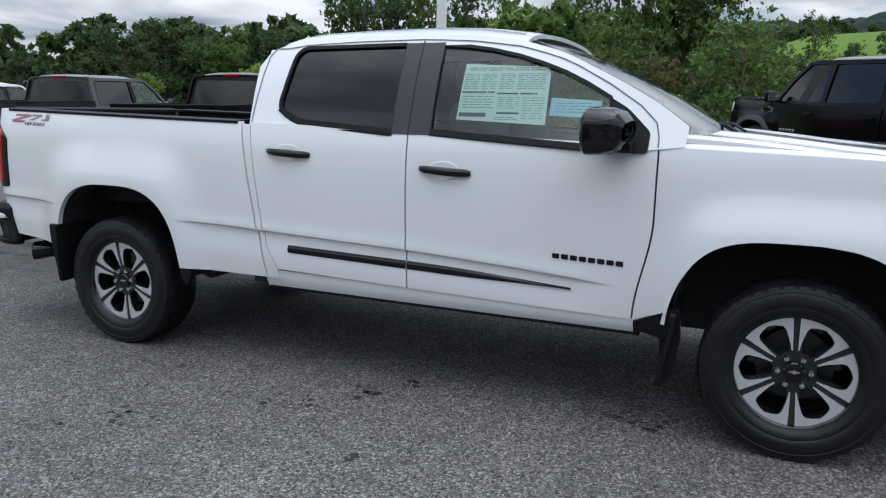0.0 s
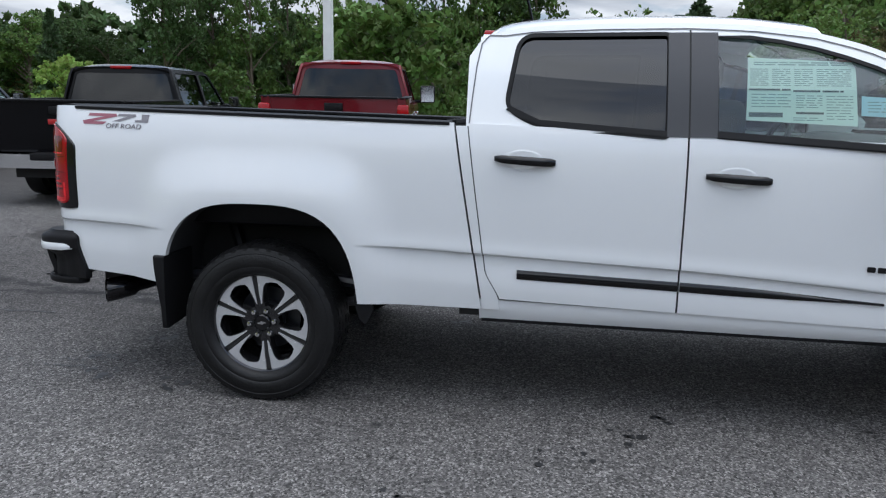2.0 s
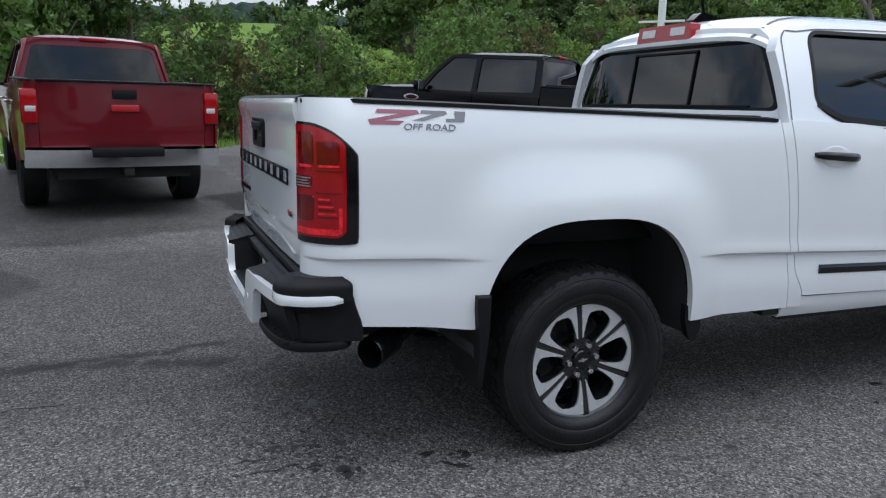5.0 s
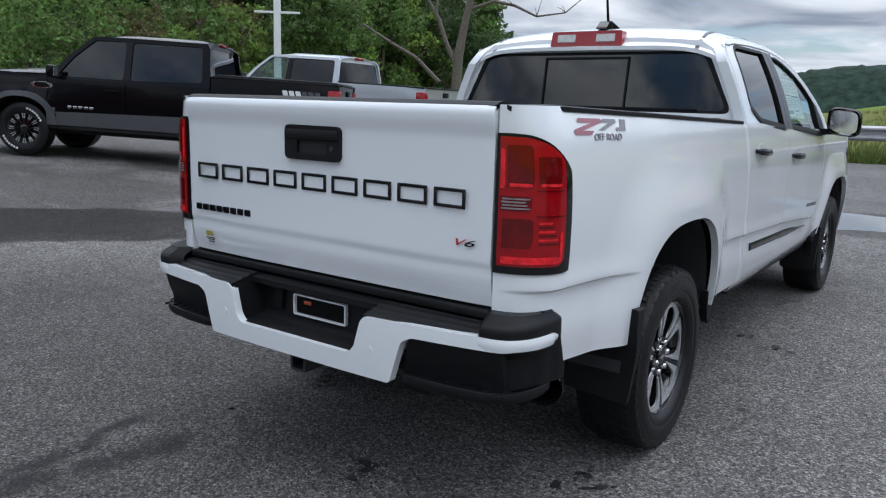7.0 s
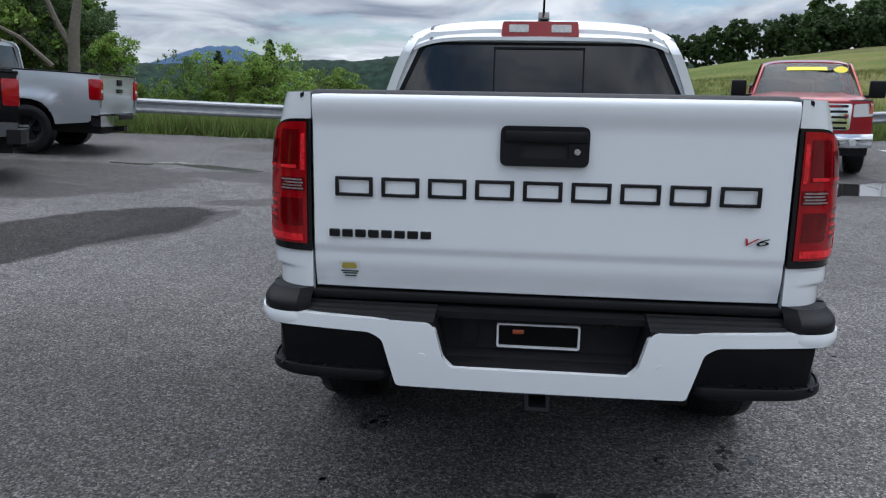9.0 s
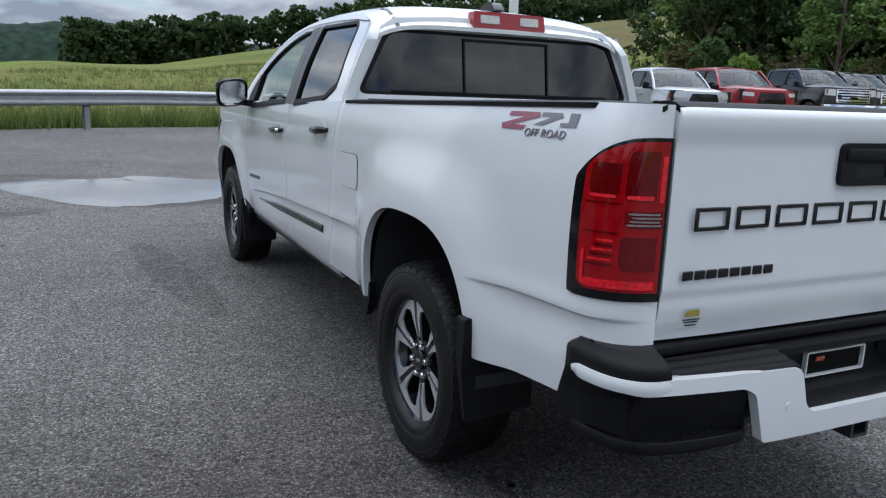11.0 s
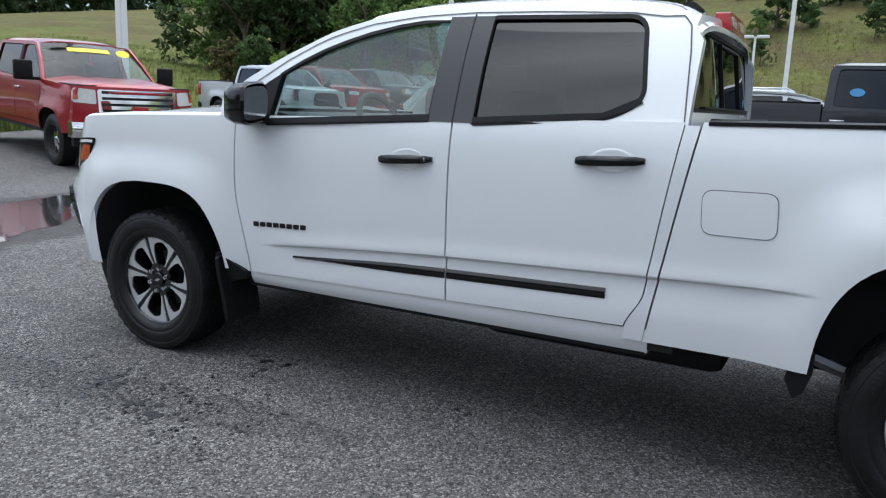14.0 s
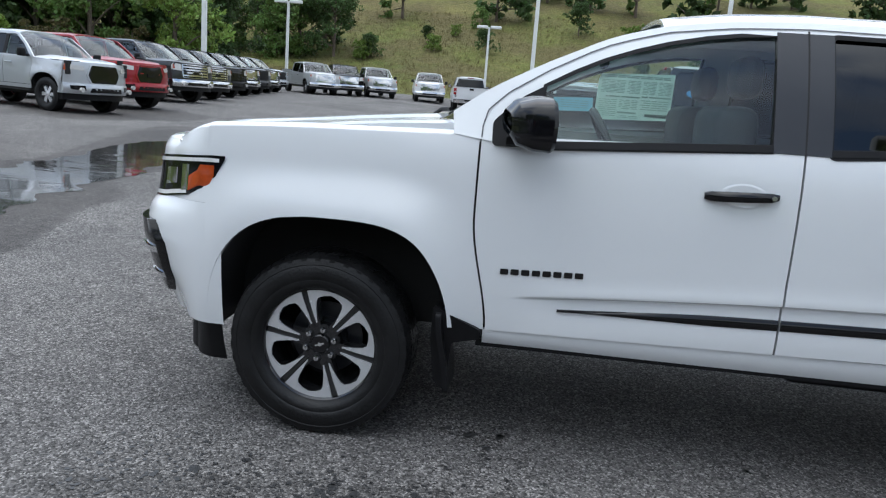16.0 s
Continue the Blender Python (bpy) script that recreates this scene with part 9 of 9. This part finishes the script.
def puddle(pts, seed):
    """A pool with a ragged shore round the given corners."""
    shore = []
    for i, (x, y) in enumerate(rounded(pts, 0.6, 3)):
        shore.append((x, y))
    fine = []
    for i, (x, y) in enumerate(shore):
        x2, y2 = shore[(i + 1) % len(shore)]
        n = max(1, int(math.hypot(x2 - x, y2 - y) / 0.09))
        for k in range(n):
            px, py = lerp(x, x2, k / n), lerp(y, y2, k / n)
            w = 0.2 * noise.noise((px * 1.6, py * 1.6, seed)) + 0.07 * noise.noise((px * 6, py * 6, seed + 4))
            fine.append((px + w, py + 0.9 * noise.noise((px * 1.3, py * 1.3, seed + 9)) * 0.25 - w))
    bm = sheet(fine, lambda x, y: (x, y, lot_z(x, y) + 0.004), cuts_u=steps(-8, 12, 40))
    tagged(part("puddle", bm, WATER, flat=True), "shallow puddle mirroring the sky on the asphalt", "puddle", kind="structure")


WATER = water_material()
puddle([(-2.9, 8.5), (-1.5, 8.7), (-0.6, 8.45), (0.6, 8.3), (1.5, 8.7), (2.6, 8.9), (1.2, 7.1), (0.3, 6.95), (-1.1, 6.4), (-2.0, 6.5), (-2.7, 7.5)], 2)
puddle([(1.95, 7.2), (3.6, 8.0), (5.6, 8.2), (8.0, 8.7), (9.8, 9.6), (9.3, 10.0), (7.5, 9.9), (5.5, 9.8), (3.4, 9.0)], 6)
puddle([(-7.2, 8.6), (-5.6, 8.8), (-4.4, 8.6), (-4.3, 8.9), (-5.6, 9.2)], 9)


def tar_spots():
    r = random.Random(5)
    v, f = [], []
    known = [(x, y, r.uniform(0.04, 0.09)) for x, y in ((1.67, 0.78), (0.94, 1.67), (0.78, 1.8), (0.8, -0.47), (1.22, 1.35), (0.76, 2.98), (0.73, 2.8), (0.47, -1.12), (0.65, -0.93), (0.8, -1.5), (0.03, -0.9), (-0.68, -0.92), (-0.83, -1.5), (-1.15, -0.7), (-0.63, -0.38), (-1.33, 3.34), (-0.77, 1.8), (-0.5, 1.33), (-0.63, 0.78), (-0.77, 2.87), (-1.52, 2.98), (-0.47, 1.1), (-1.42, 3.38), (-1.26, 3.86))]
    for k in range(46):
        known.append((r.uniform(-3.6, 3.9), r.uniform(-2.8, 4.4), r.uniform(0.012, 0.035)))
    for x, y, s in known:
        for q in range(r.randint(6, 12) if s > 0.036 else r.randint(1, 4)):
            cx, cy = x + r.gauss(0, s * 0.8), y + r.gauss(0, s * 0.8)
            n, i0 = 11, len(v)
            rad = s * (r.uniform(0.1, 0.4) if s > 0.036 else r.uniform(0.3, 0.75))
            st = r.uniform(0.5, 1.0)
            an = r.uniform(0, 3.14)
            for j in range(n):
                a = 6.283 * j / n
                k = rad * (0.6 + 0.7 * r.random())
                px, py = k * math.cos(a), k * st * math.sin(a)
                v.append((cx + px * math.cos(an) - py * math.sin(an), cy + px * math.sin(an) + py * math.cos(an), lot_z(cx, cy) + 0.0025))
            f.append(list(range(i0, i0 + n)))
    # thin broken tar lines and a speckled oil trail
    for ax, ay, bx, by in ((0.56, -1.37, 0.49, -0.95), (0.64, -1.31, 0.65, -0.91), (-0.24, -2.46, -0.3, -1.76)):
        x, y = ax, ay
        for q in range(14):
            t = (q + 1) / 14
            nx, ny = lerp(ax, bx, t) + r.gauss(0, 0.012), lerp(ay, by, t) + r.gauss(0, 0.008)
            if r.random() < 0.75:
                d = Vector((nx - x, ny - y, 0)).normalized()
                w0, w1 = r.uniform(0.003, 0.009), r.uniform(0.003, 0.009)
                z, i0 = lot_z(x, y) + 0.0028, len(v)
                v += [(x + d.y * w0, y - d.x * w0, z), (nx + d.y * w1, ny - d.x * w1, z), (nx - d.y * w1, ny + d.x * w1, z), (x - d.y * w0, y + d.x * w0, z)]
                f.append([i0, i0 + 1, i0 + 2, i0 + 3])
            x, y = nx, ny
    for k in range(620):
        cx, cy, s = r.gauss(-1.42, 0.17), r.uniform(2.4, 4.3), r.uniform(0.003, 0.013)
        i0 = len(v)
        for j in range(6):
            v.append((cx + s * r.uniform(0.5, 1.2) * math.cos(j * 1.047), cy + s * r.uniform(0.5, 1.2) * math.sin(j * 1.047), lot_z(cx, cy) + 0.003))
        f.append(list(range(i0, i0 + 6)))
    me = bpy.data.meshes.new("tar_spots")
    me.from_pydata(v, [], f)
    me.materials.append(mat("tar", (0.025, 0.025, 0.026), 0.45, vary=0.3, scale=30))
    tagged(new("tar_spots", me), "dark tar and oil spots on the asphalt", "stains", kind="stuff")


tar_spots()


# ---- red shed beyond the lawn ----
def shed():
    a = radians(-107.6)
    x, y = 4.0 + 72 * math.sin(a), 0.2 + 72 * math.cos(a)
    e = root("shed", "small red shed with a grey gable roof and white trim", "house", pose(x, y, 0.6, 0, 0, -62) @ Matrix.Scale(0.66, 4))
    red = mat("barn_red", (0.28, 0.045, 0.035), 0.8, vary=0.2, scale=3)
    part("wall", boxed(-3, 3, -4, 4, -2.5, 2.3), red, e)
    part("roof", prism([(-3.4, 2.25), (0, 3.7), (3.4, 2.25), (3.3, 2.1), (0, 3.5), (-3.3, 2.1)], lambda u, v, w: (u, -4.4 + w, v), 8.8), mat("grey_roofing", (0.2, 0.19, 0.18), 0.8, vary=0.2, scale=4), e)
    part("gable", prism([(-3.0, 2.2), (0, 3.5), (3.0, 2.2)], lambda u, v, w: (u, 4.0 + w, v), 0.1), POLE_WHITE, e)
    part("gable", prism([(-3.0, 2.2), (0, 3.5), (3.0, 2.2)], lambda u, v, w: (u, -4.1 + w, v), 0.1), POLE_WHITE, e)
    part("door", boxed(3.0, 3.05, -1, 1, -0.2, 2.0), POLE_WHITE, e)


shed()
